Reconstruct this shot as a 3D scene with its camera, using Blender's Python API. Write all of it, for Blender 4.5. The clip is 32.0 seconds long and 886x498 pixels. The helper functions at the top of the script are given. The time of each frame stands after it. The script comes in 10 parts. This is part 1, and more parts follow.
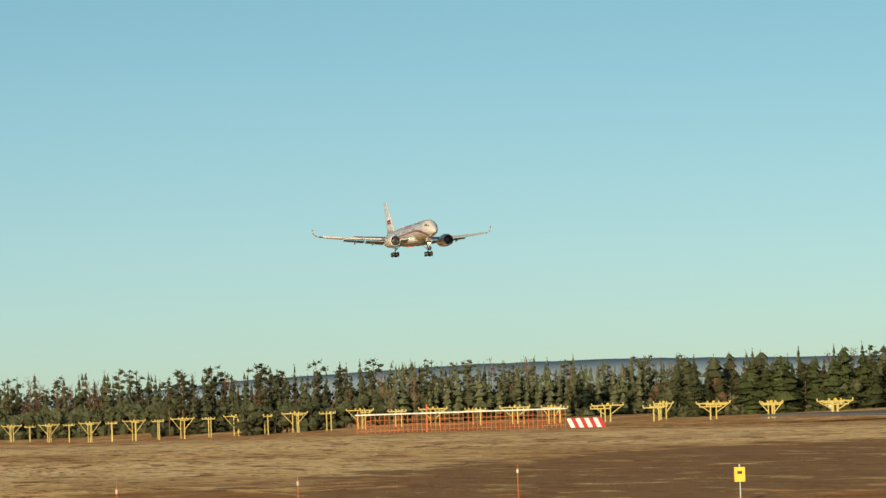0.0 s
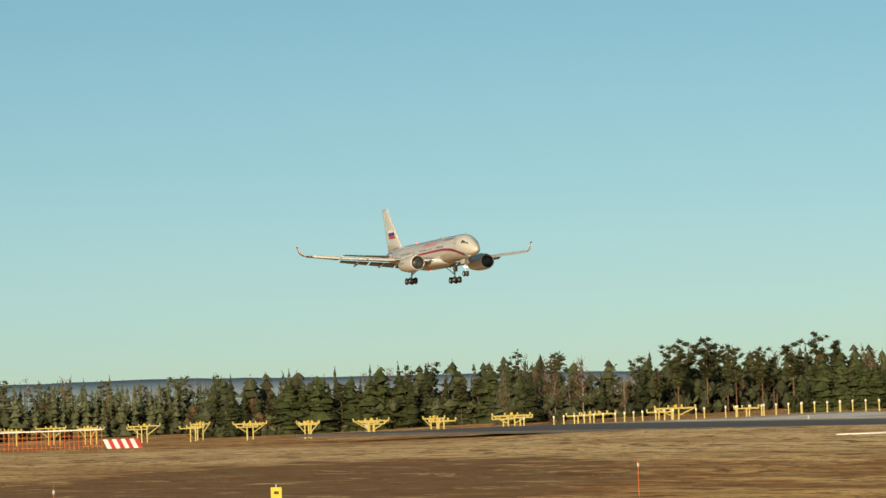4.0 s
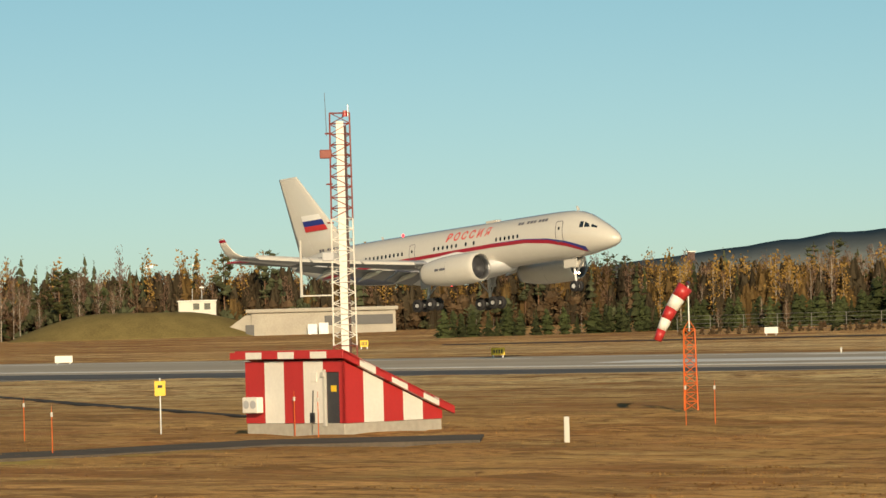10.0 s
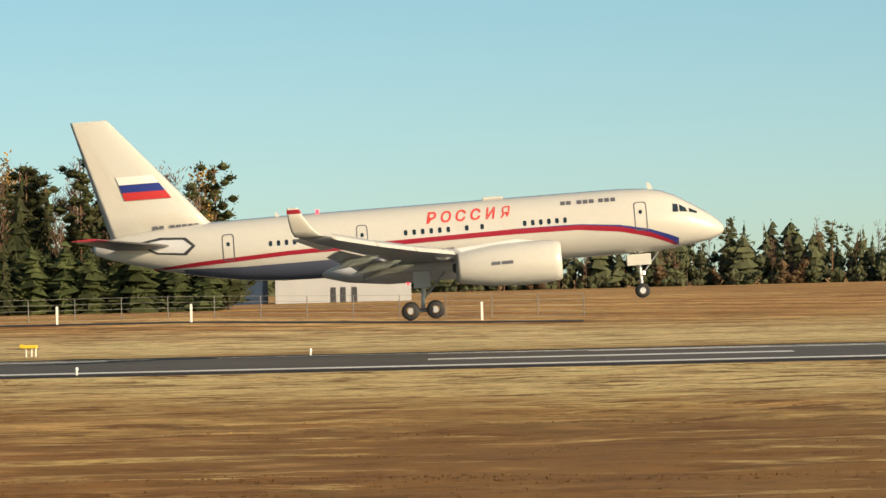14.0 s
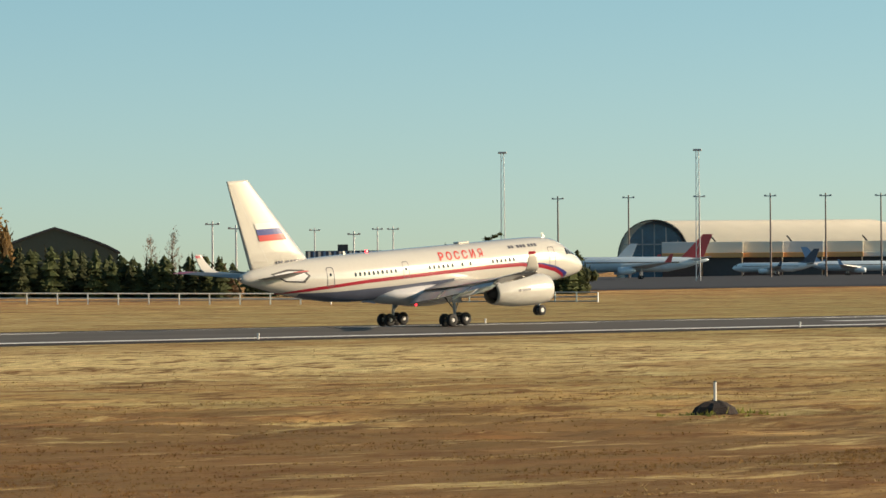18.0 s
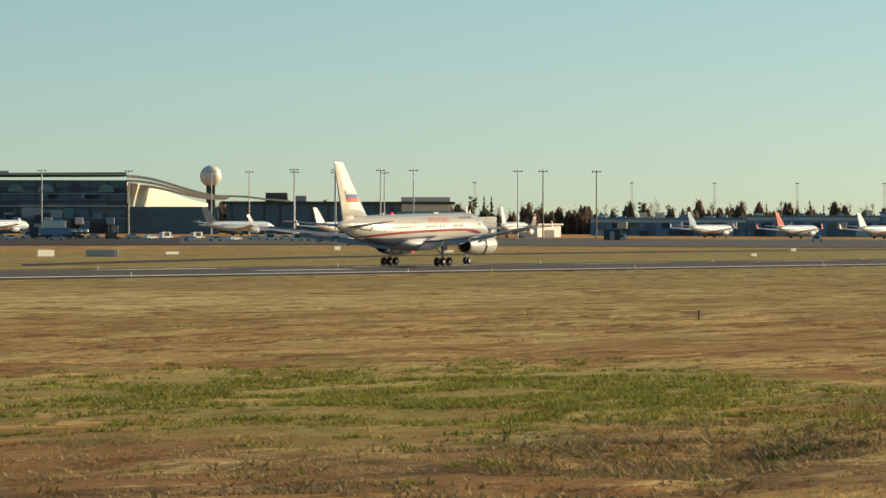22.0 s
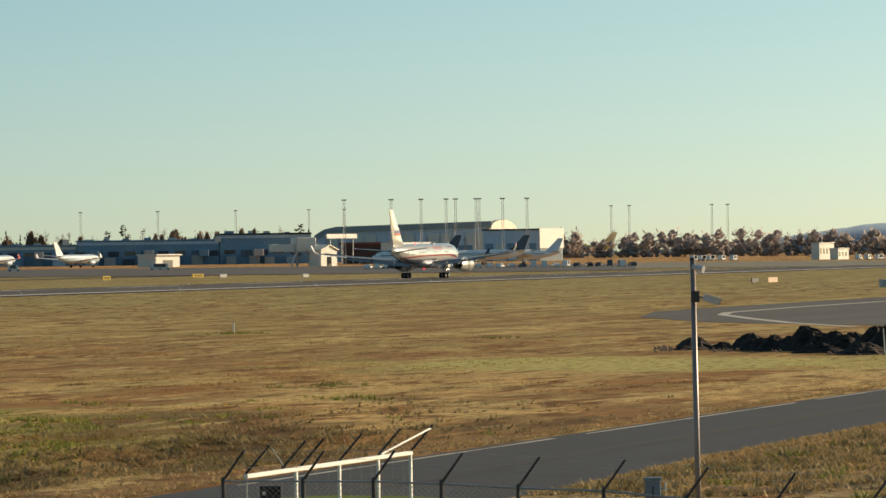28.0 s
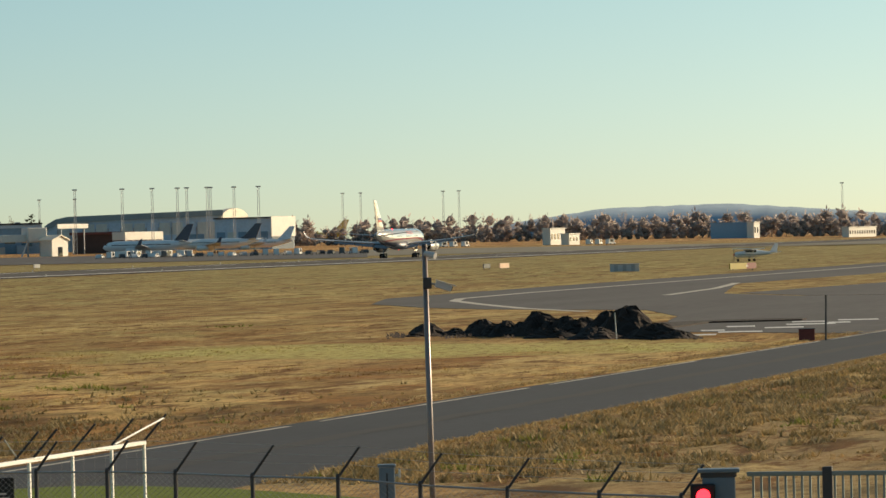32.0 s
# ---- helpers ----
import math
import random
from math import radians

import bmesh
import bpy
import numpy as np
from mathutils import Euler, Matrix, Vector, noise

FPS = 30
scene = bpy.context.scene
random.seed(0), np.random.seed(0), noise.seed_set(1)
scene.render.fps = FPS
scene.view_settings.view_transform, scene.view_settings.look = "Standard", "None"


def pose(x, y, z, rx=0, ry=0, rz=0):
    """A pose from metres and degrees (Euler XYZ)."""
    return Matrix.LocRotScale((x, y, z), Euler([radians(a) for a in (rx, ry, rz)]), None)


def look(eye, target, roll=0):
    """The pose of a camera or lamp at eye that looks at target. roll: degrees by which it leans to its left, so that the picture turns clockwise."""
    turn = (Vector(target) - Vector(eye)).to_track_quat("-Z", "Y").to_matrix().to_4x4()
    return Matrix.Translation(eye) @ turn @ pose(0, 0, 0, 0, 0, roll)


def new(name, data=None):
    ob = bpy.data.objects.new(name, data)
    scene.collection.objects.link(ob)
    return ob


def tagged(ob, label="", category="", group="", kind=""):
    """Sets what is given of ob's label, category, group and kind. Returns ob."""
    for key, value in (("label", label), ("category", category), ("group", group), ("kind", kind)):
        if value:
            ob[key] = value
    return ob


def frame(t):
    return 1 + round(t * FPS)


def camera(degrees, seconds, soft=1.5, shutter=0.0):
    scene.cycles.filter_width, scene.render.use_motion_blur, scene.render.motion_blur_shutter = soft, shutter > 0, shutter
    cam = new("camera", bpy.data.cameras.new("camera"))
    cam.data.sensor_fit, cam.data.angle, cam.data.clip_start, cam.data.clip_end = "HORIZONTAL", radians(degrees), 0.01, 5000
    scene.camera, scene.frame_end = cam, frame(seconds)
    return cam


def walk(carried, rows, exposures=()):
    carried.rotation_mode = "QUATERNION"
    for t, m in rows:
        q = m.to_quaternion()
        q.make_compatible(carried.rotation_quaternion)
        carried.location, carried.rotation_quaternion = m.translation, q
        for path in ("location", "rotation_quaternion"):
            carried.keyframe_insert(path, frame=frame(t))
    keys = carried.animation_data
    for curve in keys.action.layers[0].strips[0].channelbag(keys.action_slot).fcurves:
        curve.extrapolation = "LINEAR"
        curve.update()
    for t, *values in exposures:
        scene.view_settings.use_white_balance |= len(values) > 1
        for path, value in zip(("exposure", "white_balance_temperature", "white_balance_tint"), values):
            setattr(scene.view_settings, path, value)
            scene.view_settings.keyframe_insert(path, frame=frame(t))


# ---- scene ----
# seconds, stops, kelvin, tint
EXPOSURES = [(0.0, -0.08, 6760, 11), (3.0, -0.14, 6800, 11), (8.0, -0.28, 6900, 12), (10.0, -0.17, 6980, 12.5), (12.0, 0.12, 6980, 14), (13.5, 0.30, 6860, 14), (16.0, 0.36, 6780, 14.5), (19.0, 0.38, 6800, 14), (20.0, 0.30, 6880, 13), (23.0, 0.06, 7050, 13), (26.0, 0.02, 6950, 14), (32.0, -0.02, 6920, 14)]
cam = camera(11.250, 32.0, soft=1.5)
EYE = 5.09
# the camera stands still on a rise and pans with the landing aircraft
walk(cam, [
    (0, pose(0, 0, EYE, 91.754, 1.906, 73.412)),
    (0.5, pose(0, 0, EYE, 91.816, 1.926, 72.939)),
    (1, pose(0, 0, EYE, 91.873, 1.937, 72.344)),
    (1.5, pose(0, 0, EYE, 91.890, 1.965, 71.573)),
    (2, pose(0, 0, EYE, 91.852, 1.907, 70.724)),
    (2.5, pose(0, 0, EYE, 91.819, 1.870, 70.028)),
    (4.5, pose(0, 0, EYE, 91.801, 2.091, 66.478)),
    (5, pose(0, 0, EYE, 91.776, 2.039, 65.346)),
    (5.5, pose(0, 0, EYE, 91.765, 1.891, 64.109)),
    (6, pose(0, 0, EYE, 91.776, 1.672, 62.708)),
    (6.5, pose(0, 0, EYE, 91.704, 1.578, 61.167)),
    (7, pose(0, 0, EYE, 91.606, 1.617, 59.573)),
    (7.5, pose(0, 0, EYE, 91.460, 1.515, 57.534)),
    (8, pose(0, 0, EYE, 91.248, 1.381, 54.914)),
    (8.5, pose(0, 0, EYE, 91.126, 1.415, 52.507)),
    (9, pose(0, 0, EYE, 90.946, 1.533, 50.105)),
    (9.5, pose(0, 0, EYE, 90.799, 1.485, 47.286)),
    (10, pose(0, 0, EYE, 90.710, 1.503, 43.974)),
    (10.5, pose(0, 0, EYE, 90.623, 1.505, 40.164)),
    (11, pose(0, 0, EYE, 90.552, 1.403, 36.066)),
    (11.5, pose(0, 0, EYE, 90.422, 1.312, 31.648)),
    (11.7, pose(0, 0, EYE, 90.390, 1.334, 29.507)),
    (12, pose(0, 0, EYE, 90.376, 1.272, 25.874)),
    (12.3, pose(0, 0, EYE, 90.392, 1.215, 22.192)),
    (12.6, pose(0, 0, EYE, 90.423, 1.268, 18.725)),
    (13, pose(0, 0, EYE, 90.494, 1.183, 13.803)),
    (13.2, pose(0, 0, EYE, 90.517, 1.252, 11.031)),
    (13.5, pose(0, 0, EYE, 90.455, 1.289, 6.654)),
    (15.5, pose(0, 0, EYE, 90.143, 1.318, -18.497)),
    (15.8, pose(0, 0, EYE, 90.124, 1.298, -22.096)),
    (16, pose(0, 0, EYE, 90.090, 1.211, -24.436)),
    (16.2, pose(0, 0, EYE, 90.040, 1.146, -26.815)),
    (16.5, pose(0, 0, EYE, 89.968, 1.011, -30.239)),
    (17, pose(0, 0, EYE, 89.896, 0.787, -35.112)),
    (17.5, pose(0, 0, EYE, 89.997, 0.609, -39.366)),
    (18, pose(0, 0, EYE, 90.267, 0.511, -43.031)),
    (18.5, pose(0, 0, EYE, 90.325, 0.340, -46.439)),
    (19, pose(0, 0, EYE, 90.137, 0.221, -49.232)),
    (19.5, pose(0, 0, EYE, 90.054, 0.355, -52.396)),
    (20, pose(0, 0, EYE, 89.722, 0.623, -55.067)),
    (20.5, pose(0, 0, EYE, 89.680, 0.827, -56.316)),
    (21, pose(0, 0, EYE, 89.974, 0.485, -57.729)),
    (21.5, pose(0, 0, EYE, 89.964, -0.234, -59.506)),
    (22, pose(0, 0, EYE, 89.746, -0.101, -61.347)),
    (22.5, pose(0, 0, EYE, 89.795, 0.305, -63.340)),
    (23, pose(0, 0, EYE, 89.972, 0.312, -64.741)),
    (23.5, pose(0, 0, EYE, 90.050, 0.551, -65.296)),
    (24, pose(0, 0, EYE, 90.046, 1.163, -65.677)),
    (24.5, pose(0, 0, EYE, 89.970, 1.328, -66.323)),
    (25, pose(0, 0, EYE, 90.031, 1.285, -67.347)),
    (25.5, pose(0, 0, EYE, 90.062, 1.184, -68.377)),
    (26, pose(0, 0, EYE, 90.009, 1.244, -69.147)),
    (26.5, pose(0, 0, EYE, 89.976, 1.320, -69.790)),
    (28.5, pose(0, 0, EYE, 90.027, 0.705, -72.213)),
    (29, pose(0, 0, EYE, 89.925, 0.794, -72.915)),
    (29.5, pose(0, 0, EYE, 89.848, 0.982, -73.466)),
    (30, pose(0, 0, EYE, 89.846, 1.044, -73.886)),
    (30.5, pose(0, 0, EYE, 89.886, 1.034, -74.236)),
    (31, pose(0, 0, EYE, 89.816, 1.085, -74.432)),
    (31.5, pose(0, 0, EYE, 89.766, 1.255, -74.568)),
    (32, pose(0, 0, EYE, 89.840, 1.357, -74.968)),
], exposures=EXPOSURES)

# ---- light ----
SUN_AZ, SUN_EL = -129.0, 18.0          # bearing from +y towards -x, degrees
sun_dir = Vector((-math.sin(radians(SUN_AZ)) * math.cos(radians(SUN_EL)), math.cos(radians(SUN_AZ)) * math.cos(radians(SUN_EL)), math.sin(radians(SUN_EL))))
world = bpy.data.worlds.new("sky")
scene.world = world
world.use_nodes = True
_nt = world.node_tree
_sky = _nt.nodes.new("ShaderNodeTexSky")
_sky.sky_type = "NISHITA"
_sky.sun_disc = False
_sky.sun_elevation = radians(SUN_EL)
_sky.sun_rotation = math.atan2(sun_dir.x, sun_dir.y)
_sky.air_density, _sky.dust_density, _sky.ozone_density = 1.0, 2.1, 2.6
_tc, _mp = _nt.nodes.new("ShaderNodeTexCoord"), _nt.nodes.new("ShaderNodeMapping")
_mp.inputs["Scale"].default_value, _mp.inputs["Location"].default_value = (1, 1, 2.3), (0, 0, 0.072)
_nt.links.new(_tc.outputs["Generated"], _mp.inputs[0])
_nt.links.new(_mp.outputs[0], _sky.inputs[0])
_tint = _nt.nodes.new("ShaderNodeMix")
_tint.data_type, _tint.blend_type = "RGBA", "MULTIPLY"
_tint.inputs[0].default_value = 1.0
_sep, _ramp = _nt.nodes.new("ShaderNodeSeparateXYZ"), _nt.nodes.new("ShaderNodeValToRGB")     # dusty near the horizon, clear blue above
_ramp.color_ramp.elements[0].position, _ramp.color_ramp.elements[0].color = 0.0, (0.92, 0.91, 0.72, 1)
_ramp.color_ramp.elements[1].position, _ramp.color_ramp.elements[1].color = 0.095, (0.77, 1.0, 0.80, 1)
_nt.links.new(_tc.outputs["Generated"], _sep.inputs[0])
_nt.links.new(_sep.outputs["Z"], _ramp.inputs[0])
_nt.links.new(_ramp.outputs[0], _tint.inputs[7])
_nt.links.new(_sky.outputs[0], _tint.inputs[6])
_nt.links.new(_tint.outputs[2], _nt.nodes["Background"].inputs[0])
_nt.nodes["Background"].inputs[1].default_value = 0.182
_sun = bpy.data.lights.new("sun", "SUN")
_sun.energy, _sun.angle, _sun.color = 5.8, radians(0.55), (1.0, 0.81, 0.56)
sun = new("sun", _sun)
sun.matrix_world = look(sun_dir * 100, (0, 0, 0))


# ---- materials ----
def mat(name, col, rough=0.6, metal=0.0, vary=0.15, scale=1.0, bump=0.0, spec=0.5, stretch=(1, 1, 1), second=None, coat=0.0, emit=None, rand=0.0):
    """Principled surface: colour varied by noise at two scales, fine relief."""
    m = bpy.data.materials.new(name)
    m.use_nodes = True
    nt = m.node_tree
    N, L = nt.nodes, nt.links
    b = N["Principled BSDF"]
    b.inputs["Roughness"].default_value = rough
    b.inputs["Metallic"].default_value = metal
    b.inputs["Specular IOR Level"].default_value = spec
    b.inputs["Coat Weight"].default_value = coat
    if emit:
        b.inputs["Emission Color"].default_value = (*emit[0], 1)
        b.inputs["Emission Strength"].default_value = emit[1]
    tc = N.new("ShaderNodeTexCoord")
    mp = N.new("ShaderNodeMapping")
    mp.inputs["Scale"].default_value = stretch
    L.new(tc.outputs["Object"], mp.inputs[0])
    n1, n2 = N.new("ShaderNodeTexNoise"), N.new("ShaderNodeTexNoise")
    n1.inputs["Scale"].default_value, n1.inputs["Detail"].default_value = scale, 5
    n2.inputs["Scale"].default_value, n2.inputs["Detail"].default_value = scale * 11, 4
    L.new(mp.outputs[0], n1.inputs[0])
    L.new(mp.outputs[0], n2.inputs[0])
    add = N.new("ShaderNodeMath")
    add.operation = "ADD"
    L.new(n1.outputs[0], add.inputs[0])
    L.new(n2.outputs[0], add.inputs[1])
    r = N.new("ShaderNodeMapRange")
    r.inputs[1].default_value, r.inputs[2].default_value = 0.65, 1.35
    L.new(add.outputs[0], r.inputs[0])
    mix = N.new("ShaderNodeMix")
    mix.data_type = "RGBA"
    c2 = second or [c * (1 - vary) for c in col]
    mix.inputs[6].default_value = (*col, 1)
    mix.inputs[7].default_value = (*c2, 1)
    L.new(r.outputs[0], mix.inputs[0])
    out = mix.outputs[2]
    if rand:
        oi, hs, mr = N.new("ShaderNodeObjectInfo"), N.new("ShaderNodeHueSaturation"), N.new("ShaderNodeMapRange")
        mr.inputs[3].default_value, mr.inputs[4].default_value = 1 - rand, 1 + rand
        L.new(oi.outputs["Random"], mr.inputs[0])
        L.new(mr.outputs[0], hs.inputs["Value"])
        L.new(out, hs.inputs["Color"])
        out = hs.outputs[0]
    L.new(out, b.inputs["Base Color"])
    if bump:
        bp = N.new("ShaderNodeBump")
        bp.inputs["Strength"].default_value = bump
        bp.inputs["Distance"].default_value = 0.05
        L.new(n2.outputs[0], bp.inputs["Height"])
        L.new(bp.outputs[0], b.inputs["Normal"])
    return m


def leaf_mat(name, col, second, rand=0.25):
    """Foliage: colour differs from clump to clump and from tree to tree, some light passes through."""
    m = mat(name, col, 0.75, vary=0.4, scale=0.25, second=second, rand=rand, spec=0.2)
    nt = m.node_tree
    N, L = nt.nodes, nt.links
    b = N["Principled BSDF"]
    g, hs, mr = N.new("ShaderNodeNewGeometry"), N.new("ShaderNodeHueSaturation"), N.new("ShaderNodeMapRange")
    mr.inputs[3].default_value, mr.inputs[4].default_value = 0.68, 1.25
    L.new(g.outputs["Random Per Island"], mr.inputs[0])
    L.new(mr.outputs[0], hs.inputs["Value"])
    src = b.inputs["Base Color"].links[0].from_socket
    L.new(src, hs.inputs["Color"])
    L.new(hs.outputs[0], b.inputs["Base Color"])
    tr, mx = N.new("ShaderNodeBsdfTranslucent"), N.new("ShaderNodeMixShader")
    mx.inputs[0].default_value = 0.25
    L.new(hs.outputs[0], tr.inputs[0])
    L.new(b.outputs[0], mx.inputs[1])
    L.new(tr.outputs[0], mx.inputs[2])
    L.new(mx.outputs[0], N["Material Output"].inputs[0])
    return m


def glass_dark(name, col=(0.02, 0.03, 0.04), rough=0.08):
    return mat(name, col, rough, vary=0.3, spec=0.8)


WHITE = mat("white_paint", (0.55, 0.53, 0.48), 0.25, vary=0.06, scale=0.3, coat=0.6)
AIRPAINT = mat("glossy_aircraft_paint", (0.55, 0.53, 0.48), 0.2, vary=0.05, scale=0.3, coat=1.0)
CREAM = mat("aged_white_paint", (0.74, 0.72, 0.66), 0.5, vary=0.12, scale=0.6)
GREY = mat("grey_paint", (0.42, 0.43, 0.44), 0.45, vary=0.12, scale=0.6)
LIGHTGREY = mat("light_grey_paint", (0.58, 0.59, 0.60), 0.4, vary=0.08, scale=0.5, coat=0.2)
DARK = mat("dark_metal", (0.05, 0.05, 0.055), 0.45, vary=0.3, scale=1.0)
BLACK = mat("black_rubber", (0.018, 0.018, 0.02), 0.75, vary=0.4, scale=3)
STEEL = mat("bare_steel", (0.55, 0.55, 0.55), 0.28, 1.0, vary=0.1, scale=2)
GALV = mat("galvanised_steel", (0.42, 0.44, 0.45), 0.45, 0.7, vary=0.2, scale=2)
RED = mat("red_paint", (0.46, 0.032, 0.032), 0.4, vary=0.15, scale=0.7)
DKRED = mat("cheatline_red", (0.30, 0.012, 0.03), 0.3, vary=0.05, coat=0.3)
BLUE = mat("cheatline_blue", (0.025, 0.035, 0.20), 0.3, vary=0.05, coat=0.3)
FLAGWHITE = mat("flag_white", (0.72, 0.71, 0.68), 0.35, vary=0.04)
FLAGBLUE = mat("flag_blue", (0.018, 0.032, 0.20), 0.35, vary=0.05)
FLAGRED = mat("flag_red", (0.48, 0.03, 0.03), 0.35, vary=0.05)
ORANGE = mat("signal_orange", (0.62, 0.13, 0.025), 0.5, vary=0.15, scale=1)
YELLOW = mat("yellow_paint", (0.78, 0.52, 0.03), 0.5, vary=0.15, scale=1)
PALEYELLOW = mat("weathered_yellow", (0.62, 0.50, 0.16), 0.6, vary=0.2, scale=1)
WINDOW = glass_dark("dark_glass")
NAVY = mat("navy_cladding", (0.026, 0.050, 0.095), 0.4, vary=0.3, scale=0.1)
BROWNWOOD = mat("brown_cladding", (0.10, 0.055, 0.045), 0.7, vary=0.3, scale=0.5)
CONCRETE = mat("concrete", (0.42, 0.39, 0.33), 0.85, vary=0.25, scale=0.4, bump=0.2)
SOIL = mat("dark_soil", (0.035, 0.024, 0.02), 0.95, vary=0.5, scale=1.5, bump=0.8)
TEXTRED = mat("lettering_red", (0.60, 0.06, 0.05), 0.35, vary=0.04)
TEXTGREY = mat("lettering_grey", (0.10, 0.10, 0.12), 0.4, vary=0.04)
LAMPGLOW = mat("landing_light_lens", (1, 0.9, 0.7), 0.3, emit=((1.0, 0.70, 0.40), 14))
REDGLOW = mat("red_lamp", (0.9, 0.02, 0.02), 0.3, emit=((1.0, 0.02, 0.03), 6))


# ---- mesh helpers ----
def link_mesh(name, bm, material, smooth=False):
    me = bpy.data.meshes.new(name)
    bm.to_mesh(me)
    bm.free()
    me.materials.append(material)
    if smooth:
        for p in me.polygons:
            p.use_smooth = True
    return new(name, me)


def part(name, bm, material, parent=None, label="", smooth=False):
    """Links a bmesh as one mesh object under a thing or part."""
    ob = link_mesh(name, bm, material, smooth)
    if parent:
        ob.parent = parent
    if label:
        ob["label"] = label
    return ob


def thing(name, label, category, at=None, group="", kind=""):
    ob = new(name)
    ob.empty_display_size = 0.2
    if at is not None:
        ob.matrix_world = at
    return tagged(ob, label, category, group, kind)


def bx(bm, x0, x1, y0, y1, z0, z1, bev=0.0, m=None):
    """Adds a box to bm."""
    r = bmesh.ops.create_cube(bm, size=1.0)
    vs = r["verts"]
    for v in vs:
        v.co = Vector(((x0 + x1) / 2 + v.co.x * (x1 - x0), (y0 + y1) / 2 + v.co.y * (y1 - y0), (z0 + z1) / 2 + v.co.z * (z1 - z0)))
    if bev:
        es = list({e for v in vs for e in v.link_edges})
        r2 = bmesh.ops.bevel(bm, geom=es, offset=bev, segments=1, affect="EDGES")
        vs = list({v for f in r2["faces"] for v in f.verts} | {v for v in vs if v.is_valid})
    if m is not None:
        for v in vs:
            v.co = m @ v.co
    return bm


def box(x0, x1, y0, y1, z0, z1, bev=0.0):
    return bx(bmesh.new(), x0, x1, y0, y1, z0, z1, bev)


def rod(bm, a, b, r, r2=None, n=6):
    """Adds a tapered rod from a to b."""
    a, b = Vector(a), Vector(b)
    d = b - a
    q = d.to_track_quat("Z", "Y").to_matrix()
    r2 = r if r2 is None else r2
    lo = [bm.verts.new(a + q @ Vector((r * math.cos(2 * math.pi * i / n), r * math.sin(2 * math.pi * i / n), 0))) for i in range(n)]
    hi = [bm.verts.new(b + q @ Vector((r2 * math.cos(2 * math.pi * i / n), r2 * math.sin(2 * math.pi * i / n), 0))) for i in range(n)]
    for i in range(n):
        bm.faces.new((lo[i], lo[(i + 1) % n], hi[(i + 1) % n], hi[i]))
    bm.faces.new(lo[::-1])
    bm.faces.new(hi)
    return bm


def rodm(a, b, r, r2=None, n=6):
    return rod(bmesh.new(), a, b, r, r2, n)


def loft(bm, rings, cap=True):
    """Skins a list of equal rings of points."""
    R = [[bm.verts.new(p) for p in ring] for ring in rings]
    n = len(R[0])
    for a, b in zip(R, R[1:]):
        for i in range(n):
            bm.faces.new((a[i], a[(i + 1) % n], b[(i + 1) % n], b[i]))
    if cap:
        bm.faces.new(R[0][::-1])
        bm.faces.new(R[-1])
    return bm


def ell(x, zc, ry, rz, n=32, y=0.0):
    return [(x, y + ry * math.sin(2 * math.pi * i / n), zc + rz * math.cos(2 * math.pi * i / n)) for i in range(n)]


def quads(name, polys, material):
    """One mesh from loose polygons."""
    vs, fs = [], []
    for p in polys:
        fs.append(tuple(range(len(vs), len(vs) + len(p))))
        vs.extend(p)
    me = bpy.data.meshes.new(name)
    me.from_pydata(vs, [], fs)
    me.materials.append(material)
    return me


def polar(az, d):
    """A place on the plan: bearing from +y towards -x in degrees, distance in metres."""
    return -math.sin(radians(az)) * d, math.cos(radians(az)) * d


def lerp_table(table, x):
    xs = [r[0] for r in table]
    return [float(np.interp(x, xs, [r[k] for r in table])) for k in range(1, len(table[0]))]


# ---- terrain ----
# bearing: distance and height of the ground at the foot of the woods and buildings
FAR = [(-95, 2500, 2.0), (-78, 2500, 2.2), (-66, 2300, 2.6), (-57, 2000, 3.2), (-47, 1300, 2.6), (-39, 760, 1.2), (-30, 680, 2.3), (-15, 760, 2.9),
       (3, 480, 2.1), (21, 520, 2.2), (31, 640, 1.5), (38, 760, 0.9), (46, 860, 0.2), (53, 700, 0.05), (57, 720, -0.05), (62, 850, -0.3), (66, 950, -1.6), (69, 1000, -2.9), (74, 1150, -3.9), (78, 1350, -8.0), (95, 1350, -8.0)]


def ground_z(x, y):
    r = math.hypot(x, y)
    az = math.degrees(math.atan2(-x, y))
    if abs(az) > 100 or r < 200:
        return 0.0
    r1, z1 = lerp_table(FAR, az)
    f = min(1, max(0, (az - 61) / 6))
    r0 = min(335 / max(0.05, math.cos(radians(az))), 0.85 * r1) if az < 61 else (1 - f) * 0.81 * r1 + f * 0.30 * r1
    t = min(1, max(0, (r - r0) / (r1 - r0)))
    return z1 * t * t * (3 - 2 * t)


def field(x, y, scale, seed):
    """Smooth random field on the plan, 0 to 1."""
    r = np.random.default_rng(seed)
    g = r.random((64, 64))
    u, v = (x / scale) % 64, (y / scale) % 64
    i, j = u.astype(int), v.astype(int)
    fu, fv = u - i, v - j
    fu, fv = fu * fu * (3 - 2 * fu), fv * fv * (3 - 2 * fv)
    i2, j2 = (i + 1) % 64, (j + 1) % 64
    return (g[i, j] * (1 - fu) + g[i2, j] * fu) * (1 - fv) + (g[i, j2] * (1 - fu) + g[i2, j2] * fu) * fv


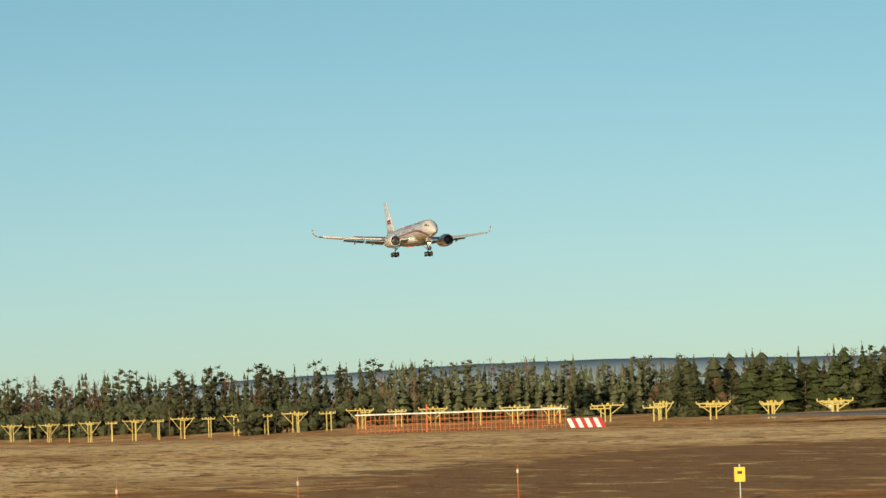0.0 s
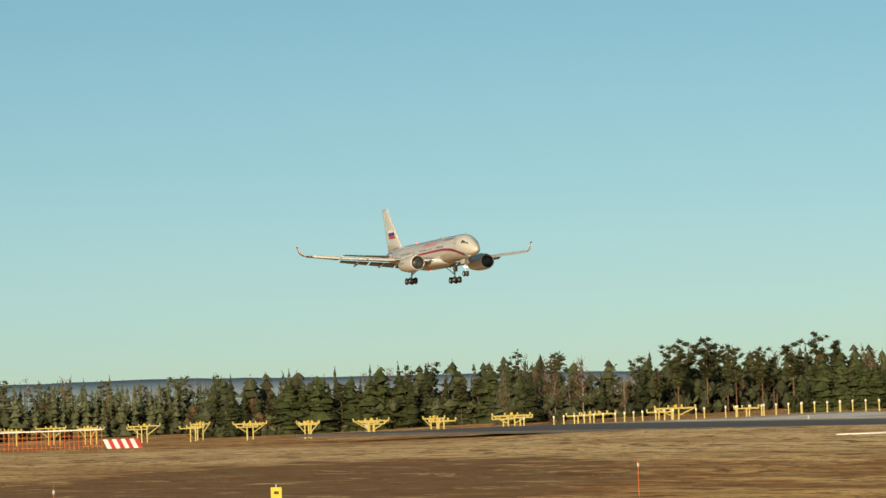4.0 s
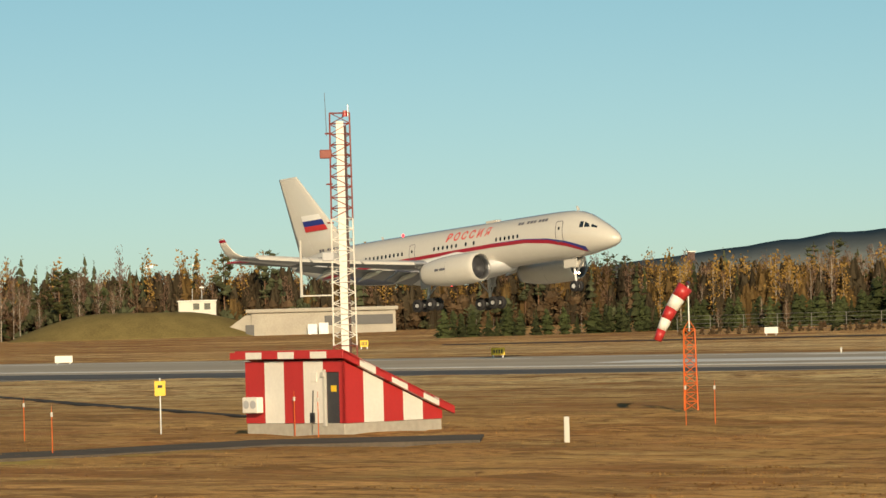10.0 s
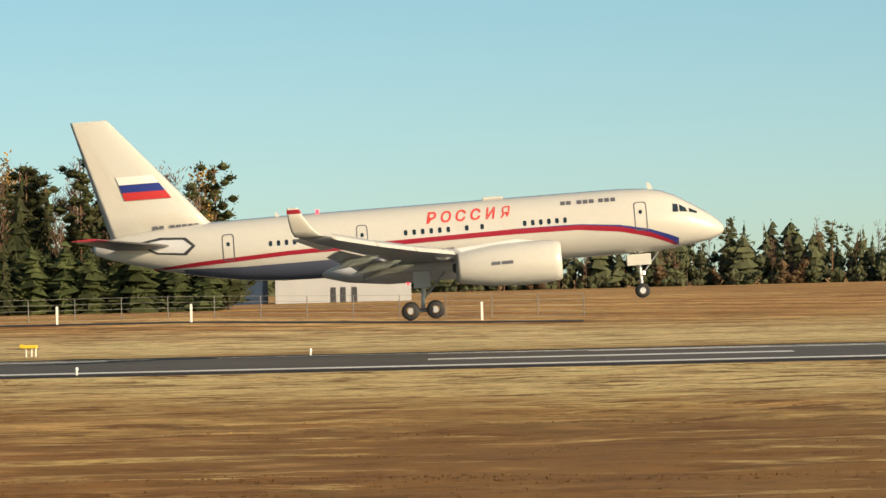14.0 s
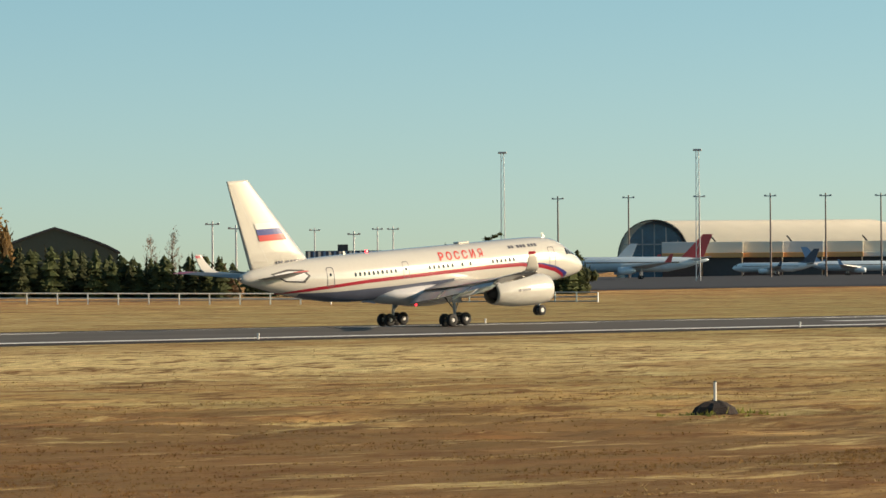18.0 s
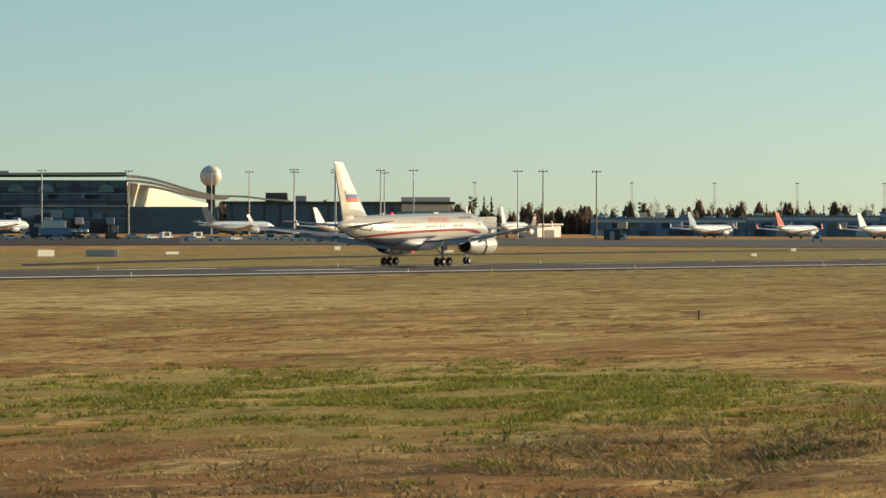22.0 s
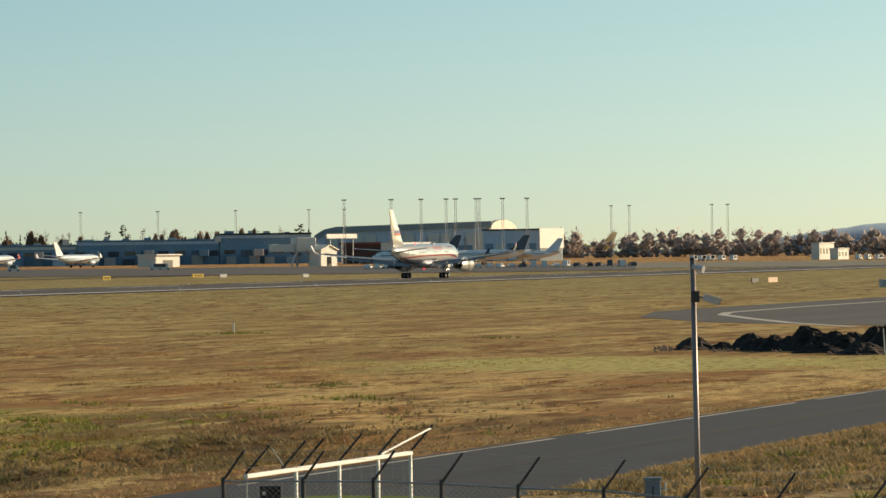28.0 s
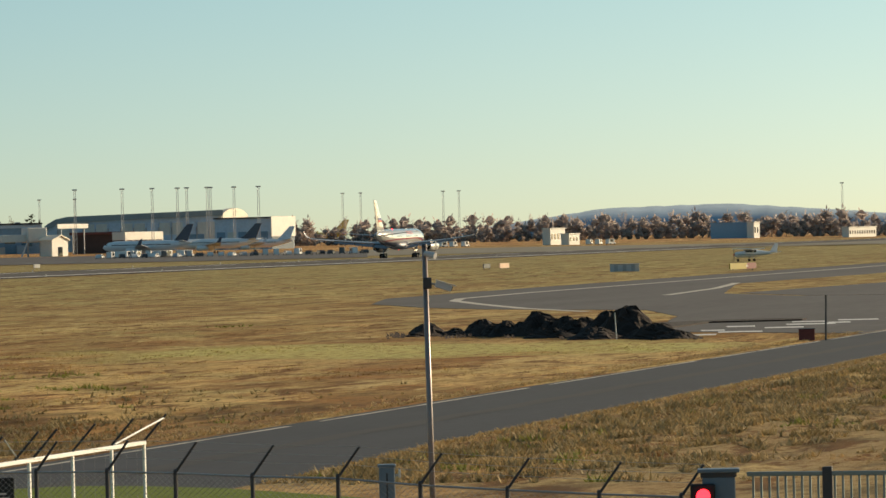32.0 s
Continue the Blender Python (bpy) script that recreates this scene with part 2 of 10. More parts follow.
def no_grass(x, y, m=0.0):
    """Road, lawn, runway strip and taxiway on the plan, with a margin."""
    road = (y > 28.4 - m) & (y < 36.9 + m) & (x > 84 - m)
    lawn = (y < 36.2 + m) & (x < 89.4 + m) & (y < x * 0.42 + 0.3 + m)
    strip = y > 280.5 - 31 - m
    taxi = (x > 205 - m) & (y > 34 - m) & (y < 106 + m) & (y < 34 + (x - 205) * 0.75 + m * 1.3)
    return road | lawn | strip | taxi


def relief(x, y):
    """Hollows between the hummocks of the rough grass, down to about 0.2 m."""
    f = 0.40 * field(x * 0.4 + 400, y + 900, 1.15, 11) + 0.35 * field(x * 0.4 + 400, y + 900, 2.9, 12) + 0.25 * field(x * 0.6 + 900, y + 900, 9.0, 13)
    rough = 0.35 + 0.9 * np.clip((field(x * 0.6 + 900, y + 900, 26.0, 14) - 0.3) * 2.0, 0, 1)
    z = -0.20 * rough * np.clip((0.62 - f) / 0.36, 0, 1)
    bank = np.exp(-(((x - 102) / 24) ** 2 + ((y - 45 - (x - 102) * 0.05) / 6.0) ** 2))
    z = z - 0.55 * bank * np.clip((0.58 - field(x * 0.5 + 300, y + 700, 2.6, 15)) / 0.25, 0, 1)
    return np.where(no_grass(x, y, 1.6) | (x * x + y * y < 55 * 55), 0.0, z)


def at(az, d, rz=0.0, dz=0.0):
    """Pose on the ground at a bearing and distance; rz turns it from facing the camera side."""
    x, y = polar(az, d)
    return pose(x, y, ground_z(x, y) + dz, 0, 0, az + rz)


# ---- ground, runway and roads ----
def grass_material(name, blades=False):
    m = mat(name, (0.50, 0.31, 0.12), 0.95, vary=0.4, scale=0.05, bump=0.0, spec=0.1)
    nt = m.node_tree
    N, L = nt.nodes, nt.links
    b = N["Principled BSDF"]
    tc = N.new("ShaderNodeTexCoord")

    def noise_at(scale, detail, lo, hi, stretch=(1, 1, 1), rough=0.6):
        mp = N.new("ShaderNodeMapping")
        mp.inputs["Scale"].default_value = stretch
        L.new(tc.outputs["Object"], mp.inputs[0])
        n = N.new("ShaderNodeTexNoise")
        n.inputs["Scale"].default_value, n.inputs["Detail"].default_value = scale, detail
        n.inputs["Roughness"].default_value = rough
        L.new(mp.outputs[0], n.inputs[0])
        r = N.new("ShaderNodeMapRange")
        r.inputs[1].default_value, r.inputs[2].default_value = lo, hi
        L.new(n.outputs[0], r.inputs[0])
        return r.outputs[0], n.outputs[0]

    def mixc(fac, a, bcol):
        x = N.new("ShaderNodeMix")
        x.data_type = "RGBA"
        L.new(fac, x.inputs[0])
        for i, c in ((6, a), (7, bcol)):
            if isinstance(c, tuple):
                x.inputs[i].default_value = (*c, 1)
            else:
                L.new(c, x.inputs[i])
        return x.outputs[2]
    def patch(cx, cy, rx, ry, turn, soft=0.5):
        """Elliptic patch of other growth with a ragged edge."""
        mp = N.new("ShaderNodeMapping")
        mp.vector_type = "TEXTURE"
        mp.inputs["Location"].default_value = (cx, cy, 0)
        mp.inputs["Rotation"].default_value = (0, 0, radians(turn))
        mp.inputs["Scale"].default_value = (rx, ry, 1)
        L.new(tc.outputs["Object"], mp.inputs[0])
        ln = N.new("ShaderNodeVectorMath")
        ln.operation = "LENGTH"
        L.new(mp.outputs[0], ln.inputs[0])
        n = N.new("ShaderNodeTexNoise")
        n.inputs["Scale"].default_value, n.inputs["Detail"].default_value = 0.18, 7
        L.new(tc.outputs["Object"], n.inputs[0])
        ad = N.new("ShaderNodeMath")
        ad.operation = "MULTIPLY_ADD"
        ad.inputs[1].default_value = 1.6
        L.new(n.outputs[0], ad.inputs[0])
        L.new(ln.outputs["Value"], ad.inputs[2])
        r = N.new("ShaderNodeMapRange")
        r.inputs[1].default_value, r.inputs[2].default_value = 1.8 + soft / 2, 1.8 - soft / 2
        L.new(ad.outputs[0], r.inputs[0])
        return r.outputs[0]
    big, _ = noise_at(0.016, 6, 0.44, 0.56, (0.6, 1.3, 1))
    mid, _ = noise_at(0.09, 8, 0.475, 0.535, (0.28, 1.3, 1), 0.72)
    streak, _ = noise_at(0.42, 8, 0.505, 0.565, (0.40, 1.0, 1), 0.75)
    fine, nf = noise_at(2.0, 7, 0.38, 0.58, (0.4, 1.0, 1), rough=0.8)
    green, _ = noise_at(0.03, 6, 0.60, 0.74)
    c = mixc(big, (0.84, 0.53, 0.215), (0.60, 0.345, 0.13))
    c = mixc(mid, c, (0.36, 0.158, 0.053))
    c = mixc(green, c, (0.46, 0.38, 0.13))
    olive = N.new("ShaderNodeMath")
    olive.operation = "MULTIPLY"
    olive.inputs[1].default_value = 0.9
    L.new(patch(1000, 260, 930, 330, 0, 1.0), olive.inputs[0])
    c = mixc(olive.outputs[0], c, (0.385, 0.29, 0.12))
    c = mixc(patch(88, 47, 44, 12, -35), c, (0.32, 0.185, 0.08))
    c = mixc(patch(124, 50, 15, 5, 22), c, (0.16, 0.085, 0.035))
    c = mixc(patch(-400, 165, 230, 80, 20, 0.7), c, (0.84, 0.60, 0.30))
    c = mixc(patch(-305, 66, 60, 26, 0, 0.6), c, (0.84, 0.60, 0.30))
    c = mixc(patch(115, 210, 190, 42, -10, 0.6), c, (0.80, 0.56, 0.26))
    c = mixc(patch(46, 110, 72, 46, -26, 0.3), c, (0.255, 0.138, 0.056))
    c = mixc(patch(-60, 368, 300, 46, 0, 0.6), c, (0.86, 0.62, 0.31))
    c = mixc(patch(-130, 95, 15, 6, 62), c, (0.34, 0.34, 0.09))
    rust = N.new("ShaderNodeMath")
    rust.operation = "MULTIPLY"
    rust.inputs[1].default_value = 0.22
    L.new(patch(-48, 122, 82, 38, -8, 0.9), rust.inputs[0])
    c = mixc(rust.outputs[0], c, (0.36, 0.165, 0.058))
    c = mixc(patch(-56, 109, 13, 3, 0), c, (0.30, 0.28, 0.08))
    c = mixc(patch(150, 18, 130, 13, 0, 0.6), c, (0.42, 0.285, 0.135))
    c = mixc(patch(-250, 92, 84, 21, -26, 0.12), c, (0.25, 0.142, 0.066))
    band, _ = noise_at(0.055, 8, 0.50, 0.58, (0.3, 1.0, 1), 0.7)
    soft = N.new("ShaderNodeMath")
    soft.operation = "MULTIPLY"
    soft.inputs[1].default_value = 0.5
    L.new(band, soft.inputs[0])
    c = mixc(soft.outputs[0], c, (0.32, 0.155, 0.057))
    c = mixc(streak, c, mixc(streak, c, (0.20, 0.094, 0.036)))
    pale, _ = noise_at(0.24, 8, 0.545, 0.63, (0.32, 1.0, 1), 0.75)
    c = mixc(pale, c, (0.66, 0.46, 0.20))
    thin = N.new("ShaderNodeMath")
    thin.operation = "MULTIPLY"
    thin.inputs[1].default_value = 0.22
    L.new(patch(-118, 120, 85, 48, -35, 0.8), thin.inputs[0])
    c = mixc(thin.outputs[0], c, (0.60, 0.43, 0.19))
    lush = N.new("ShaderNodeMath")
    lush.operation = "MULTIPLY"
    lush.inputs[1].default_value = 0.55
    L.new(patch(122, 68, 31, 15, 29, 0.5), lush.inputs[0])
    c = mixc(lush.outputs[0], c, (0.37, 0.335, 0.10))
    c = mixc(patch(197, 55, 11, 17, -15, 0.6), c, (0.54, 0.44, 0.16))
    c = mixc(fine, mixc(fine, (0.22, 0.12, 0.05), c), c)
    clod, _ = noise_at(0.30, 9, 0.50, 0.60, (0.45, 1.0, 1), 0.78)
    for region, k in ((patch(150, 18, 130, 12, 0, 0.6), 0.6), (patch(100, 44, 34, 8, -6, 0.7), 0.9), (patch(46, 110, 72, 46, -26, 0.5), 0.3)):
        torn = N.new("ShaderNodeMath")
        torn.operation = "MULTIPLY"
        L.new(clod, torn.inputs[0])
        L.new(region, torn.inputs[1])
        held = N.new("ShaderNodeMath")
        held.operation = "MULTIPLY"
        held.inputs[1].default_value = k
        L.new(torn.outputs[0], held.inputs[0])
        c = mixc(held.outputs[0], c, (0.085, 0.055, 0.028))
    ruddy = N.new("ShaderNodeMix")
    ruddy.data_type, ruddy.blend_type = "RGBA", "MULTIPLY"
    L.new(patch(-82, 128, 84, 84, 0, 0.8), ruddy.inputs[0])
    L.new(c, ruddy.inputs[6])
    ruddy.inputs[7].default_value = (1.06, 0.92, 0.80, 1)
    c = ruddy.outputs[2]
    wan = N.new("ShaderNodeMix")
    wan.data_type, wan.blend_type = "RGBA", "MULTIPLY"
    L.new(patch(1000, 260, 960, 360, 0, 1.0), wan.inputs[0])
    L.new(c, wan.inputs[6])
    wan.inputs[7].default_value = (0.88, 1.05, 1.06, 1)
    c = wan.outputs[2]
    if blades:
        g, hs, mr = N.new("ShaderNodeNewGeometry"), N.new("ShaderNodeHueSaturation"), N.new("ShaderNodeMapRange")
        mr.inputs[3].default_value, mr.inputs[4].default_value = 0.92, 1.28
        L.new(g.outputs["Random Per Island"], mr.inputs[0])
        L.new(mr.outputs[0], hs.inputs["Value"])
        L.new(c, hs.inputs["Color"])
        L.new(hs.outputs[0], b.inputs["Base Color"])
        tr, mx = N.new("ShaderNodeBsdfTranslucent"), N.new("ShaderNodeMixShader")
        mx.inputs[0].default_value = 0.62
        L.new(hs.outputs[0], tr.inputs[0])
        L.new(b.outputs[0], mx.inputs[1])
        L.new(tr.outputs[0], mx.inputs[2])
        L.new(mx.outputs[0], N["Material Output"].inputs[0])
        return m
    L.new(c, b.inputs["Base Color"])
    bp = N.new("ShaderNodeBump")
    bp.inputs["Strength"].default_value, bp.inputs["Distance"].default_value = 0.6, 0.30
    L.new(nf, bp.inputs["Height"])
    L.new(bp.outputs[0], b.inputs["Normal"])
    return m


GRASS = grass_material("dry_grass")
BLADES = grass_material("dry_grass_blades", True)
ASPHALT = mat("asphalt", (0.060, 0.060, 0.068), 0.9, spec=0.15, vary=0.3, scale=0.15, bump=0.15, stretch=(0.15, 1, 1))
ASPHALT2 = mat("worn_asphalt", (0.125, 0.122, 0.122), 0.9, spec=0.15, vary=0.3, scale=0.15, bump=0.15, stretch=(0.15, 1, 1))
OLDRUNWAY = mat("worn_runway_asphalt", (0.46, 0.41, 0.335), 0.95, spec=0.08, vary=0.3, scale=0.12, bump=0.1, stretch=(0.12, 1, 1))
RUNWAYGREY = mat("runway_asphalt", (0.125, 0.117, 0.11), 0.95, spec=0.08, vary=0.3, scale=0.12, bump=0.1, stretch=(0.12, 1, 1))
TAR = mat("dark_shoulder_asphalt", (0.045, 0.040, 0.042), 0.95, spec=0.08, vary=0.3, scale=0.2, stretch=(0.2, 1, 1))
MARK = mat("runway_white", (0.72, 0.72, 0.70), 0.7, vary=0.3, scale=0.3)

RY = 280.5            # runway centreline


def ground_sheet():
    """One sheet out to the horizon, finer on the watched ground."""
    rings = [40.0, 62.0]
    while rings[-1] < 760:
        rings.append(rings[-1] * 1.0072)
    while rings[-1] < 1800:
        rings.append(rings[-1] * 1.03)
    rings += [2050, 2300, 2600, 3000, 4200, 6500, 12000]
    ang = np.radians(np.concatenate((np.arange(-88, 80, 0.36), np.arange(80, 272, 6))))
    n, rr = len(ang), np.array(rings)
    X, Y = -np.sin(ang)[None] * rr[:, None], np.cos(ang)[None] * rr[:, None]
    Z = relief(X, Y)
    for k, r in enumerate(rings):
        if r >= 200:
            Z[k] += [ground_z(x, y) for x, y in zip(X[k], Y[k])]
    m = len(rings)
    V = np.concatenate(([[0, 0, 0]], np.stack((X, Y, Z), 2).reshape(-1, 3)))
    k, i = np.meshgrid(np.arange(m - 1), np.arange(n), indexing="ij")
    a, b = 1 + k * n + i, 1 + k * n + (i + 1) % n
    F = np.stack((a, b, b + n, a + n), 2).reshape(-1, 4)
    fan = [(0, 1 + (j + 1) % n, 1 + j) for j in range(n)]
    me = bpy.data.meshes.new("ground")
    me.from_pydata(V.tolist(), [], [f[::-1] for f in fan] + F.tolist())
    bm = bmesh.new()
    bm.from_mesh(me)
    bmesh.ops.recalc_face_normals(bm, faces=bm.faces)
    if sum(f.normal.z for f in bm.faces) < 0:
        bmesh.ops.reverse_faces(bm, faces=bm.faces)
    bm.to_mesh(me)
    bm.free()
    me.materials.append(GRASS)
    me.polygons.foreach_set("use_smooth", np.ones(len(me.polygons), bool))
    return tagged(new("ground", me), "dry golden and brown autumn airfield grass", "ground", kind="structure")


ground_sheet()


def slab(name, pts, z0, z1, material, label, category):
    """Flat paved area with a small thickness."""
    bm = bmesh.new()
    lo = [bm.verts.new((x, y, z0)) for x, y in pts]
    hi = [bm.verts.new((x, y, z1)) for x, y in pts]
    n = len(pts)
    for i in range(n):
        bm.faces.new((lo[i], lo[(i + 1) % n], hi[(i + 1) % n], hi[i]))
    bm.faces.new(hi)
    bmesh.ops.recalc_face_normals(bm, faces=bm.faces)
    return tagged(part(name, bm, material), label, category, kind="structure")


def rect(x0, x1, y0, y1):
    return [(x0, y0), (x1, y0), (x1, y1), (x0, y1)]


slab("runway_shoulder", rect(-190, 2900, RY - 30, RY + 30), -0.3, 0.02, TAR, "dark asphalt shoulder of the runway", "runway")
slab("runway_shoulder_old", rect(-560, -190.05, RY - 30, RY + 30), -0.3, 0.02, OLDRUNWAY, "worn pale shoulder of the runway", "runway")


def crown(y):
    """The runway's surface falls from its centreline to its edges."""
    return 0.05 + 0.31 * (1 - min(1, abs(y - RY) / 22.5))


def runway_length(name, xs, material, label):
    bm = bmesh.new()
    prev = None
    for x in xs:
        row = [bm.verts.new((x, RY + dy, z)) for dy, z in ((-22.5, -0.2), (-22.5, 0.05), (-11, crown(RY - 11)), (0, 0.36), (11, crown(RY + 11)), (22.5, 0.05), (22.5, -0.2))]
        if prev:
            for p, q, r, t in zip(prev, prev[1:], row[1:], row):
                bm.faces.new((p, q, r, t))
        prev = row
    bmesh.ops.recalc_face_normals(bm, faces=bm.faces)
    return tagged(part(name, bm, material), label, "runway", kind="structure")


runway_length("runway_old", (-545, -400, -190.05), OLDRUNWAY, "worn pale grey runway surface")
runway = runway_length("runway", (-190, 0, 600, 1200, 2900), RUNWAYGREY, "grey asphalt runway with white markings")


def mark(x0, x1, y0, y1, material=MARK, name="runway_marking"):
    ya, yb = min(y0, y1), max(y0, y1)
    bm = bmesh.new()
    pts = [(x0, ya), (x1, ya), (x1, yb), (x0, yb)]
    lo = [bm.verts.new((x, y, crown(y) - 0.05)) for x, y in pts]
    hi = [bm.verts.new((x, y, crown(y) + 0.008)) for x, y in pts]
    bm.faces.new(hi)
    for k in range(4):
        bm.faces.new((lo[k], lo[(k + 1) % 4], hi[(k + 1) % 4], hi[k]))
    return part(name, bm, material, runway)


for s in (-1, 1):
    mark(-545, 2900, RY + s * 21.4 - (0.9 if s < 0 else 0.5), RY + s * 21.4 + (0.9 if s < 0 else 0.5), name="edge_line")
    for k in range(6):                       # threshold stripes
        mark(-530, -500, RY + s * (3 + k * 3.4), RY + s * (3 + k * 3.4) + s * 1.8, name="threshold_stripe")
    for k, xs in enumerate((-390, -240, 0, 150, 300, 450)):
        w = 3 if xs == -240 else 1.8
        mark(xs, xs + (60 if xs == -240 else 22), RY + s * 9, RY + s * (9 + w * (2 if xs == -240 else 1)), name="touchdown_marking")
for k in range(40):
    mark(-470 + k * 60, -440 + k * 60, RY - 0.45, RY + 0.45, name="centre_line")

slab("pale_strip", [(-358, 186), (-340, 203), (-348, 243), (-384, 244), (-371, 208)], -0.3, 0.024, mat("pale_strip_surface", (0.92, 0.85, 0.74), 0.7, vary=0.25, scale=0.2, bump=0.1), "pale strip beside the runway", "pavement")

# runway entry on the near side and other paved areas
slab("taxiway_entry", [(-560, RY - 70), (-210, RY - 44), (-120, RY - 29), (-560, RY - 29)], -0.3, 0.015, ASPHALT2, "worn grey asphalt apron beside the runway", "taxiway")


# ---- the landing airliner ----
FUS = [(19.12, 3.72, 0.04, 0.04), (19.02, 3.74, 0.27, 0.27), (18.75, 3.80, 0.54, 0.52), (18.25, 3.92, 0.84, 0.82), (17.5, 4.10, 1.13, 1.14), (16.8, 4.27, 1.35, 1.40), (16.1, 4.43, 1.53, 1.66), (15.3, 4.55, 1.68, 1.87),
       (14.2, 4.62, 1.81, 1.99), (12.8, 4.65, 1.88, 2.04), (11.0, 4.65, 1.90, 2.05), (6.0, 4.65, 1.90, 2.05), (0.0, 4.65, 1.90, 2.05), (-6.0, 4.65, 1.90, 2.05),
       (-8.5, 4.68, 1.88, 2.02), (-11.0, 4.78, 1.76, 1.90), (-13.5, 4.96, 1.52, 1.66), (-16.0, 5.18, 1.17, 1.32), (-18.0, 5.34, 0.82, 0.92), (-19.2, 5.42, 0.55, 0.62), (-20.0, 5.44, 0.30, 0.34), (-20.15, 5.44, 0.18, 0.20)]


def fus(x):
    return lerp_table(FUS[::-1], x)


def skin(x, z, s=-1, proud=0.012):
    """A point of the fuselage's side at length x and height z."""
    zc, ry, rz = fus(x)
    k = max(-0.995, min(0.995, (z - zc) / rz))
    c = math.sqrt(1 - k * k)
    n = Vector((0, s * c / ry, k / rz)).normalized()
    return Vector((x, s * ry * c, z)) + n * proud


def wrap_flat(bm, s, proud, cuts=3):
    """Cuts a flat drawing (length, height) finely and lays it on the fuselage's side."""
    bmesh.ops.triangulate(bm, faces=bm.faces)
    bmesh.ops.subdivide_edges(bm, edges=bm.edges, cuts=cuts, use_grid_fill=True)
    for v in bm.verts:
        v.co = skin(v.co.x, v.co.z, s, proud)
    bmesh.ops.recalc_face_normals(bm, faces=bm.faces)
    return bm


def skin_patch(pts, s=-1, proud=0.012, cuts=1):
    bm = bmesh.new()
    bm.faces.new([bm.verts.new((x, 0, z)) for x, z in pts])
    return wrap_flat(bm, s, proud, cuts)


def skin_band(xs, lo, hi, s, proud=0.012, rows=3):
    """A painted band along the fuselage between heights lo(x) and hi(x)."""
    bm = bmesh.new()
    prev = None
    for x in xs:
        a, b = lo(x), hi(x)
        col = [bm.verts.new(skin(x, a + (b - a) * k / rows, s, proud)) for k in range(rows + 1)]
        if prev:
            for k in range(rows):
                bm.faces.new((prev[k], col[k], col[k + 1], prev[k + 1]))
        prev = col
    bmesh.ops.recalc_face_normals(bm, faces=bm.faces)
    return bm


def round_rect(x0, x1, z0, z1, r, n=3):
    out = []
    for cx, cz, a0 in ((x1 - r, z1 - r, 0), (x0 + r, z1 - r, 90), (x0 + r, z0 + r, 180), (x1 - r, z0 + r, 270)):
        for k in range(n + 1):
            a = radians(a0 + 90 * k / n)
            out.append((cx + r * math.cos(a), cz + r * math.sin(a)))
    return out


def skin_frame(x0, x1, z0, z1, w, s, proud=0.016):
    o, i = round_rect(x0, x1, z0, z1, 0.18), round_rect(x0 + w, x1 - w, z0 + w, z1 - w, 0.15)
    bm = bmesh.new()
    O = [bm.verts.new((x, 0, z)) for x, z in o]
    I = [bm.verts.new((x, 0, z)) for x, z in i]
    n = len(O)
    for k in range(n):
        bm.faces.new((O[k], O[(k + 1) % n], I[(k + 1) % n], I[k]))
    return wrap_flat(bm, s, proud, 4)


def text_mesh(body, shear=0.0, bold=0.0):
    """Flat mesh of a word, scaled to height 1, left end at 0."""
    cu = bpy.data.curves.new("word", "FONT")
    cu.body, cu.shear, cu.offset = body, shear, bold
    cu.resolution_u = 3
    ob = bpy.data.objects.new("word", cu)
    me = bpy.data.meshes.new_from_object(ob)
    bpy.data.objects.remove(ob)
    v = np.array([p.co[:] for p in me.vertices])
    lo, hi = v.min(0), v.max(0)
    faces = [tuple(p.vertices) for p in me.polygons]
    v = (v - lo) / (hi[1] - lo[1])
    return v, faces


def airfoil(le, chord, y, z, t, n=7, camber=0.02, twist=0.0):
    up, dn = [], []
    for k in range(n + 1):
        u = (1 - math.cos(math.pi * k / n)) / 2
        th = t * chord * 5 * (0.2969 * math.sqrt(u) - 0.126 * u - 0.3516 * u * u + 0.2843 * u ** 3 - 0.1015 * u ** 4)
        c = camber * chord * 4 * u * (1 - u) - twist * u * chord
        up.append((le - u * chord, y, z + c + th))
        dn.append((le - u * chord, y, z + c - th * 0.8))
    return up + dn[-2:0:-1]


# half span stations: y, leading edge x, chord, height, thickness
WING = [(0.0, 6.2, 9.6, 3.05, 0.13), (1.9, 5.2, 8.7, 3.15, 0.13), (6.6, 2.45, 5.9, 3.50, 0.12), (12.0, -0.75, 4.1, 4.02, 0.11), (17.0, -3.72, 2.75, 4.62, 0.10), (19.6, -5.25, 2.05, 5.00, 0.10)]


def wing_at(y):
    return lerp_table([(w[0], *w[1:]) for w in WING], abs(y))


WINGGREY = mat("wing_grey", (0.21, 0.225, 0.25), 0.35, vary=0.1, scale=0.5, coat=0.3)
# tailplane grey, darkened all over to carry the shade of its underside
TAILGREY = mat("shaded_tailplane_grey", (0.085, 0.082, 0.08), 0.4, vary=0.15, scale=0.5, coat=0.2)
# fan steel, its colour warmed to stand for sun on the blades
FANMETAL = mat("fan_steel_sun_tint", (0.50, 0.38, 0.24), 0.35, 0.8, vary=0.2, scale=2)
# belly grey with the blue of the underside's shade mixed into the colour
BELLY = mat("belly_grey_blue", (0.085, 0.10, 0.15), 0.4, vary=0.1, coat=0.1)


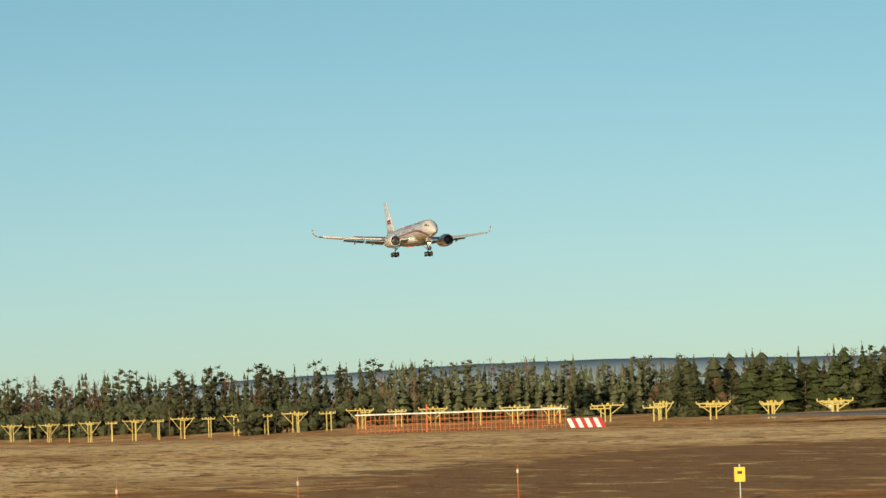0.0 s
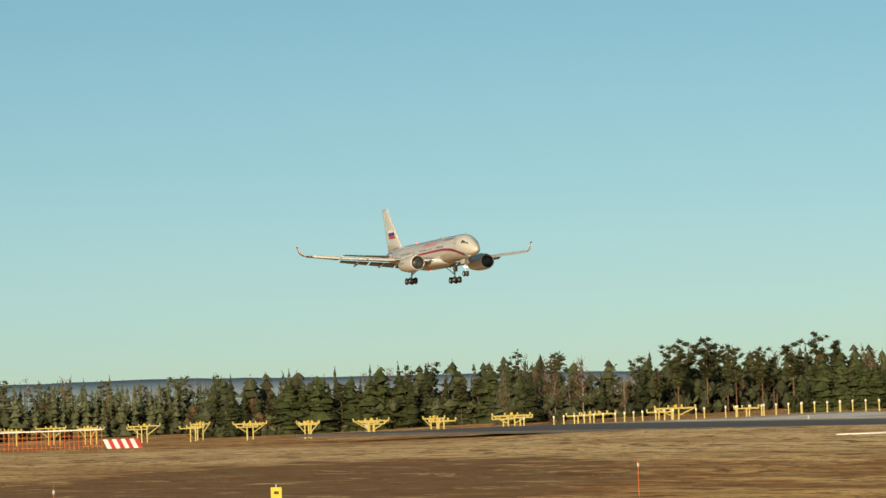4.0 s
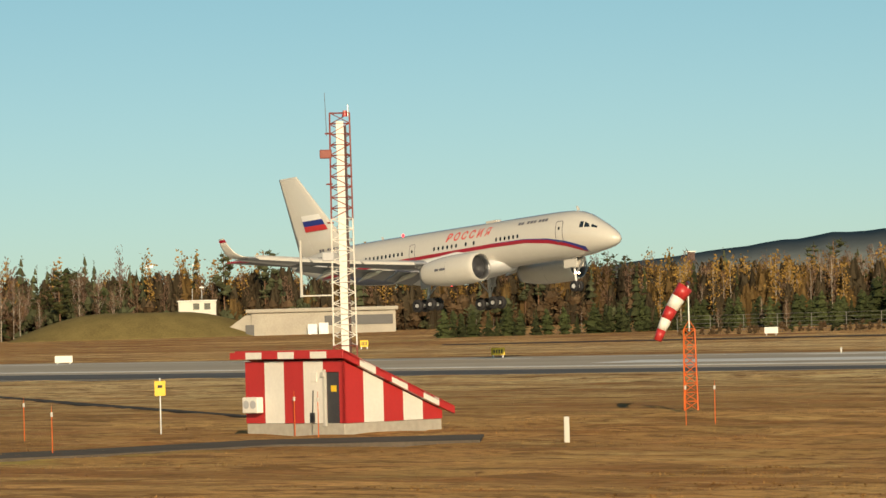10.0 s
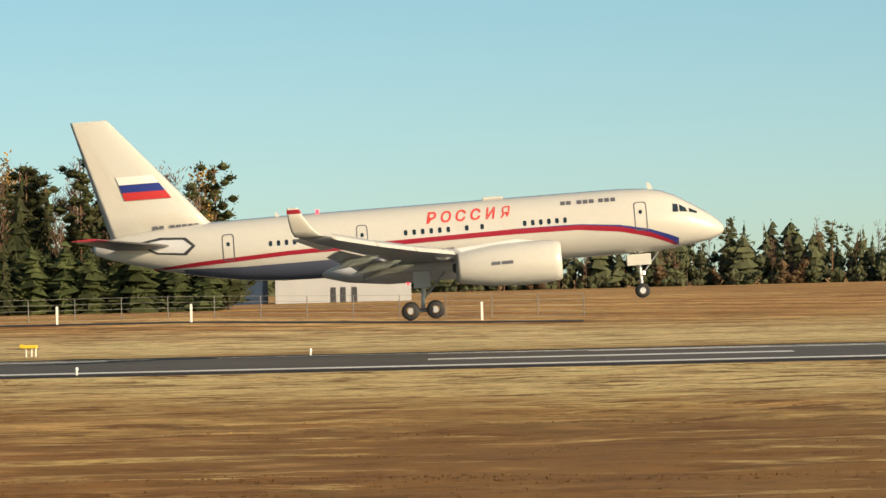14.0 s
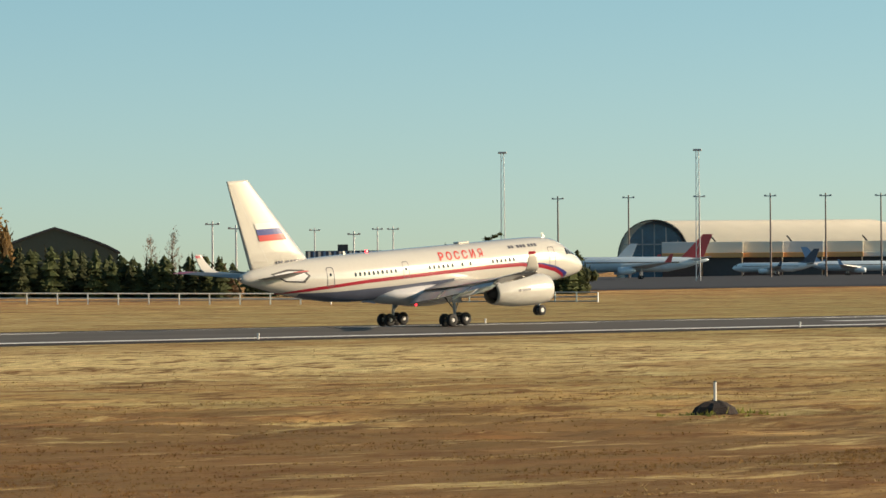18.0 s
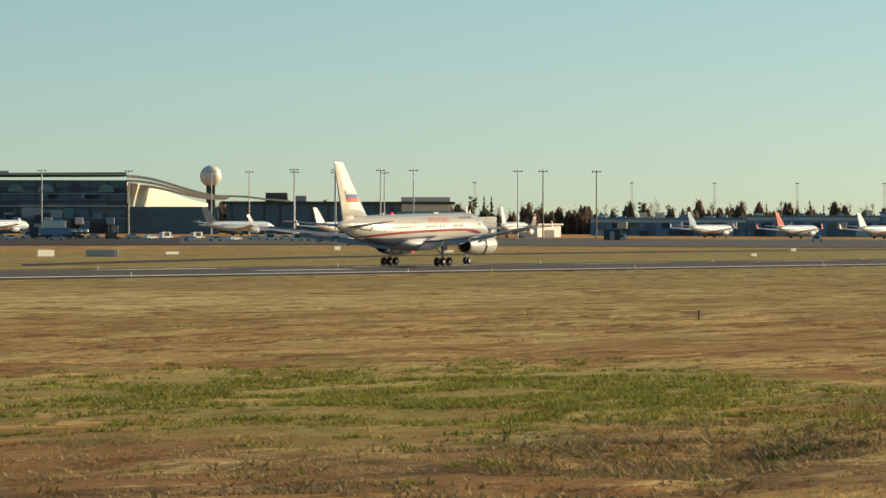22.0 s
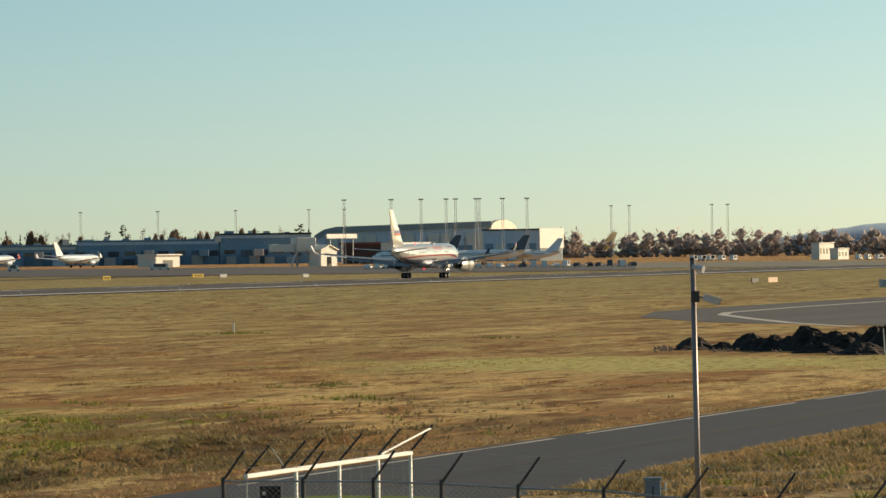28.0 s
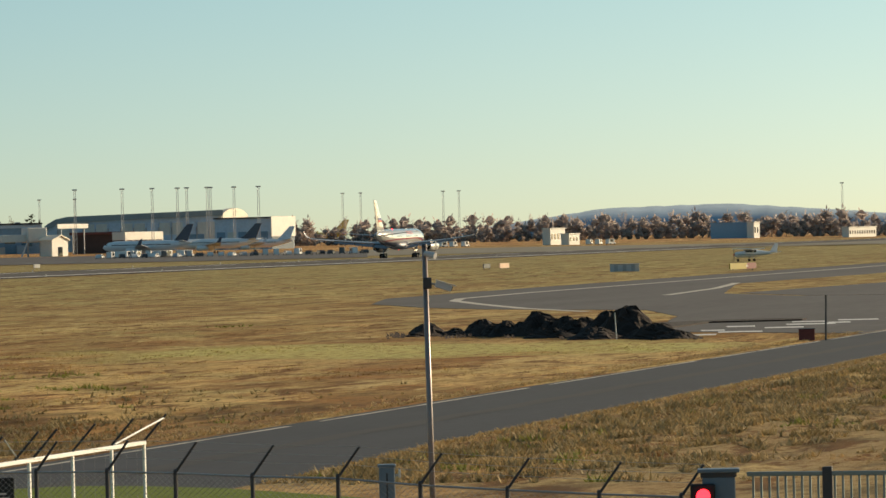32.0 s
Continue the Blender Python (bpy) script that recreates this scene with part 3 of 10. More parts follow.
def build_airliner():
    plane = thing("airliner", "white twin-engine airliner with a red and blue cheatline landing", "aircraft")
    bm = bmesh.new()
    xs = [19.12, 19.02, 18.75, 18.25, 17.5, 16.8, 16.1, 15.3, 14.2, 12.8, 11, 8.5, 6, 3, 0, -3, -6, -8.5, -11, -13.5, -16, -18, -19.2, -20.0, -20.15]
    loft(bm, [ell(x, *fus(x), 40) for x in xs])
    bmesh.ops.recalc_face_normals(bm, faces=bm.faces)
    body = part("fuselage", bm, AIRPAINT, plane, "glossy off-white fuselage", True)
    # wing box fairing under the belly
    bm = bmesh.new()
    loft(bm, [ell(x, z, ry, rz, 20) for x, z, ry, rz in ((7.0, 3.1, 0.9, 0.35), (5.5, 2.95, 1.9, 0.75), (2.5, 2.85, 2.25, 0.95), (-2.0, 2.85, 2.25, 0.95), (-4.5, 2.95, 1.9, 0.75), (-6.5, 3.1, 0.9, 0.35))])
    bmesh.ops.recalc_face_normals(bm, faces=bm.faces)
    part("belly_fairing", bm, LIGHTGREY, plane, "grey wing root fairing", True)
    part("belly_paint", skin_band(list(np.arange(-14.6, 2.6, 0.4)), lambda x: fus(x)[0] - 0.96 * fus(x)[2], lambda x: max(float(np.interp(x, [-15, -11, -8, -4, 1, 3], [3.86, 3.72, 3.72, 3.74, 3.85, 3.9])), fus(x)[0] - 0.985 * fus(x)[2]), -1, 0.022, 10), BELLY, body, "blue-grey belly paint with its shade mixed in", True)
    part("belly_paint", skin_band(list(np.arange(-14.6, 2.6, 0.4)), lambda x: fus(x)[0] - 0.96 * fus(x)[2], lambda x: max(float(np.interp(x, [-15, -11, -8, -4, 1, 3], [3.86, 3.72, 3.72, 3.74, 3.85, 3.9])), fus(x)[0] - 0.985 * fus(x)[2]), 1, 0.022, 10), BELLY, body, "blue-grey belly paint with its shade mixed in", True)
    part("exhaust_pipe", rodm((-20.1, 0, 5.44), (-20.35, 0, 5.44), 0.17, 0.15, 12), DARK, plane)

    # cheatline: red band with a blue lower edge towards the nose
    def mid(x):
        return float(np.interp(x, [-16.5, -13, -8, 0, 6, 10, 12.6, 14.4, 15.5, 16.35], [3.95, 4.12, 4.34, 4.46, 4.54, 4.50, 4.22, 3.80, 3.40, 3.02]))

    def half(x):
        return float(np.interp(x, [-16.5, -14, 0, 10, 14, 16.35], [0.05, 0.13, 0.15, 0.17, 0.22, 0.26]))
    xr = list(np.arange(-16.5, 16.4, 0.35))
    xb = list(np.arange(6.0, 16.4, 0.3))
    for s in (-1, 1):
        part("cheatline", skin_band(xr, lambda x: mid(x) - half(x), lambda x: mid(x) + half(x), s), DKRED, body, "dark red cheatline")
        part("nose_stripe", skin_band(xb, lambda x: mid(x) + half(x) * float(np.interp(x, [6.0, 12.0, 14.6, 15.6, 16.35], [1.0, 0.62, 0.30, -0.1, -1.0])), lambda x: mid(x) + half(x) * 1.10, s, 0.016), BLUE, body, "dark blue stripe sweeping down at the nose")
        for grp, x0, n, st in (("front", 6.7, 6, 0.5), ("mid", 3.1, 2, 0.95), ("centre", -0.7, 6, 0.53), ("rear", -9.1, 10, 0.5)):
            for k in range(n):
                x = x0 + k * st
                part("cabin_window", skin_patch(round_rect(x - 0.11, x + 0.11, 4.83, 5.17, 0.09), s, 0.014), WINDOW, body)
        for x0, x1, z0, z1, w in ((13.50, 14.30, 3.98, 5.76, 0.05), (-3.75, -3.05, 4.3, 5.7, 0.045), (-12.1, -11.35, 4.15, 5.8, 0.05)):
            d = part("door", skin_frame(x0, x1, z0, z1, w * 1.2, s), TEXTGREY, body, "cabin door outline")
            part("door_window", skin_patch(round_rect((x0 + x1) / 2 - 0.1, (x0 + x1) / 2 + 0.1, z1 - 0.75, z1 - 0.5, 0.08), s, 0.016), WINDOW, d)
        # cockpit side panes
        for pts in (((15.92, 4.98), (16.28, 4.97), (16.26, 5.44), (15.95, 5.50)), ((16.36, 4.97), (16.86, 4.93), (16.72, 5.20), (16.36, 5.42))):
            part("cockpit_window", skin_patch(pts, s, 0.018, 3), WINDOW, body)
        # lettering blocks for the type name and the engine name
        for x0, x1 in ((9.0, 9.3), (9.36, 9.66), (10.02, 10.32), (10.40, 10.70), (10.78, 11.08), (11.36, 11.66), (11.74, 12.04), (12.12, 12.42)):
            part("lettering_bar", skin_band([x0, (x0 + x1) / 2, x1], lambda x: 5.92, lambda x: 6.16, s, 0.016, 2), TEXTGREY, body)
    for s in (-1, 1):
        part("cockpit_window", skin_band([16.95, 17.2, 17.45], lambda x: 4.91 - (x - 16.95) * 0.25, lambda x: 5.16 - (x - 16.95) * 0.5, s, 0.018, 3), WINDOW, body)
    # the word on the side
    for s in (-1,):
        bm = bmesh.new()
        for k, letter in enumerate("РОССИЯ"):
            v, faces = text_mesh(letter, 0.2, 0.0 if letter == "Я" else 0.025)
            W = v[:, 0].max()
            x0 = 0.62 + k * 0.92
            vv = [bm.verts.new((x0 + 0.66 * p[0] / W, 0, 5.44 + 0.72 * p[1])) for p in v]
            for f in faces:
                try:
                    bm.faces.new([vv[i] for i in f])
                except ValueError:
                    pass
        wrap_flat(bm, s, 0.016, 3)
        part("side_lettering", bm, TEXTRED, body, "red slanted letters on the side")

    # fin
    def fin_ring(z):
        t = (z - 5.6) / (13.50 - 5.6)
        le, te = -11.9 + t * (-18.75 + 11.9), -18.95 + t * (-21.04 + 18.95)
        c = le - te
        ring = []
        for p in airfoil(0, 1, 0, 0, 0.10, 6, 0):
            ring.append((le + p[0] * c, p[2] * c, z))
        return ring
    bm = bmesh.new()
    loft(bm, [fin_ring(z) for z in (5.6, 7.5, 9.5, 11.5, 13.28, 13.50)])
    bmesh.ops.recalc_face_normals(bm, faces=bm.faces)
    fin = part("fin", bm, AIRPAINT, plane, "swept white tail fin", True)

    def fin_y(x, z):
        t = (z - 5.6) / (13.50 - 5.6)
        le, te = -11.9 + t * (-18.75 + 11.9), -18.95 + t * (-21.04 + 18.95)
        c, u = le - te, (le - x) / (le - te)
        u = min(1, max(0, u))
        return c * 0.10 * 5 * (0.2969 * math.sqrt(u) - 0.126 * u - 0.3516 * u * u + 0.2843 * u ** 3 - 0.1015 * u ** 4)

    def fin_panel(corners, s, proud=0.02, n=6):
        bm = bmesh.new()
        (xa, za), (xb, zb), (xc, zc), (xd, zd) = corners
        rows = []
        for i in range(n + 1):
            u = i / n
            a = (xa + (xb - xa) * u, za + (zb - za) * u)
            b = (xd + (xc - xd) * u, zd + (zc - zd) * u)
            rows.append([bm.verts.new((p[0], s * (fin_y(*p) + proud), p[1])) for p in (a, b)])
        for r0, r1 in zip(rows, rows[1:]):
            bm.faces.new((r0[0], r1[0], r1[1], r0[1]))
        bmesh.ops.recalc_face_normals(bm, faces=bm.faces)
        return bm
    for s in (-1, 1):
        for k, (m_, nm) in enumerate(((FLAGWHITE, "flag_white_stripe"), (FLAGBLUE, "flag_blue_stripe"), (FLAGRED, "flag_red_stripe"))):
            zt, zb = 9.88 - 0.50 * k, 9.88 - 0.50 * (k + 1)
            sl = -0.31                           # the flag's ends lean like the fin's front edge
            part(nm, fin_panel(((-18.45 - sl * 0.50 * k, zt), (-16.15 - sl * 2.3 * 0.50 * k, zt), (-16.15 - sl * 2.3 * 0.50 * (k + 1), zb), (-18.45 - sl * 0.50 * (k + 1), zb)), s), m_, fin)
        for a in (-16.35, -15.97, -15.3, -14.92, -14.54, -14.16, -13.78):
            part("lettering_bar", fin_panel(((a, 6.66), (a + 0.27, 6.66), (a + 0.27, 6.26), (a, 6.26)), s), TEXTGREY, fin)
        part("rudder_gap", fin_panel(((-20.33, 12.9), (-20.315, 12.9), (-17.185, 6.6), (-17.2, 6.6)), s, 0.006), LIGHTGREY, fin)

    # tailplane
    for s in (-1, 1):
        bm = bmesh.new()
        loft(bm, [airfoil(-14.6 - 0.62 * y, 4.0 - 0.31 * y, s * y, 5.25 + 0.10 * y, 0.09, 6, 0) for y in (0.3, 2.0, 4.5, 7.0, 7.55)])
        bmesh.ops.recalc_face_normals(bm, faces=bm.faces)
        part("tailplane", bm, TAILGREY, plane, "grey tailplane with its underside's shade in the colour", True)
        hexa = [(-13.75, 5.25), (-14.35, 5.80), (-15.9, 5.92), (-17.6, 5.65), (-16.2, 4.90), (-14.35, 4.70)]
        cx, cz = -15.6, 5.3
        bm = bmesh.new()
        O = [bm.verts.new((x, 0, z)) for x, z in hexa]
        I = [bm.verts.new((cx + (x - cx) * 0.86, 0, cz + (z - cz) * 0.74)) for x, z in hexa]
        for k in range(6):
            bm.faces.new((O[k], O[(k + 1) % 6], I[(k + 1) % 6], I[k]))
        part("tailplane_root", skin_patch([(cx + (x - cx) * 0.9, cz + (z - cz) * 0.8) for x, z in hexa], s, 0.016, 3), LIGHTGREY, body, "grey plate round the tailplane root")
        part("tailplane_seal", wrap_flat(bm, s, 0.02, 3), DARK, body, "dark outline round the tailplane root")
        part("tailplane_tip", loft(bmesh.new(), [airfoil(-14.6 - 0.62 * y, 4.04 - 0.31 * y, s * y, 5.25 + 0.10 * y, 0.095, 6, 0) for y in (6.7, 7.6)]), DKRED, plane, "red tailplane tip")

    # wings
    for s in (-1, 1):
        bm = bmesh.new()
        ys = (0.5, 1.9, 4.2, 6.6, 9.3, 12.0, 14.5, 17.0, 19.6)
        loft(bm, [airfoil(*(lambda w: (w[0], w[1] * 0.80, s * y, w[2], w[3]))(wing_at(y)), n=8) for y in ys])
        bmesh.ops.recalc_face_normals(bm, faces=bm.faces)
        wing = part("wing", bm, WINGGREY, plane, "light grey swept wing", True)
        # leading edge slats, drooped
        for y0, y1 in ((2.6, 5.2), (7.4, 11.2), (11.4, 15.0), (15.2, 19.0)):
            bm = bmesh.new()
            rings = []
            for y in (y0, y1):
                le, ch, z, t = wing_at(y)
                c = ch * 0.14
                rings.append([(le + 0.28, s * y, z - 0.20), (le + 0.10, s * y, z + 0.05), (le - c * 0.6, s * y, z + 0.26), (le - c, s * y, z + 0.27), (le - c * 0.5, s * y, z + 0.10), (le + 0.05, s * y, z - 0.10)])
            loft(bm, rings)
            bmesh.ops.recalc_face_normals(bm, faces=bm.faces)
            part("slat", bm, WHITE, wing, "white drooped slat")
        # flaps, extended
        for y0, y1 in ((2.1, 5.3), (5.6, 9.6), (9.9, 14.2)):
            bm = bmesh.new()
            rings = []
            for y in (y0, y1):
                le, ch, z, t = wing_at(y)
                te = le - ch * 0.80
                rings.append(airfoil(te + 0.25, ch * 0.24, s * y, z - 0.16, 0.13, 5, 0.02, twist=0.42))
            loft(bm, rings)
            bmesh.ops.recalc_face_normals(bm, faces=bm.faces)
            part("flap", bm, WINGGREY, wing, "grey flap lowered for landing")
        bm = bmesh.new()
        loft(bm, [airfoil((wing_at(y)[0] - wing_at(y)[1] * 0.79), wing_at(y)[1] * 0.23, s * y, wing_at(y)[2], 0.11, 5, 0.02, twist=0.12) for y in (14.4, 19.4)])
        bmesh.ops.recalc_face_normals(bm, faces=bm.faces)
        part("aileron", bm, LIGHTGREY, wing)
        for y in (4.4, 8.0, 11.8):                 # flap track fairings
            le, ch, z, t = wing_at(y)
            te = le - ch * 0.78
            bm = bmesh.new()
            loft(bm, [ell(x, zz, r, r * 1.3, 10, s * y) for x, zz, r in ((te + 1.5, z - 0.35, 0.04), (te + 0.8, z - 0.48, 0.17), (te - 0.4, z - 0.65, 0.19), (te - 1.5, z - 1.0, 0.03))])
            bmesh.ops.recalc_face_normals(bm, faces=bm.faces)
            part("flap_track_fairing", bm, WHITE, wing, smooth=True)
        # winglet
        bm = bmesh.new()
        rings = []
        for k, (dy, dz, xle, ch) in enumerate(((0, 0, -5.25, 1.70), (0.45, 0.10, -5.55, 1.55), (0.85, 0.45, -5.95, 1.30), (1.15, 1.1, -6.4, 0.95), (1.32, 1.75, -6.75, 0.62))):
            rings.append([(p[0], s * (19.6 + dy) + (-s) * p[2] * min(1, dz), 5.0 + dz + p[2] * (1 - min(1, dz))) for p in airfoil(xle, ch, 0, 0, 0.10, 5, 0)])
        loft(bm, rings)
        bmesh.ops.recalc_face_normals(bm, faces=bm.faces)
        wl = part("winglet", bm, WHITE, wing, "upturned white winglet with a red tip band", True)
        bm = bmesh.new()
        loft(bm, [[(p[0], s * (19.6 + dy) + (-s) * p[2] * 1.12, 5.0 + dz) for p in airfoil(xle + 0.03, ch + 0.06, 0, 0, 0.10, 5, 0)] for dy, dz, xle, ch in ((1.23, 1.40, -6.555, 0.80), (1.29, 1.64, -6.685, 0.68))])
        bmesh.ops.recalc_face_normals(bm, faces=bm.faces)
        part("tip_band", bm, DKRED, wing, "dark red band at the tip")
        # engine
        ey, ez = s * 6.1, 2.55
        eng = part("engine", box(3.5, 6.5, ey - 0.3, ey + 0.3, ez - 0.3, ez + 0.3, 0.05), DARK, plane, "high-bypass jet engine in a white nacelle")
        bm = bmesh.new()
        prof = [(8.55, 1.02), (8.66, 1.10), (8.60, 1.18), (8.2, 1.27), (7.3, 1.33), (6.2, 1.33), (5.6, 1.31)]
        loft(bm, [ell(x, ez, r, r, 32, ey) for x, r in prof], False)
        part("nacelle_front", bm, WHITE, eng, "white engine cowl", True)
        bm = bmesh.new()
        loft(bm, [ell(x, ez, r, r, 32, ey) for x, r in ((8.60, 1.13), (8.66, 1.10), (8.55, 1.02), (8.1, 0.97))], False)
        part("intake_lip", bm, STEEL, eng, "bare metal intake lip", True)
        bm = bmesh.new()
        loft(bm, [ell(x, ez, r, r, 32, ey) for x, r in ((8.1, 0.965), (7.2, 0.95), (7.15, 0.2), (7.14, 0.05))], True)
        part("intake", bm, DARK, eng, "dark intake duct", True)
        bm = bmesh.new()
        for k in range(22):
            a = 2 * math.pi * k / 22
            c, sn = math.cos(a), math.sin(a)
            c2, s2 = math.cos(a + 0.2), math.sin(a + 0.2)
            bm.faces.new([bm.verts.new(p) for p in ((7.5, ey + 0.28 * c, ez + 0.28 * sn), (7.5, ey + 0.94 * c, ez + 0.94 * sn), (7.3, ey + 0.94 * c2, ez + 0.94 * s2), (7.3, ey + 0.28 * c2, ez + 0.28 * s2))])
        part("fan", bm, FANMETAL, eng, "fan blades with warm sunlight in their colour")
        part("spinner", rodm((7.25, ey, ez), (7.85, ey, ez), 0.30, 0.03, 16), GREY, eng, smooth=True)
        bm = bmesh.new()
        loft(bm, [ell(x, ez, r, r, 32, ey) for x, r in ((5.6, 1.315), (4.6, 1.27), (3.4, 1.12), (2.5, 0.96), (2.2, 0.88), (2.25, 0.84), (3.4, 1.0))], False)
        sleeve = part("reverser_sleeve", bm, WHITE, plane, "white sliding rear cowl of the engine", True)
        bm = bmesh.new()
        loft(bm, [ell(x, ez, r, r, 24, ey) for x, r in ((5.9, 1.18), (4.5, 1.10), (3.5, 0.85), (2.6, 0.55), (2.0, 0.22))])
        part("engine_core", bm, DARK, eng, "dark exhaust core", True)
        bm = bmesh.new()
        loft(bm, [[(x0, ey - w, z0), (x0, ey + w, z0), (x1, ey + w, z1), (x1, ey - w, z1)] for x0, x1, z0, z1, w in ((7.2, 7.2, 3.8, 3.85, 0.05), (6.0, 6.0, 3.70, 4.05, 0.16), (3.0, 2.4, 3.2, 3.75, 0.20), (1.2, 0.6, 3.15, 3.6, 0.08))])
        bmesh.ops.recalc_face_normals(bm, faces=bm.faces)
        part("pylon", bm, LIGHTGREY, eng, "grey engine pylon")
        for a, b in ((5.7, 5.0), (4.9, 4.45)):
            bm = bmesh.new()
            pts = [(x, ey + s * math.sqrt(max(0, 1.322 ** 2 - zz * zz)) * (1.0 if x > 5.5 else 0.99), ez + zz) for x, zz in ((a, 0.22), (b, 0.22), (b, 0.02), (a, 0.02))]
            bm.faces.new([bm.verts.new((p[0], p[1] + s * 0.012, p[2])) for p in pts])
            part("lettering_bar", bm, TEXTGREY, eng)
        # main gear
        gy = s * 3.9
        leg = part("main_gear_leg", rodm((0.25, gy * 0.93, 3.0), (0.0, gy, 0.75), 0.16, 0.12, 12), GREY, plane, "main landing gear leg")
        bm = bmesh.new()
        rod(bm, (0.1, gy * 0.6, 2.7), (0.03, gy, 1.35), 0.07, 0.07, 8)
        rod(bm, (1.5, gy * 0.85, 2.8), (0.06, gy, 1.2), 0.06, 0.06, 8)
        part("side_stay", bm, GALV, leg)
        part("bogie_beam", rodm((-0.82, gy, 0.55), (0.82, gy, 0.55), 0.11, 0.11, 8), GREY, leg)
        part("gear_door", box(-0.45, 0.6, gy + s * 0.22, gy + s * 0.27, 1.95, 3.0, 0.02), GREY, leg, "grey gear door")
        for wx in (-0.78, 0.78):
            for wy in (-0.45, 0.45):
                wheel = part("wheel", tyre_mesh(wx, gy + wy, 0.55, 0.55, 0.20), BLACK, leg, "black tyre on a grey hub", True)
                part("hub", rodm((wx, gy + wy - 0.19, 0.55), (wx, gy + wy + 0.19, 0.55), 0.17, 0.17, 14), GREY, wheel, smooth=False)
    # nose gear
    leg = part("nose_gear_leg", rodm((13.65, 0, 2.9), (13.75, 0, 0.5), 0.12, 0.09, 12), LIGHTGREY, plane, "nose landing gear leg")
    bm = bmesh.new()
    rod(bm, (13.75, -0.4, 0.46), (13.75, 0.4, 0.46), 0.06, 0.06, 8)
    part("axle", bm, GALV, leg)
    for s in (-1, 1):
        part("drag_stay", rodm((14.9, s * 0.12, 2.8), (13.72, s * 0.05, 1.35), 0.05, 0.05, 8), GALV, leg)
    for s in (-1, 1):
        w_ = part("wheel", tyre_mesh(13.75, s * 0.27, 0.46, 0.46, 0.15), BLACK, leg, "black tyre on a grey hub", True)
        part("hub", rodm((13.75, s * 0.27 - 0.14, 0.46), (13.75, s * 0.27 + 0.14, 0.46), 0.19, 0.19, 14), LIGHTGREY, w_)
        part("gear_door", box(12.9, 14.4, s * 0.42 - 0.02, s * 0.42 + 0.02, 2.05, 2.75, 0.015), WHITE, leg, "white gear door")
        part("landing_light", rodm((13.86, s * 0.2, 1.55), (13.98, s * 0.2, 1.55), 0.08, 0.09, 12), LAMPGLOW, leg, "lit landing light")
        part("wing_root_light", rodm((5.35, s * 1.98, 3.2), (5.45, s * 1.98, 3.2), 0.06, 0.07, 12), LAMPGLOW, plane, "lit landing light")
    for x, z0, z1, k in ((14.9, 6.55, 6.95, 0.35), (-8.4, 6.6, 6.95, 0.3), (-13.0, 6.5, 6.85, 0.25)):
        bm = bmesh.new()
        loft(bm, [[(x, -0.03, z0), (x - k, -0.03, z0), (x - k, 0.03, z0), (x, 0.03, z0)], [(x - k * 0.7, -0.015, z1), (x - k * 1.2, -0.015, z1), (x - k * 1.2, 0.015, z1), (x - k * 0.7, 0.015, z1)]])
        bmesh.ops.recalc_face_normals(bm, faces=bm.faces)
        part("blade_antenna", bm, WHITE, plane)
    part("antenna_fairing", box(4.2, 5.5, -0.35, 0.35, 6.66, 6.84, 0.06), WHITE, plane)
    part("beacon", rodm((-6.1, 0, 6.68), (-6.1, 0, 6.90), 0.13, 0.08, 10), REDGLOW, plane, "red beacon on the roof")
    part("beacon", rodm((-0.8, 0, 1.93), (-0.8, 0, 1.75), 0.10, 0.06, 10), REDGLOW, plane, "red beacon under the belly")
    return plane


def tyre_mesh(x, y, z, r, w):
    bm = bmesh.new()
    n = 24
    rings = []
    for rr, yy in ((r * 0.5, -w), (r * 0.88, -w), (r, -w * 0.55), (r, w * 0.55), (r * 0.88, w), (r * 0.5, w)):
        rings.append([(x + rr * math.sin(2 * math.pi * i / n), y + yy, z + rr * math.cos(2 * math.pi * i / n)) for i in range(n)])
    loft(bm, rings, False)
    bmesh.ops.recalc_face_normals(bm, faces=bm.faces)
    return bm


airliner = build_airliner()


# ---- woods ----
SPRUCE = leaf_mat("spruce_needles", (0.060, 0.069, 0.027), (0.029, 0.035, 0.015))
PINE = leaf_mat("pine_needles", (0.074, 0.079, 0.031), (0.040, 0.044, 0.018))
YOUNG = leaf_mat("young_pine_needles", (0.080, 0.098, 0.036), (0.043, 0.054, 0.021))
SCRUB = leaf_mat("dry_scrub", (0.15, 0.095, 0.05), (0.08, 0.055, 0.03))
TWIG = leaf_mat("bare_birch_twigs", (0.23, 0.145, 0.095), (0.15, 0.092, 0.062))
BRUSH = leaf_mat("brown_brushwood", (0.062, 0.046, 0.025), (0.036, 0.028, 0.016))
AMBER = leaf_mat("amber_brushwood", (0.15, 0.092, 0.030), (0.085, 0.053, 0.020))
GOLD = leaf_mat("golden_leaves", (0.38, 0.235, 0.06), (0.26, 0.15, 0.04))
# crowns for far woods: haze is put into their paler colours
FARLEAF = leaf_mat("autumn_crowns_haze_tint", (0.27, 0.20, 0.145), (0.18, 0.14, 0.10))
FARPINE = leaf_mat("pine_crowns_haze_tint", (0.13, 0.14, 0.095), (0.085, 0.095, 0.065))
MIDPINE = leaf_mat("pine_crowns_thin_haze_tint", (0.112, 0.122, 0.061), (0.068, 0.078, 0.041))
HAZYWOOD = leaf_mat("bare_crowns_haze_tint", (0.62, 0.53, 0.48), (0.46, 0.40, 0.37))
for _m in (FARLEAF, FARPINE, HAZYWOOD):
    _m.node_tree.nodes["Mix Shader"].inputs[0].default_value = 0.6
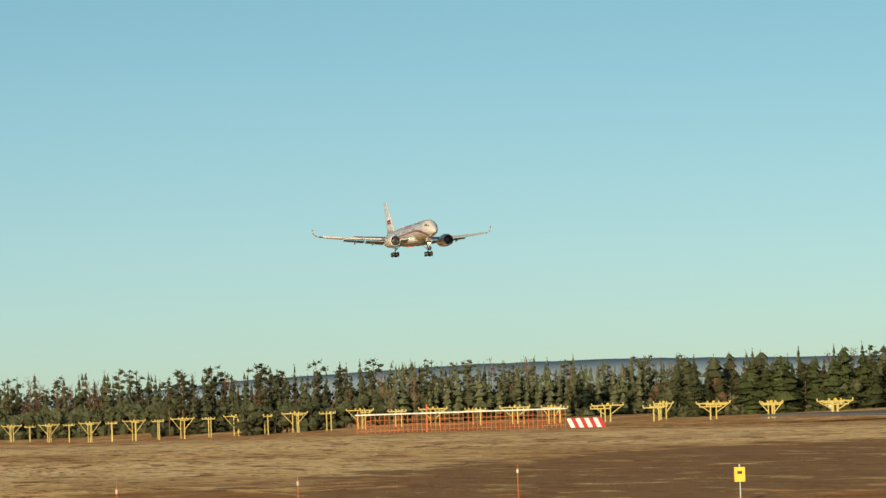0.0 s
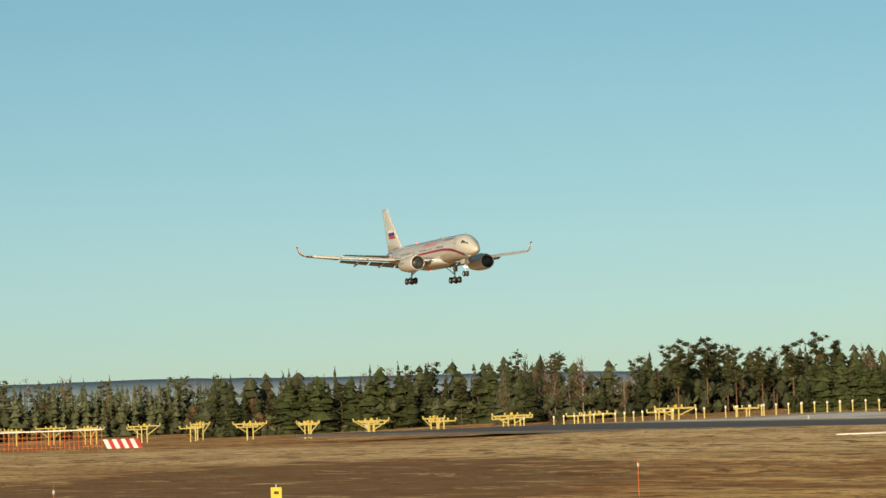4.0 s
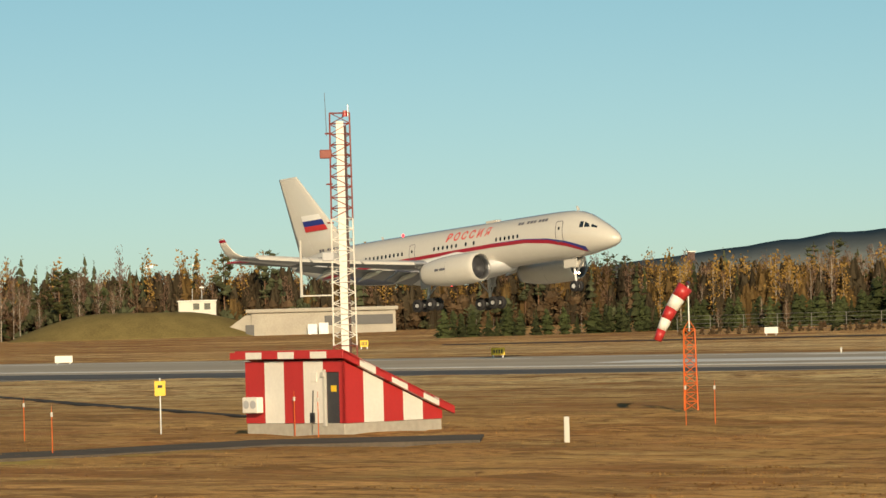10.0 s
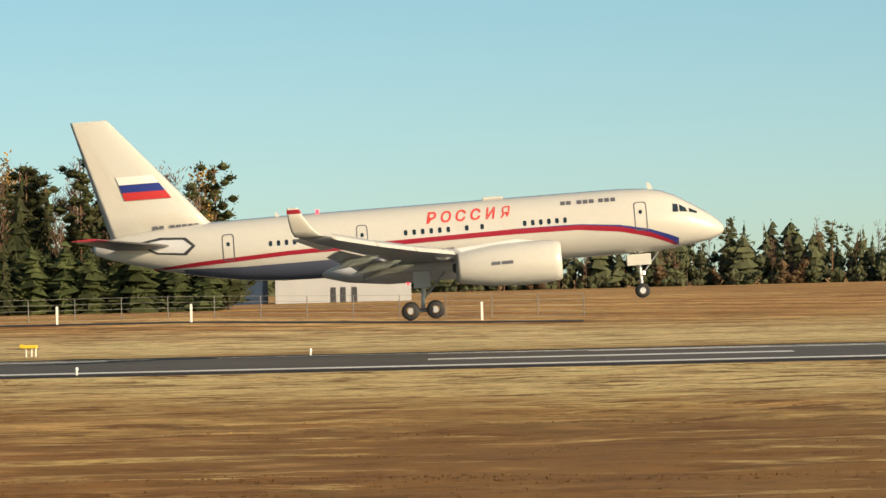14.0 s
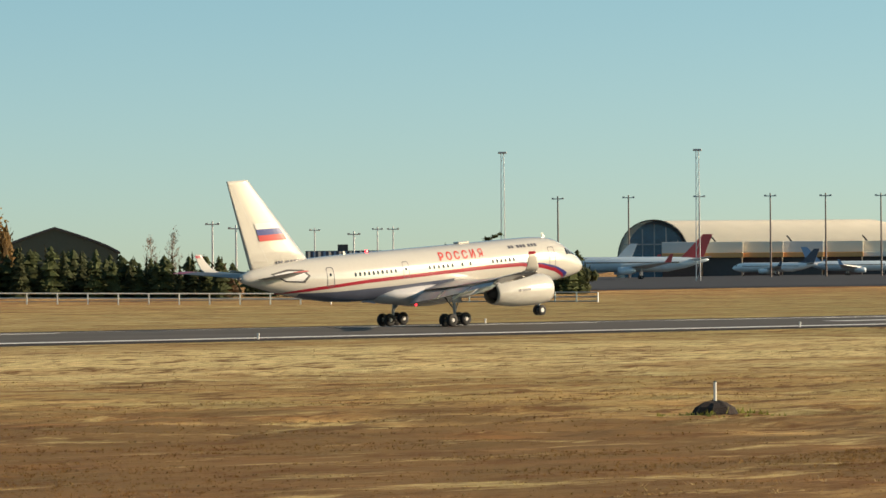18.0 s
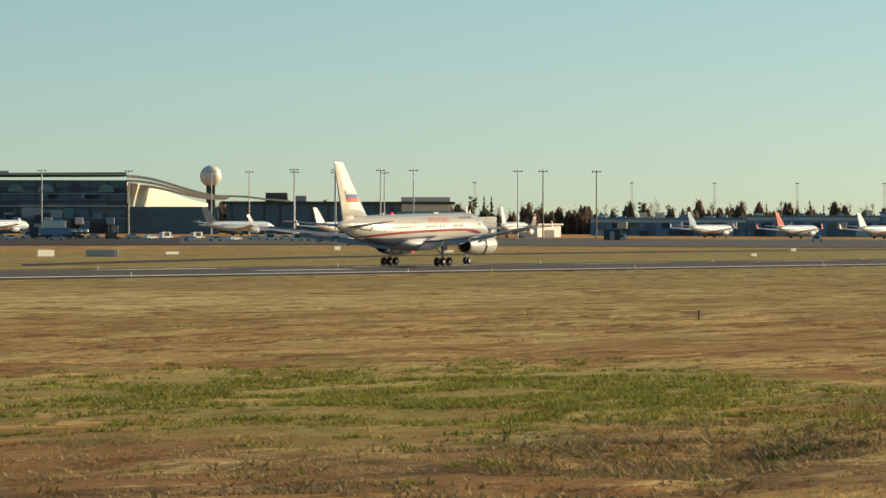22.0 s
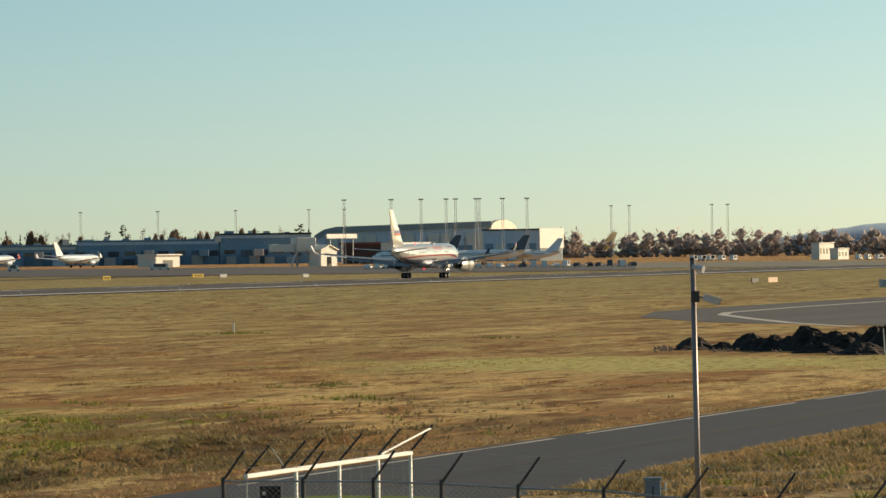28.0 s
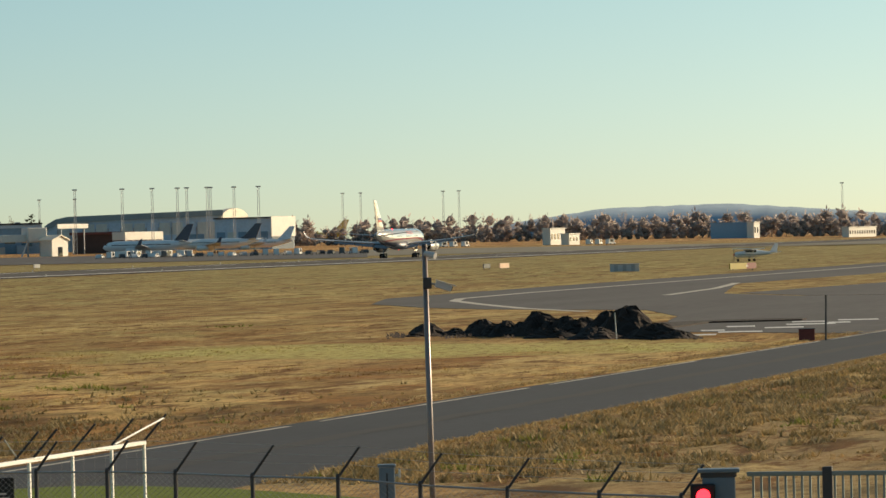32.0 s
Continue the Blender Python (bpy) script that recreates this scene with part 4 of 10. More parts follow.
BARK = mat("dark_bark", (0.10, 0.07, 0.05), 0.9, vary=0.4, scale=2)
PINEBARK = mat("pine_bark", (0.20, 0.11, 0.06), 0.9, vary=0.4, scale=2)
BIRCHBARK = mat("birch_bark", (0.46, 0.40, 0.33), 0.8, vary=0.5, scale=3)
rng = np.random.default_rng(7)


def trunk_quads(h, r, lean=0.0, n=5, top=0.15):
    q = []
    for k in range(n):
        a, b = 2 * math.pi * k / n, 2 * math.pi * (k + 1) / n
        q.append([(r * math.cos(a), r * math.sin(a), -0.4), (r * math.cos(b), r * math.sin(b), -0.4), (lean + r * top * math.cos(b), r * top * math.sin(b), h), (lean + r * top * math.cos(a), r * top * math.sin(a), h)])
    return q


def limb(a, b, r):
    a, b = np.array(a), np.array(b)
    s = np.cross(b - a, (0.3, 0.5, 0.8))
    s = s / (np.linalg.norm(s) + 1e-9) * r
    u = np.cross(b - a, s)
    u = u / (np.linalg.norm(u) + 1e-9) * r
    return [[tuple(a - s), tuple(a + s), tuple(b + s * 0.3), tuple(b - s * 0.3)], [tuple(a - u), tuple(a + u), tuple(b + u * 0.3), tuple(b - u * 0.3)]]


def spray(p, d, length, width, sag=0.0):
    """One leafy twig: a narrow four-sided blade from p along d."""
    p, d = np.array(p, float), np.array(d, float)
    d = d / (np.linalg.norm(d) + 1e-9)
    s = np.cross(d, rng.normal(0, 1, 3))
    s = s / (np.linalg.norm(s) + 1e-9) * width * 0.5
    e = p + d * length - (0, 0, sag * length)
    m = p + d * length * 0.45
    return [tuple(p), tuple(m + s), tuple(e), tuple(m - s)]


def skirt(z0, z1, r0, r1, n, jag, off=(0.0, 0.0)):
    """One ragged tier of a conifer, from the inner ring down to its tips."""
    a0 = rng.uniform(0, 6.283)
    tip = [(r1 * rng.uniform(1 - jag, 1 + jag), z1 + rng.normal(0, 0.12) * (z0 - z1)) for _ in range(n)]
    out = []
    for i in range(n):
        a, b = a0 + 6.283 * i / n, a0 + 6.283 * (i + 1) / n
        (ra, za), (rb, zb) = tip[i], tip[(i + 1) % n]
        out.append([(off[0] + r0 * math.cos(a), off[1] + r0 * math.sin(a), z0), (off[0] + ra * math.cos(a), off[1] + ra * math.sin(a), za),
                    (off[0] + rb * math.cos(b), off[1] + rb * math.sin(b), zb), (off[0] + r0 * math.cos(b), off[1] + r0 * math.sin(b), z0)])
    return out


def lump(c, r, flat, n_spray, size, up=0.35):
    """A rounded bunch of foliage: a small ragged dome set with twigs."""
    c = np.array(c, float)
    out = skirt(c[2] + r * flat * 0.75, c[2] + r * flat * 0.1, r * 0.2, r * 0.75, 6, 0.3, c) + skirt(c[2] + r * flat * 0.1, c[2] - r * flat * 0.5, r * 0.75, r * 0.3, 6, 0.3, c)
    for _ in range(n_spray):
        d = rng.normal(0, 1, 3)
        d /= np.linalg.norm(d)
        out.append(spray(c + d * r * rng.uniform(0.5, 0.85) * np.array((1, 1, flat)), d * (1, 1, 0.6) + (0, 0, up), size * rng.uniform(0.6, 1.3), size * rng.uniform(0.25, 0.42)))
    return out


def spruce_form(h=15.0, r=2.6, lo=False, power=0.85, base=0.03, up=-0.25):
    """Conifer of ragged tiers; a lower power gives a rounder crown."""
    crown = []
    n = 9 if lo else 17
    bend = rng.normal(0, 0.25, 2)
    for i in range(n):
        f = i / n
        R = r * (1 - f) ** power * rng.uniform(0.68, 1.18) + 0.07
        z1 = h * (base + (0.95 - base) * f) + rng.normal(0, 0.15)
        z0 = z1 + max(h * 0.07, 0.60 * R) * (1.3 if lo else 1.0)
        off = bend * math.sin(math.pi * f) + rng.normal(0, 0.10 * R, 2)
        crown += skirt(min(z0, h), z1, R * 0.15, R * 0.76, 7 if lo else 8, 0.36, off)
        for _ in range(int((6 if lo else 22) * (1.15 - f))):
            a, u = rng.uniform(0, 6.283), rng.uniform(0.25, 0.75)
            p = (off[0] + R * u * math.cos(a), off[1] + R * u * math.sin(a), z0 + (z1 - z0) * u + 0.05)
            L = R * rng.uniform(0.25, 0.55) + 0.10
            crown.append(spray(p, (math.cos(a), math.sin(a), up + rng.normal(0, 0.25)), L, L * rng.uniform(0.16, 0.34) * (1.7 if lo else 1.0), 0.1))
    for _ in range(5):
        crown.append(spray((0, 0, h * rng.uniform(0.92, 0.97)), (rng.normal(0, 0.7), rng.normal(0, 0.7), 1.0), 0.40, 0.13))
    return crown, trunk_quads(h * 0.97, 0.17, top=0.1)


def bush_form(h=15.0, r=9.0, lo=False):
    """Low thicket, drawn at the height of a tree and planted small."""
    crown = []
    for _ in range(6 if lo else 9):
        a, f = rng.uniform(0, 6.283), rng.uniform(0.1, 1)
        R = r * rng.uniform(0.0, 0.9) * (1 - 0.6 * f * f)
        crown += lump((R * math.cos(a), R * math.sin(a), h * 0.75 * f), rng.uniform(2.2, 4.2), 1.0, 9 if lo else 18, 2.6, 0.6)
    return crown, trunk_quads(h * 0.6, 0.5)


def brush_form(h=15.0, r=2.6, lo=False):
    """Close stand of thin bare stems: ragged upright sheaves with a frayed top."""
    crown = []
    for k in range(4):
        a, R = rng.uniform(0, 6.283), r * rng.uniform(0.2, 0.9)
        o, top = (R * math.cos(a), R * math.sin(a)), h * rng.uniform(0.62, 0.90)
        crown += skirt(0.0, top * 0.7, r * 0.40, r * 0.55, 7, 0.5, o) + skirt(top * 0.7, top, r * 0.55, r * 0.15, 7, 0.6, o)
        for _ in range(26):
            b = rng.uniform(0, 6.283)
            q = r * rng.uniform(0.2, 0.8)
            crown.append(spray((o[0] + q * math.cos(b), o[1] + q * math.sin(b), top * rng.uniform(0.3, 0.98)), (rng.normal(0, 0.5), rng.normal(0, 0.5), 1.0), rng.uniform(0.9, 2.0), 0.34))
    return crown, trunk_quads(h * 0.6, 0.1)


def pine_form(h=15.0, r=2.4, bare=0.5, lo=False):
    """Pine with a bare trunk below and cloudy bunches of needles on crooked limbs."""
    crown, tr = [], trunk_quads(h * 0.95, 0.16, rng.uniform(-0.4, 0.4), top=0.4)
    n = int((20 if lo else 34) * (1.25 - bare))
    for k in range(n):
        f = (k + rng.uniform(0, 1)) / n
        z = h * (bare + (0.96 - bare) * f)
        R = r * (0.35 + 0.65 * math.sin(math.pi * min(1, 0.30 + 0.68 * (1 - f)))) * rng.uniform(0.15, 0.85)
        a = rng.uniform(0, 6.283)
        c = (R * math.cos(a), R * math.sin(a), z)
        crown += lump(c, rng.uniform(0.75, 1.25) * (1.15 - 0.4 * f), 0.65, 7 if lo else 17, 0.48 if not lo else 0.7)
        if R > 0.5:
            tr += limb((0, 0, z - 0.5), c, 0.045)
    return crown, tr


def birch_form(h=15.0, r=2.1, leaves=False, lo=False):
    """Birch: pale trunk, ascending limbs and a haze of fine upright twigs, with or without its last leaves."""
    crown, tr = [], trunk_quads(h * 0.90, 0.13, rng.uniform(-0.5, 0.5), top=0.12)
    n = 10 if lo else 18
    for k in range(n):
        f = (k + rng.uniform(0, 1)) / n
        z0 = h * (0.20 + 0.60 * f)
        R = r * math.sin(math.pi * (0.30 + 0.62 * f)) * rng.uniform(0.35, 1.0)
        a = rng.uniform(0, 6.283)
        c = np.array((R * math.cos(a), R * math.sin(a), min(z0 + h * rng.uniform(0.10, 0.20), h * 0.97)))
        root = np.array((0, 0, z0))
        tr += limb(root, c, 0.035)
        for _ in range(20 if lo else 28):
            p = root + (c - root) * rng.uniform(0.25, 1.05) + rng.normal(0, 0.34, 3)
            d = np.array((0.5 * math.cos(a), 0.5 * math.sin(a), 1.0)) + rng.normal(0, 0.38, 3)
            L = rng.uniform(0.5, 1.25) * (1 - 0.3 * f)
            if leaves:
                for _ in range(1 if lo else 2):
                    q = p + rng.normal(0, 0.36, 3)
                    crown.append(spray(q, rng.normal(0, 1, 3), 0.62 if lo else 0.40, 0.40 if lo else 0.26))
            else:
                crown.append(spray(p, d, L, 0.15 if lo else 0.11))
    return crown, tr


def forms(lo):
    """All the shapes of tree, fine ones for the near woods, coarser ones for the far."""
    return {"spruce": [spruce_form(15, rng.uniform(2.2, 2.9) if lo else rng.uniform(2.9, 3.7), lo, 0.78) for _ in range(6)],
            "pine": [pine_form(15, rng.uniform(2.1, 2.9), rng.uniform(0.35, 0.62), lo) for _ in range(6)],
            "young": [spruce_form(15, rng.uniform(4.4, 5.4), lo, 0.46, 0.0, 0.15) for _ in range(6)],
            "bush": [bush_form(lo=lo) for _ in range(4)], "dry": [bush_form(lo=lo) for _ in range(3)], "brush": [brush_form(lo=lo) for _ in range(4)], "amber": [brush_form(lo=lo) for _ in range(4)],
            "birch": [birch_form(15, rng.uniform(1.6, 2.4), False, lo) for _ in range(6)],
            "gold": [birch_form(15, rng.uniform(1.8, 2.6), True, lo) for _ in range(5)]}


FORMS, FARFORMS = forms(False), forms(True)
LEAF = {"spruce": SPRUCE, "pine": PINE, "young": YOUNG, "bush": SPRUCE, "dry": SCRUB, "brush": BRUSH, "amber": AMBER, "birch": TWIG, "gold": GOLD}
TRUNK = {"spruce": BARK, "pine": PINEBARK, "young": PINEBARK, "bush": BARK, "dry": BARK, "brush": BARK, "amber": BARK, "birch": BIRCHBARK, "gold": BIRCHBARK}
TREE_TAG = {"spruce": ("spruce_tree", "dark green spruce at the edge of the wood", "spruces of the wood"), "young": ("pine_tree", "bushy young green pine at the edge of the wood", "young pines of the wood"), "pine": ("pine_tree", "tall green pine with a bare reddish trunk", "pines of the wood"),
            "birch": ("birch_tree", "leafless brown birch with a pale trunk", "bare birches of the wood"), "gold": ("birch_tree", "birch with golden autumn leaves", "golden birches of the wood")}
MESHES = {k: [(quads("crown", c, LEAF[k]), quads("trunk", t, TRUNK[k])) for c, t in v] for k, v in FORMS.items()}
ARRAYS = {k: [(np.array(c), np.array(t)) for c, t in v] for k, v in FORMS.items()}
FARARRAYS = {k: [(np.array(c), np.array(t)) for c, t in v] for k, v in FARFORMS.items()}
count = {"spruce": 0, "pine": 0, "young": 0, "bush": 0, "dry": 0, "brush": 0, "amber": 0, "birch": 0, "gold": 0}
LIMIT = {"spruce": 235, "pine": 180, "young": 250, "bush": -1, "dry": -1, "brush": -1, "amber": -1, "birch": 250, "gold": 130}


def single_tree(kind, v, m):
    nm, label, group = TREE_TAG[kind]
    t = thing(nm, label, "tree", m, group)
    c, tr = MESHES[kind][v]
    for n_, me in (("crown", c), ("trunk", tr)):
        ob = new(n_, me)
        ob.parent = t
    count[kind] += 1


def stuff_wood(name, label, placed, thin=1):
    """Trees past counting, joined into one mesh; far ones with fewer, larger leaves in haze-paled colours."""
    vs, mi, nq = [], [], 0
    order = list(LEAF.values()) + [BARK, PINEBARK, BIRCHBARK, FARLEAF, FARPINE, HAZYWOOD, MIDPINE]
    for kind, v, m in placed:
        M = np.array(m)
        for arr, material in zip((ARRAYS if thin == 1 else FARARRAYS)[kind][v], (LEAF[kind], TRUNK[kind])):
            p = arr.reshape(-1, 3) @ M[:3, :3].T + M[:3, 3]
            vs.append(p)
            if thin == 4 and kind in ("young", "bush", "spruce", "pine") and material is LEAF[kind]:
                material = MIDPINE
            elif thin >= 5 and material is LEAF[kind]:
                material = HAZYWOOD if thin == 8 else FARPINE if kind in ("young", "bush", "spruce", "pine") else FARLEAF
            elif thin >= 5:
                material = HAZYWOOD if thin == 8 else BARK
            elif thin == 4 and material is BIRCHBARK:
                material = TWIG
            mi.append(np.full(len(arr), order.index(material)))
    if not vs:
        return
    V, I = np.concatenate(vs), np.concatenate(mi)
    me = bpy.data.meshes.new(name)
    n = len(I)
    me.vertices.add(len(V))
    me.vertices.foreach_set("co", V.ravel())
    me.loops.add(4 * n)
    me.loops.foreach_set("vertex_index", np.arange(4 * n))
    me.polygons.add(n)
    me.polygons.foreach_set("loop_start", np.arange(0, 4 * n, 4))
    for material in order:
        me.materials.append(material)
    me.polygons.foreach_set("material_index", I)
    me.update(calc_edges=True)
    return tagged(new(name, me), label, "woods", kind="stuff")


def plant(az0, az1, d, rows, gap, h0, h1, mix, single_rows=1, name="woods", back=7.0, dry=0.06):
    """A strip of wood between two bearings; the front rows are trees of their own."""
    kinds, w = list(mix), np.array(list(mix.values()), float)
    w /= w.sum()
    joined = []
    for k in range(rows):
        dist = d + k * back
        step = math.degrees(gap / dist)
        a = min(az0, az1) + rng.uniform(0, step)
        while a < max(az0, az1):
            kind = kinds[rng.choice(len(kinds), p=w)]
            dd = dist + rng.uniform(-3, 3)
            x, y = polar(a, dd)
            u = (a - az0) / (az1 - az0)
            h = (h0 + (h1 - h0) * u) * (rng.uniform(0.66, 1.10) if kind != "young" else rng.uniform(0.80, 1.08)) * (1.0 + 0.02 * k)
            if kind == "pine":
                h *= 1.05
            m = pose(x, y, ground_z(x, y) - 0.1, 0, 0, rng.uniform(0, 360)) @ Matrix.Diagonal((h / 15 * rng.uniform(0.85, 1.2), h / 15 * rng.uniform(0.85, 1.2), h / 15, 1))
            v = int(rng.integers(len(FORMS[kind])))
            if k < single_rows and count[kind] < LIMIT[kind]:
                single_tree(kind, v, m)
            else:
                joined.append((kind, v, m))
            a += step * rng.uniform(0.6, 1.4)
    if max(h0, h1) > 7 and "bush" not in mix and "dry" not in mix and rows > 1:
        for off in (back * 0.7, back * (rows - 0.4)) if dry < 0.5 else (-1.0, back * 0.8, back * rows * 0.5, back * (rows - 0.4)):
            hm = (0.74 if dry < 0.5 else 0.86) * (h0 + h1) / 2
            if dry >= 0.5:
                step = math.degrees(0.30 * hm / (d + off))
                for a in np.arange(min(az0, az1), max(az0, az1), step):
                    x, y = polar(a + rng.uniform(-0.4, 0.4) * step, d + off + rng.uniform(-1.5, 1.5))
                    u = (a - az0) / (az1 - az0)
                    k_ = (0.92 if off > 0 else 0.66) * (h0 + (h1 - h0) * u) / 15 * rng.uniform(0.78, 1.12)
                    joined.append(("amber" if rng.random() < 0.75 * mix.get("gold", 0) / sum(mix.values()) else "brush", int(rng.integers(4)), pose(x, y, ground_z(x, y) - 0.2, 0, 0, rng.uniform(0, 360)) @ Matrix.Diagonal((k_ * 0.9, k_ * 0.9, k_, 1))))
                continue
            step = math.degrees(0.42 * hm / (d + off))
            for a in np.arange(min(az0, az1), max(az0, az1), step):
                x, y = polar(a + rng.uniform(-0.3, 0.3) * step, d + off + rng.uniform(-1.5, 1.5))
                k_ = hm / 15 * rng.uniform(0.7, 1.15)
                joined.append(("bush" if rng.random() > dry else "dry", int(rng.integers(3)), pose(x, y, ground_z(x, y) - 0.2, 0, 0, rng.uniform(0, 360)) @ Matrix.Diagonal((k_ * 0.8, k_ * 0.8, k_, 1))))
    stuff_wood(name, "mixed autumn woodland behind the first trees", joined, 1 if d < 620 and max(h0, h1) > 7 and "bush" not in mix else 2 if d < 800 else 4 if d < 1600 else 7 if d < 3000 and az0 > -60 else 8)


# the tall wood beyond the runway, then the rest round the horizon
DENSE = {"bush": 4, "dry": 2}
TALL = {"spruce": 6, "pine": 5, "birch": 8, "gold": 0.8}
for a0, a1, h0, h1 in ((28.0, 24.0, 15.5, 19.0), (24.0, 20.3, 19.0, 23.0), (20.3, 17.0, 23.0, 22.0), (17.0, 8.5, 20.5, 17.5)):
    plant(a0, a1, 512, 3, 3.6, h0, h1, TALL, 2, "tall_wood", 6)
    plant(a0, a1, 529, 2, 3.0, h0 * 1.10, h1 * 1.10, {"birch": 5, "gold": 0.5}, 1, "birches_in_the_wood", 4)
    plant(a0, a1, 537, 2, 3.4, h0 * 1.03, h1 * 1.03, {"spruce": 7, "pine": 3}, 0, "tall_wood_inside", 6)
    plant(a0, a1, 505, 1, 5.0, h0 * 0.42, h1 * 0.42, {"young": 4, "spruce": 3, "birch": 3, "gold": 0.8}, 1, "wood_edge", 6)
    plant(a0, a1, 519, 2, 2.8, h0 * 0.24, h1 * 0.24, DENSE, 0, "undergrowth", 7)
    plant(a0, a1, 548, 1, 2.6, h0 * 0.55, h1 * 0.55, DENSE, 0, "undergrowth", 7)
plant(41.0, 29.5, 588, 2, 1.8, 1.5, 1.8, {"dry": 5, "bush": 1}, 0, "dry_scrub", 4)
plant(29.5, 13.0, 484, 2, 1.6, 1.9, 1.6, {"dry": 5, "bush": 1}, 0, "dry_scrub", 4)
plant(18.1, 16.9, 492, 2, 1.7, 7.0, 7.5, {"gold": 5}, 2, "golden_thicket", 2.5)
plant(31.8, 26.5, 600, 4, 3.0, 15.5, 17, {"spruce": 2.5, "pine": 1.5, "birch": 3, "gold": 5}, 2, "birch_wood", dry=0.6)
plant(31.8, 26.5, 604, 3, 2.8, 4.5, 5, DENSE, 0, "undergrowth")
plant(9.5, 2.6, 494, 4, 2.9, 17.0, 15.5, {"pine": 4, "spruce": 2.5, "birch": 5, "gold": 0.7}, 2, "pine_wood")
plant(10.0, 2.6, 482, 2, 2.3, 8.4, 8.0, {"young": 5, "spruce": 1.5}, 2, "young_pine_belt", 4)
plant(9.5, 2.6, 500, 2, 2.8, 6, 6, DENSE, 0, "undergrowth")
plant(44.0, 38.5, 660, 2, 2.0, 4.2, 5.4, {"spruce": 3, "young": 5, "birch": 1}, 1, "young_spruce_wood", 4)
plant(38.5, 34.0, 660, 3, 1.9, 7.2, 10.5, {"spruce": 5, "young": 5}, 1, "young_spruce_wood", 4)
plant(34.0, 30.5, 660, 3, 2.0, 11.5, 13.0, {"spruce": 5, "young": 5}, 1, "young_spruce_wood", 4)
for a0, a1, h0, h1 in ((41.5, 36.5, 9.5, 11.5), (36.5, 33.5, 11.5, 15.5), (33.5, 29.5, 15.5, 18.0)):
    plant(a0, a1, 692, 5, 2.6, h0 * 1.06, h1 * 1.06, {"gold": 6, "birch": 5, "spruce": 0.8, "pine": 0.4}, 0, "golden_wood", 4, dry=0.85)
plant(41.5, 30.0, 720, 2, 3.0, 4.5, 6, {"bush": 2, "dry": 3}, 0, "undergrowth")
plant(50.5, 44.0, 890, 4, 3.4, 16.5, 15.5, {"birch": 5, "gold": 2.5, "pine": 1.0, "spruce": 1.6}, 0, "far_mixed_wood", 5, dry=0.7)
plant(44.0, 38.0, 890, 4, 3.4, 15.0, 13.0, {"birch": 5, "gold": 3.5, "pine": 0.8, "spruce": 1.2}, 0, "far_mixed_wood", 5, dry=0.75)
plant(50.5, 38.0, 888, 2, 2.6, 8, 7, {"bush": 2, "dry": 4}, 0, "undergrowth")
plant(50.6, 48.0, 876, 3, 3.0, 14, 13, {"birch": 6, "pine": 1, "young": 1}, 3, "birch_grove")
plant(63.0, 49.9, 712, 3, 2.1, 7.8, 9.4, {"spruce": 3, "young": 7}, 1, "conifer_belt", 4)
plant(63.0, 49.9, 730, 2, 2.6, 9.4, 10.8, {"birch": 2.5, "spruce": 3, "young": 4}, 0, "conifers_behind", 5)
plant(59.5, 49.9, 742, 2, 2.9, 12.4, 14.8, {"birch": 7, "gold": 1.0}, 0, "birch_row_behind", 4, dry=0.95)
plant(65.0, 62.5, 872, 2, 4.5, 13.6, 14, {"pine": 6, "spruce": 1}, 2, "tall_pines", 7)
plant(66.8, 61.2, 884, 4, 3.4, 11.5, 12, {"pine": 3, "birch": 4, "spruce": 4, "young": 3}, 1, "pine_stand", 6)
plant(66.8, 61.2, 890, 3, 2.8, 7, 7, DENSE, 0, "undergrowth")
plant(70.5, 66.0, 960, 4, 3.2, 12.7, 13.2, {"spruce": 6, "birch": 2, "pine": 4, "young": 4}, 1, "mixed_stand")
plant(70.5, 66.0, 963, 3, 2.8, 8, 8, {"bush": 6, "dry": 1}, 0, "undergrowth")
plant(81.0, 77.0, 1540, 4, 3.2, 21, 20, {"spruce": 9, "pine": 3, "birch": 2}, 0, "spruce_stand")
plant(77.0, 74.2, 1330, 4, 3.0, 17.5, 17, {"spruce": 9, "pine": 3, "birch": 2}, 0, "spruce_stand")
plant(74.2, 70.3, 1130, 5, 2.4, 14.6, 13.6, {"spruce": 9, "pine": 3, "birch": 2}, 0, "spruce_stand")
plant(81.0, 76.0, 1530, 2, 4.0, 13, 13, {"bush": 1}, 0, "undergrowth")
plant(76.0, 70.3, 1134, 2, 3.0, 10, 9, {"bush": 1}, 0, "undergrowth")
plant(2.6, -13.0, 900, 3, 4.2, 14, 10.5, {"pine": 3, "spruce": 3, "birch": 2, "young": 3}, 0, "wood_behind_sheds")
plant(2.6, -13.0, 895, 1, 4.0, 5, 5, DENSE, 0, "undergrowth")
plant(-13.0, -25.0, 1150, 3, 4.2, 9.5, 11.5, {"pine": 5, "spruce": 3, "birch": 4, "young": 3}, 0, "far_wood")
plant(-24.4, -27.4, 690, 3, 2.8, 12, 12.5, {"spruce": 2, "pine": 5, "young": 2}, 1, "east_pine_stand")
plant(-27.2, -33.0, 690, 4, 2.2, 17.0, 13.5, {"gold": 6, "birch": 5, "pine": 0.6}, 2, "east_birches", 5, dry=0.8)
plant(-27.4, -33.6, 670, 3, 2.0, 9, 10.5, {"spruce": 4, "young": 5}, 1, "east_spruce_front", 5)
plant(-32.5, -36.4, 690, 3, 2.2, 13.5, 11.5, {"young": 3, "spruce": 4, "pine": 2.5}, 1, "east_pines")
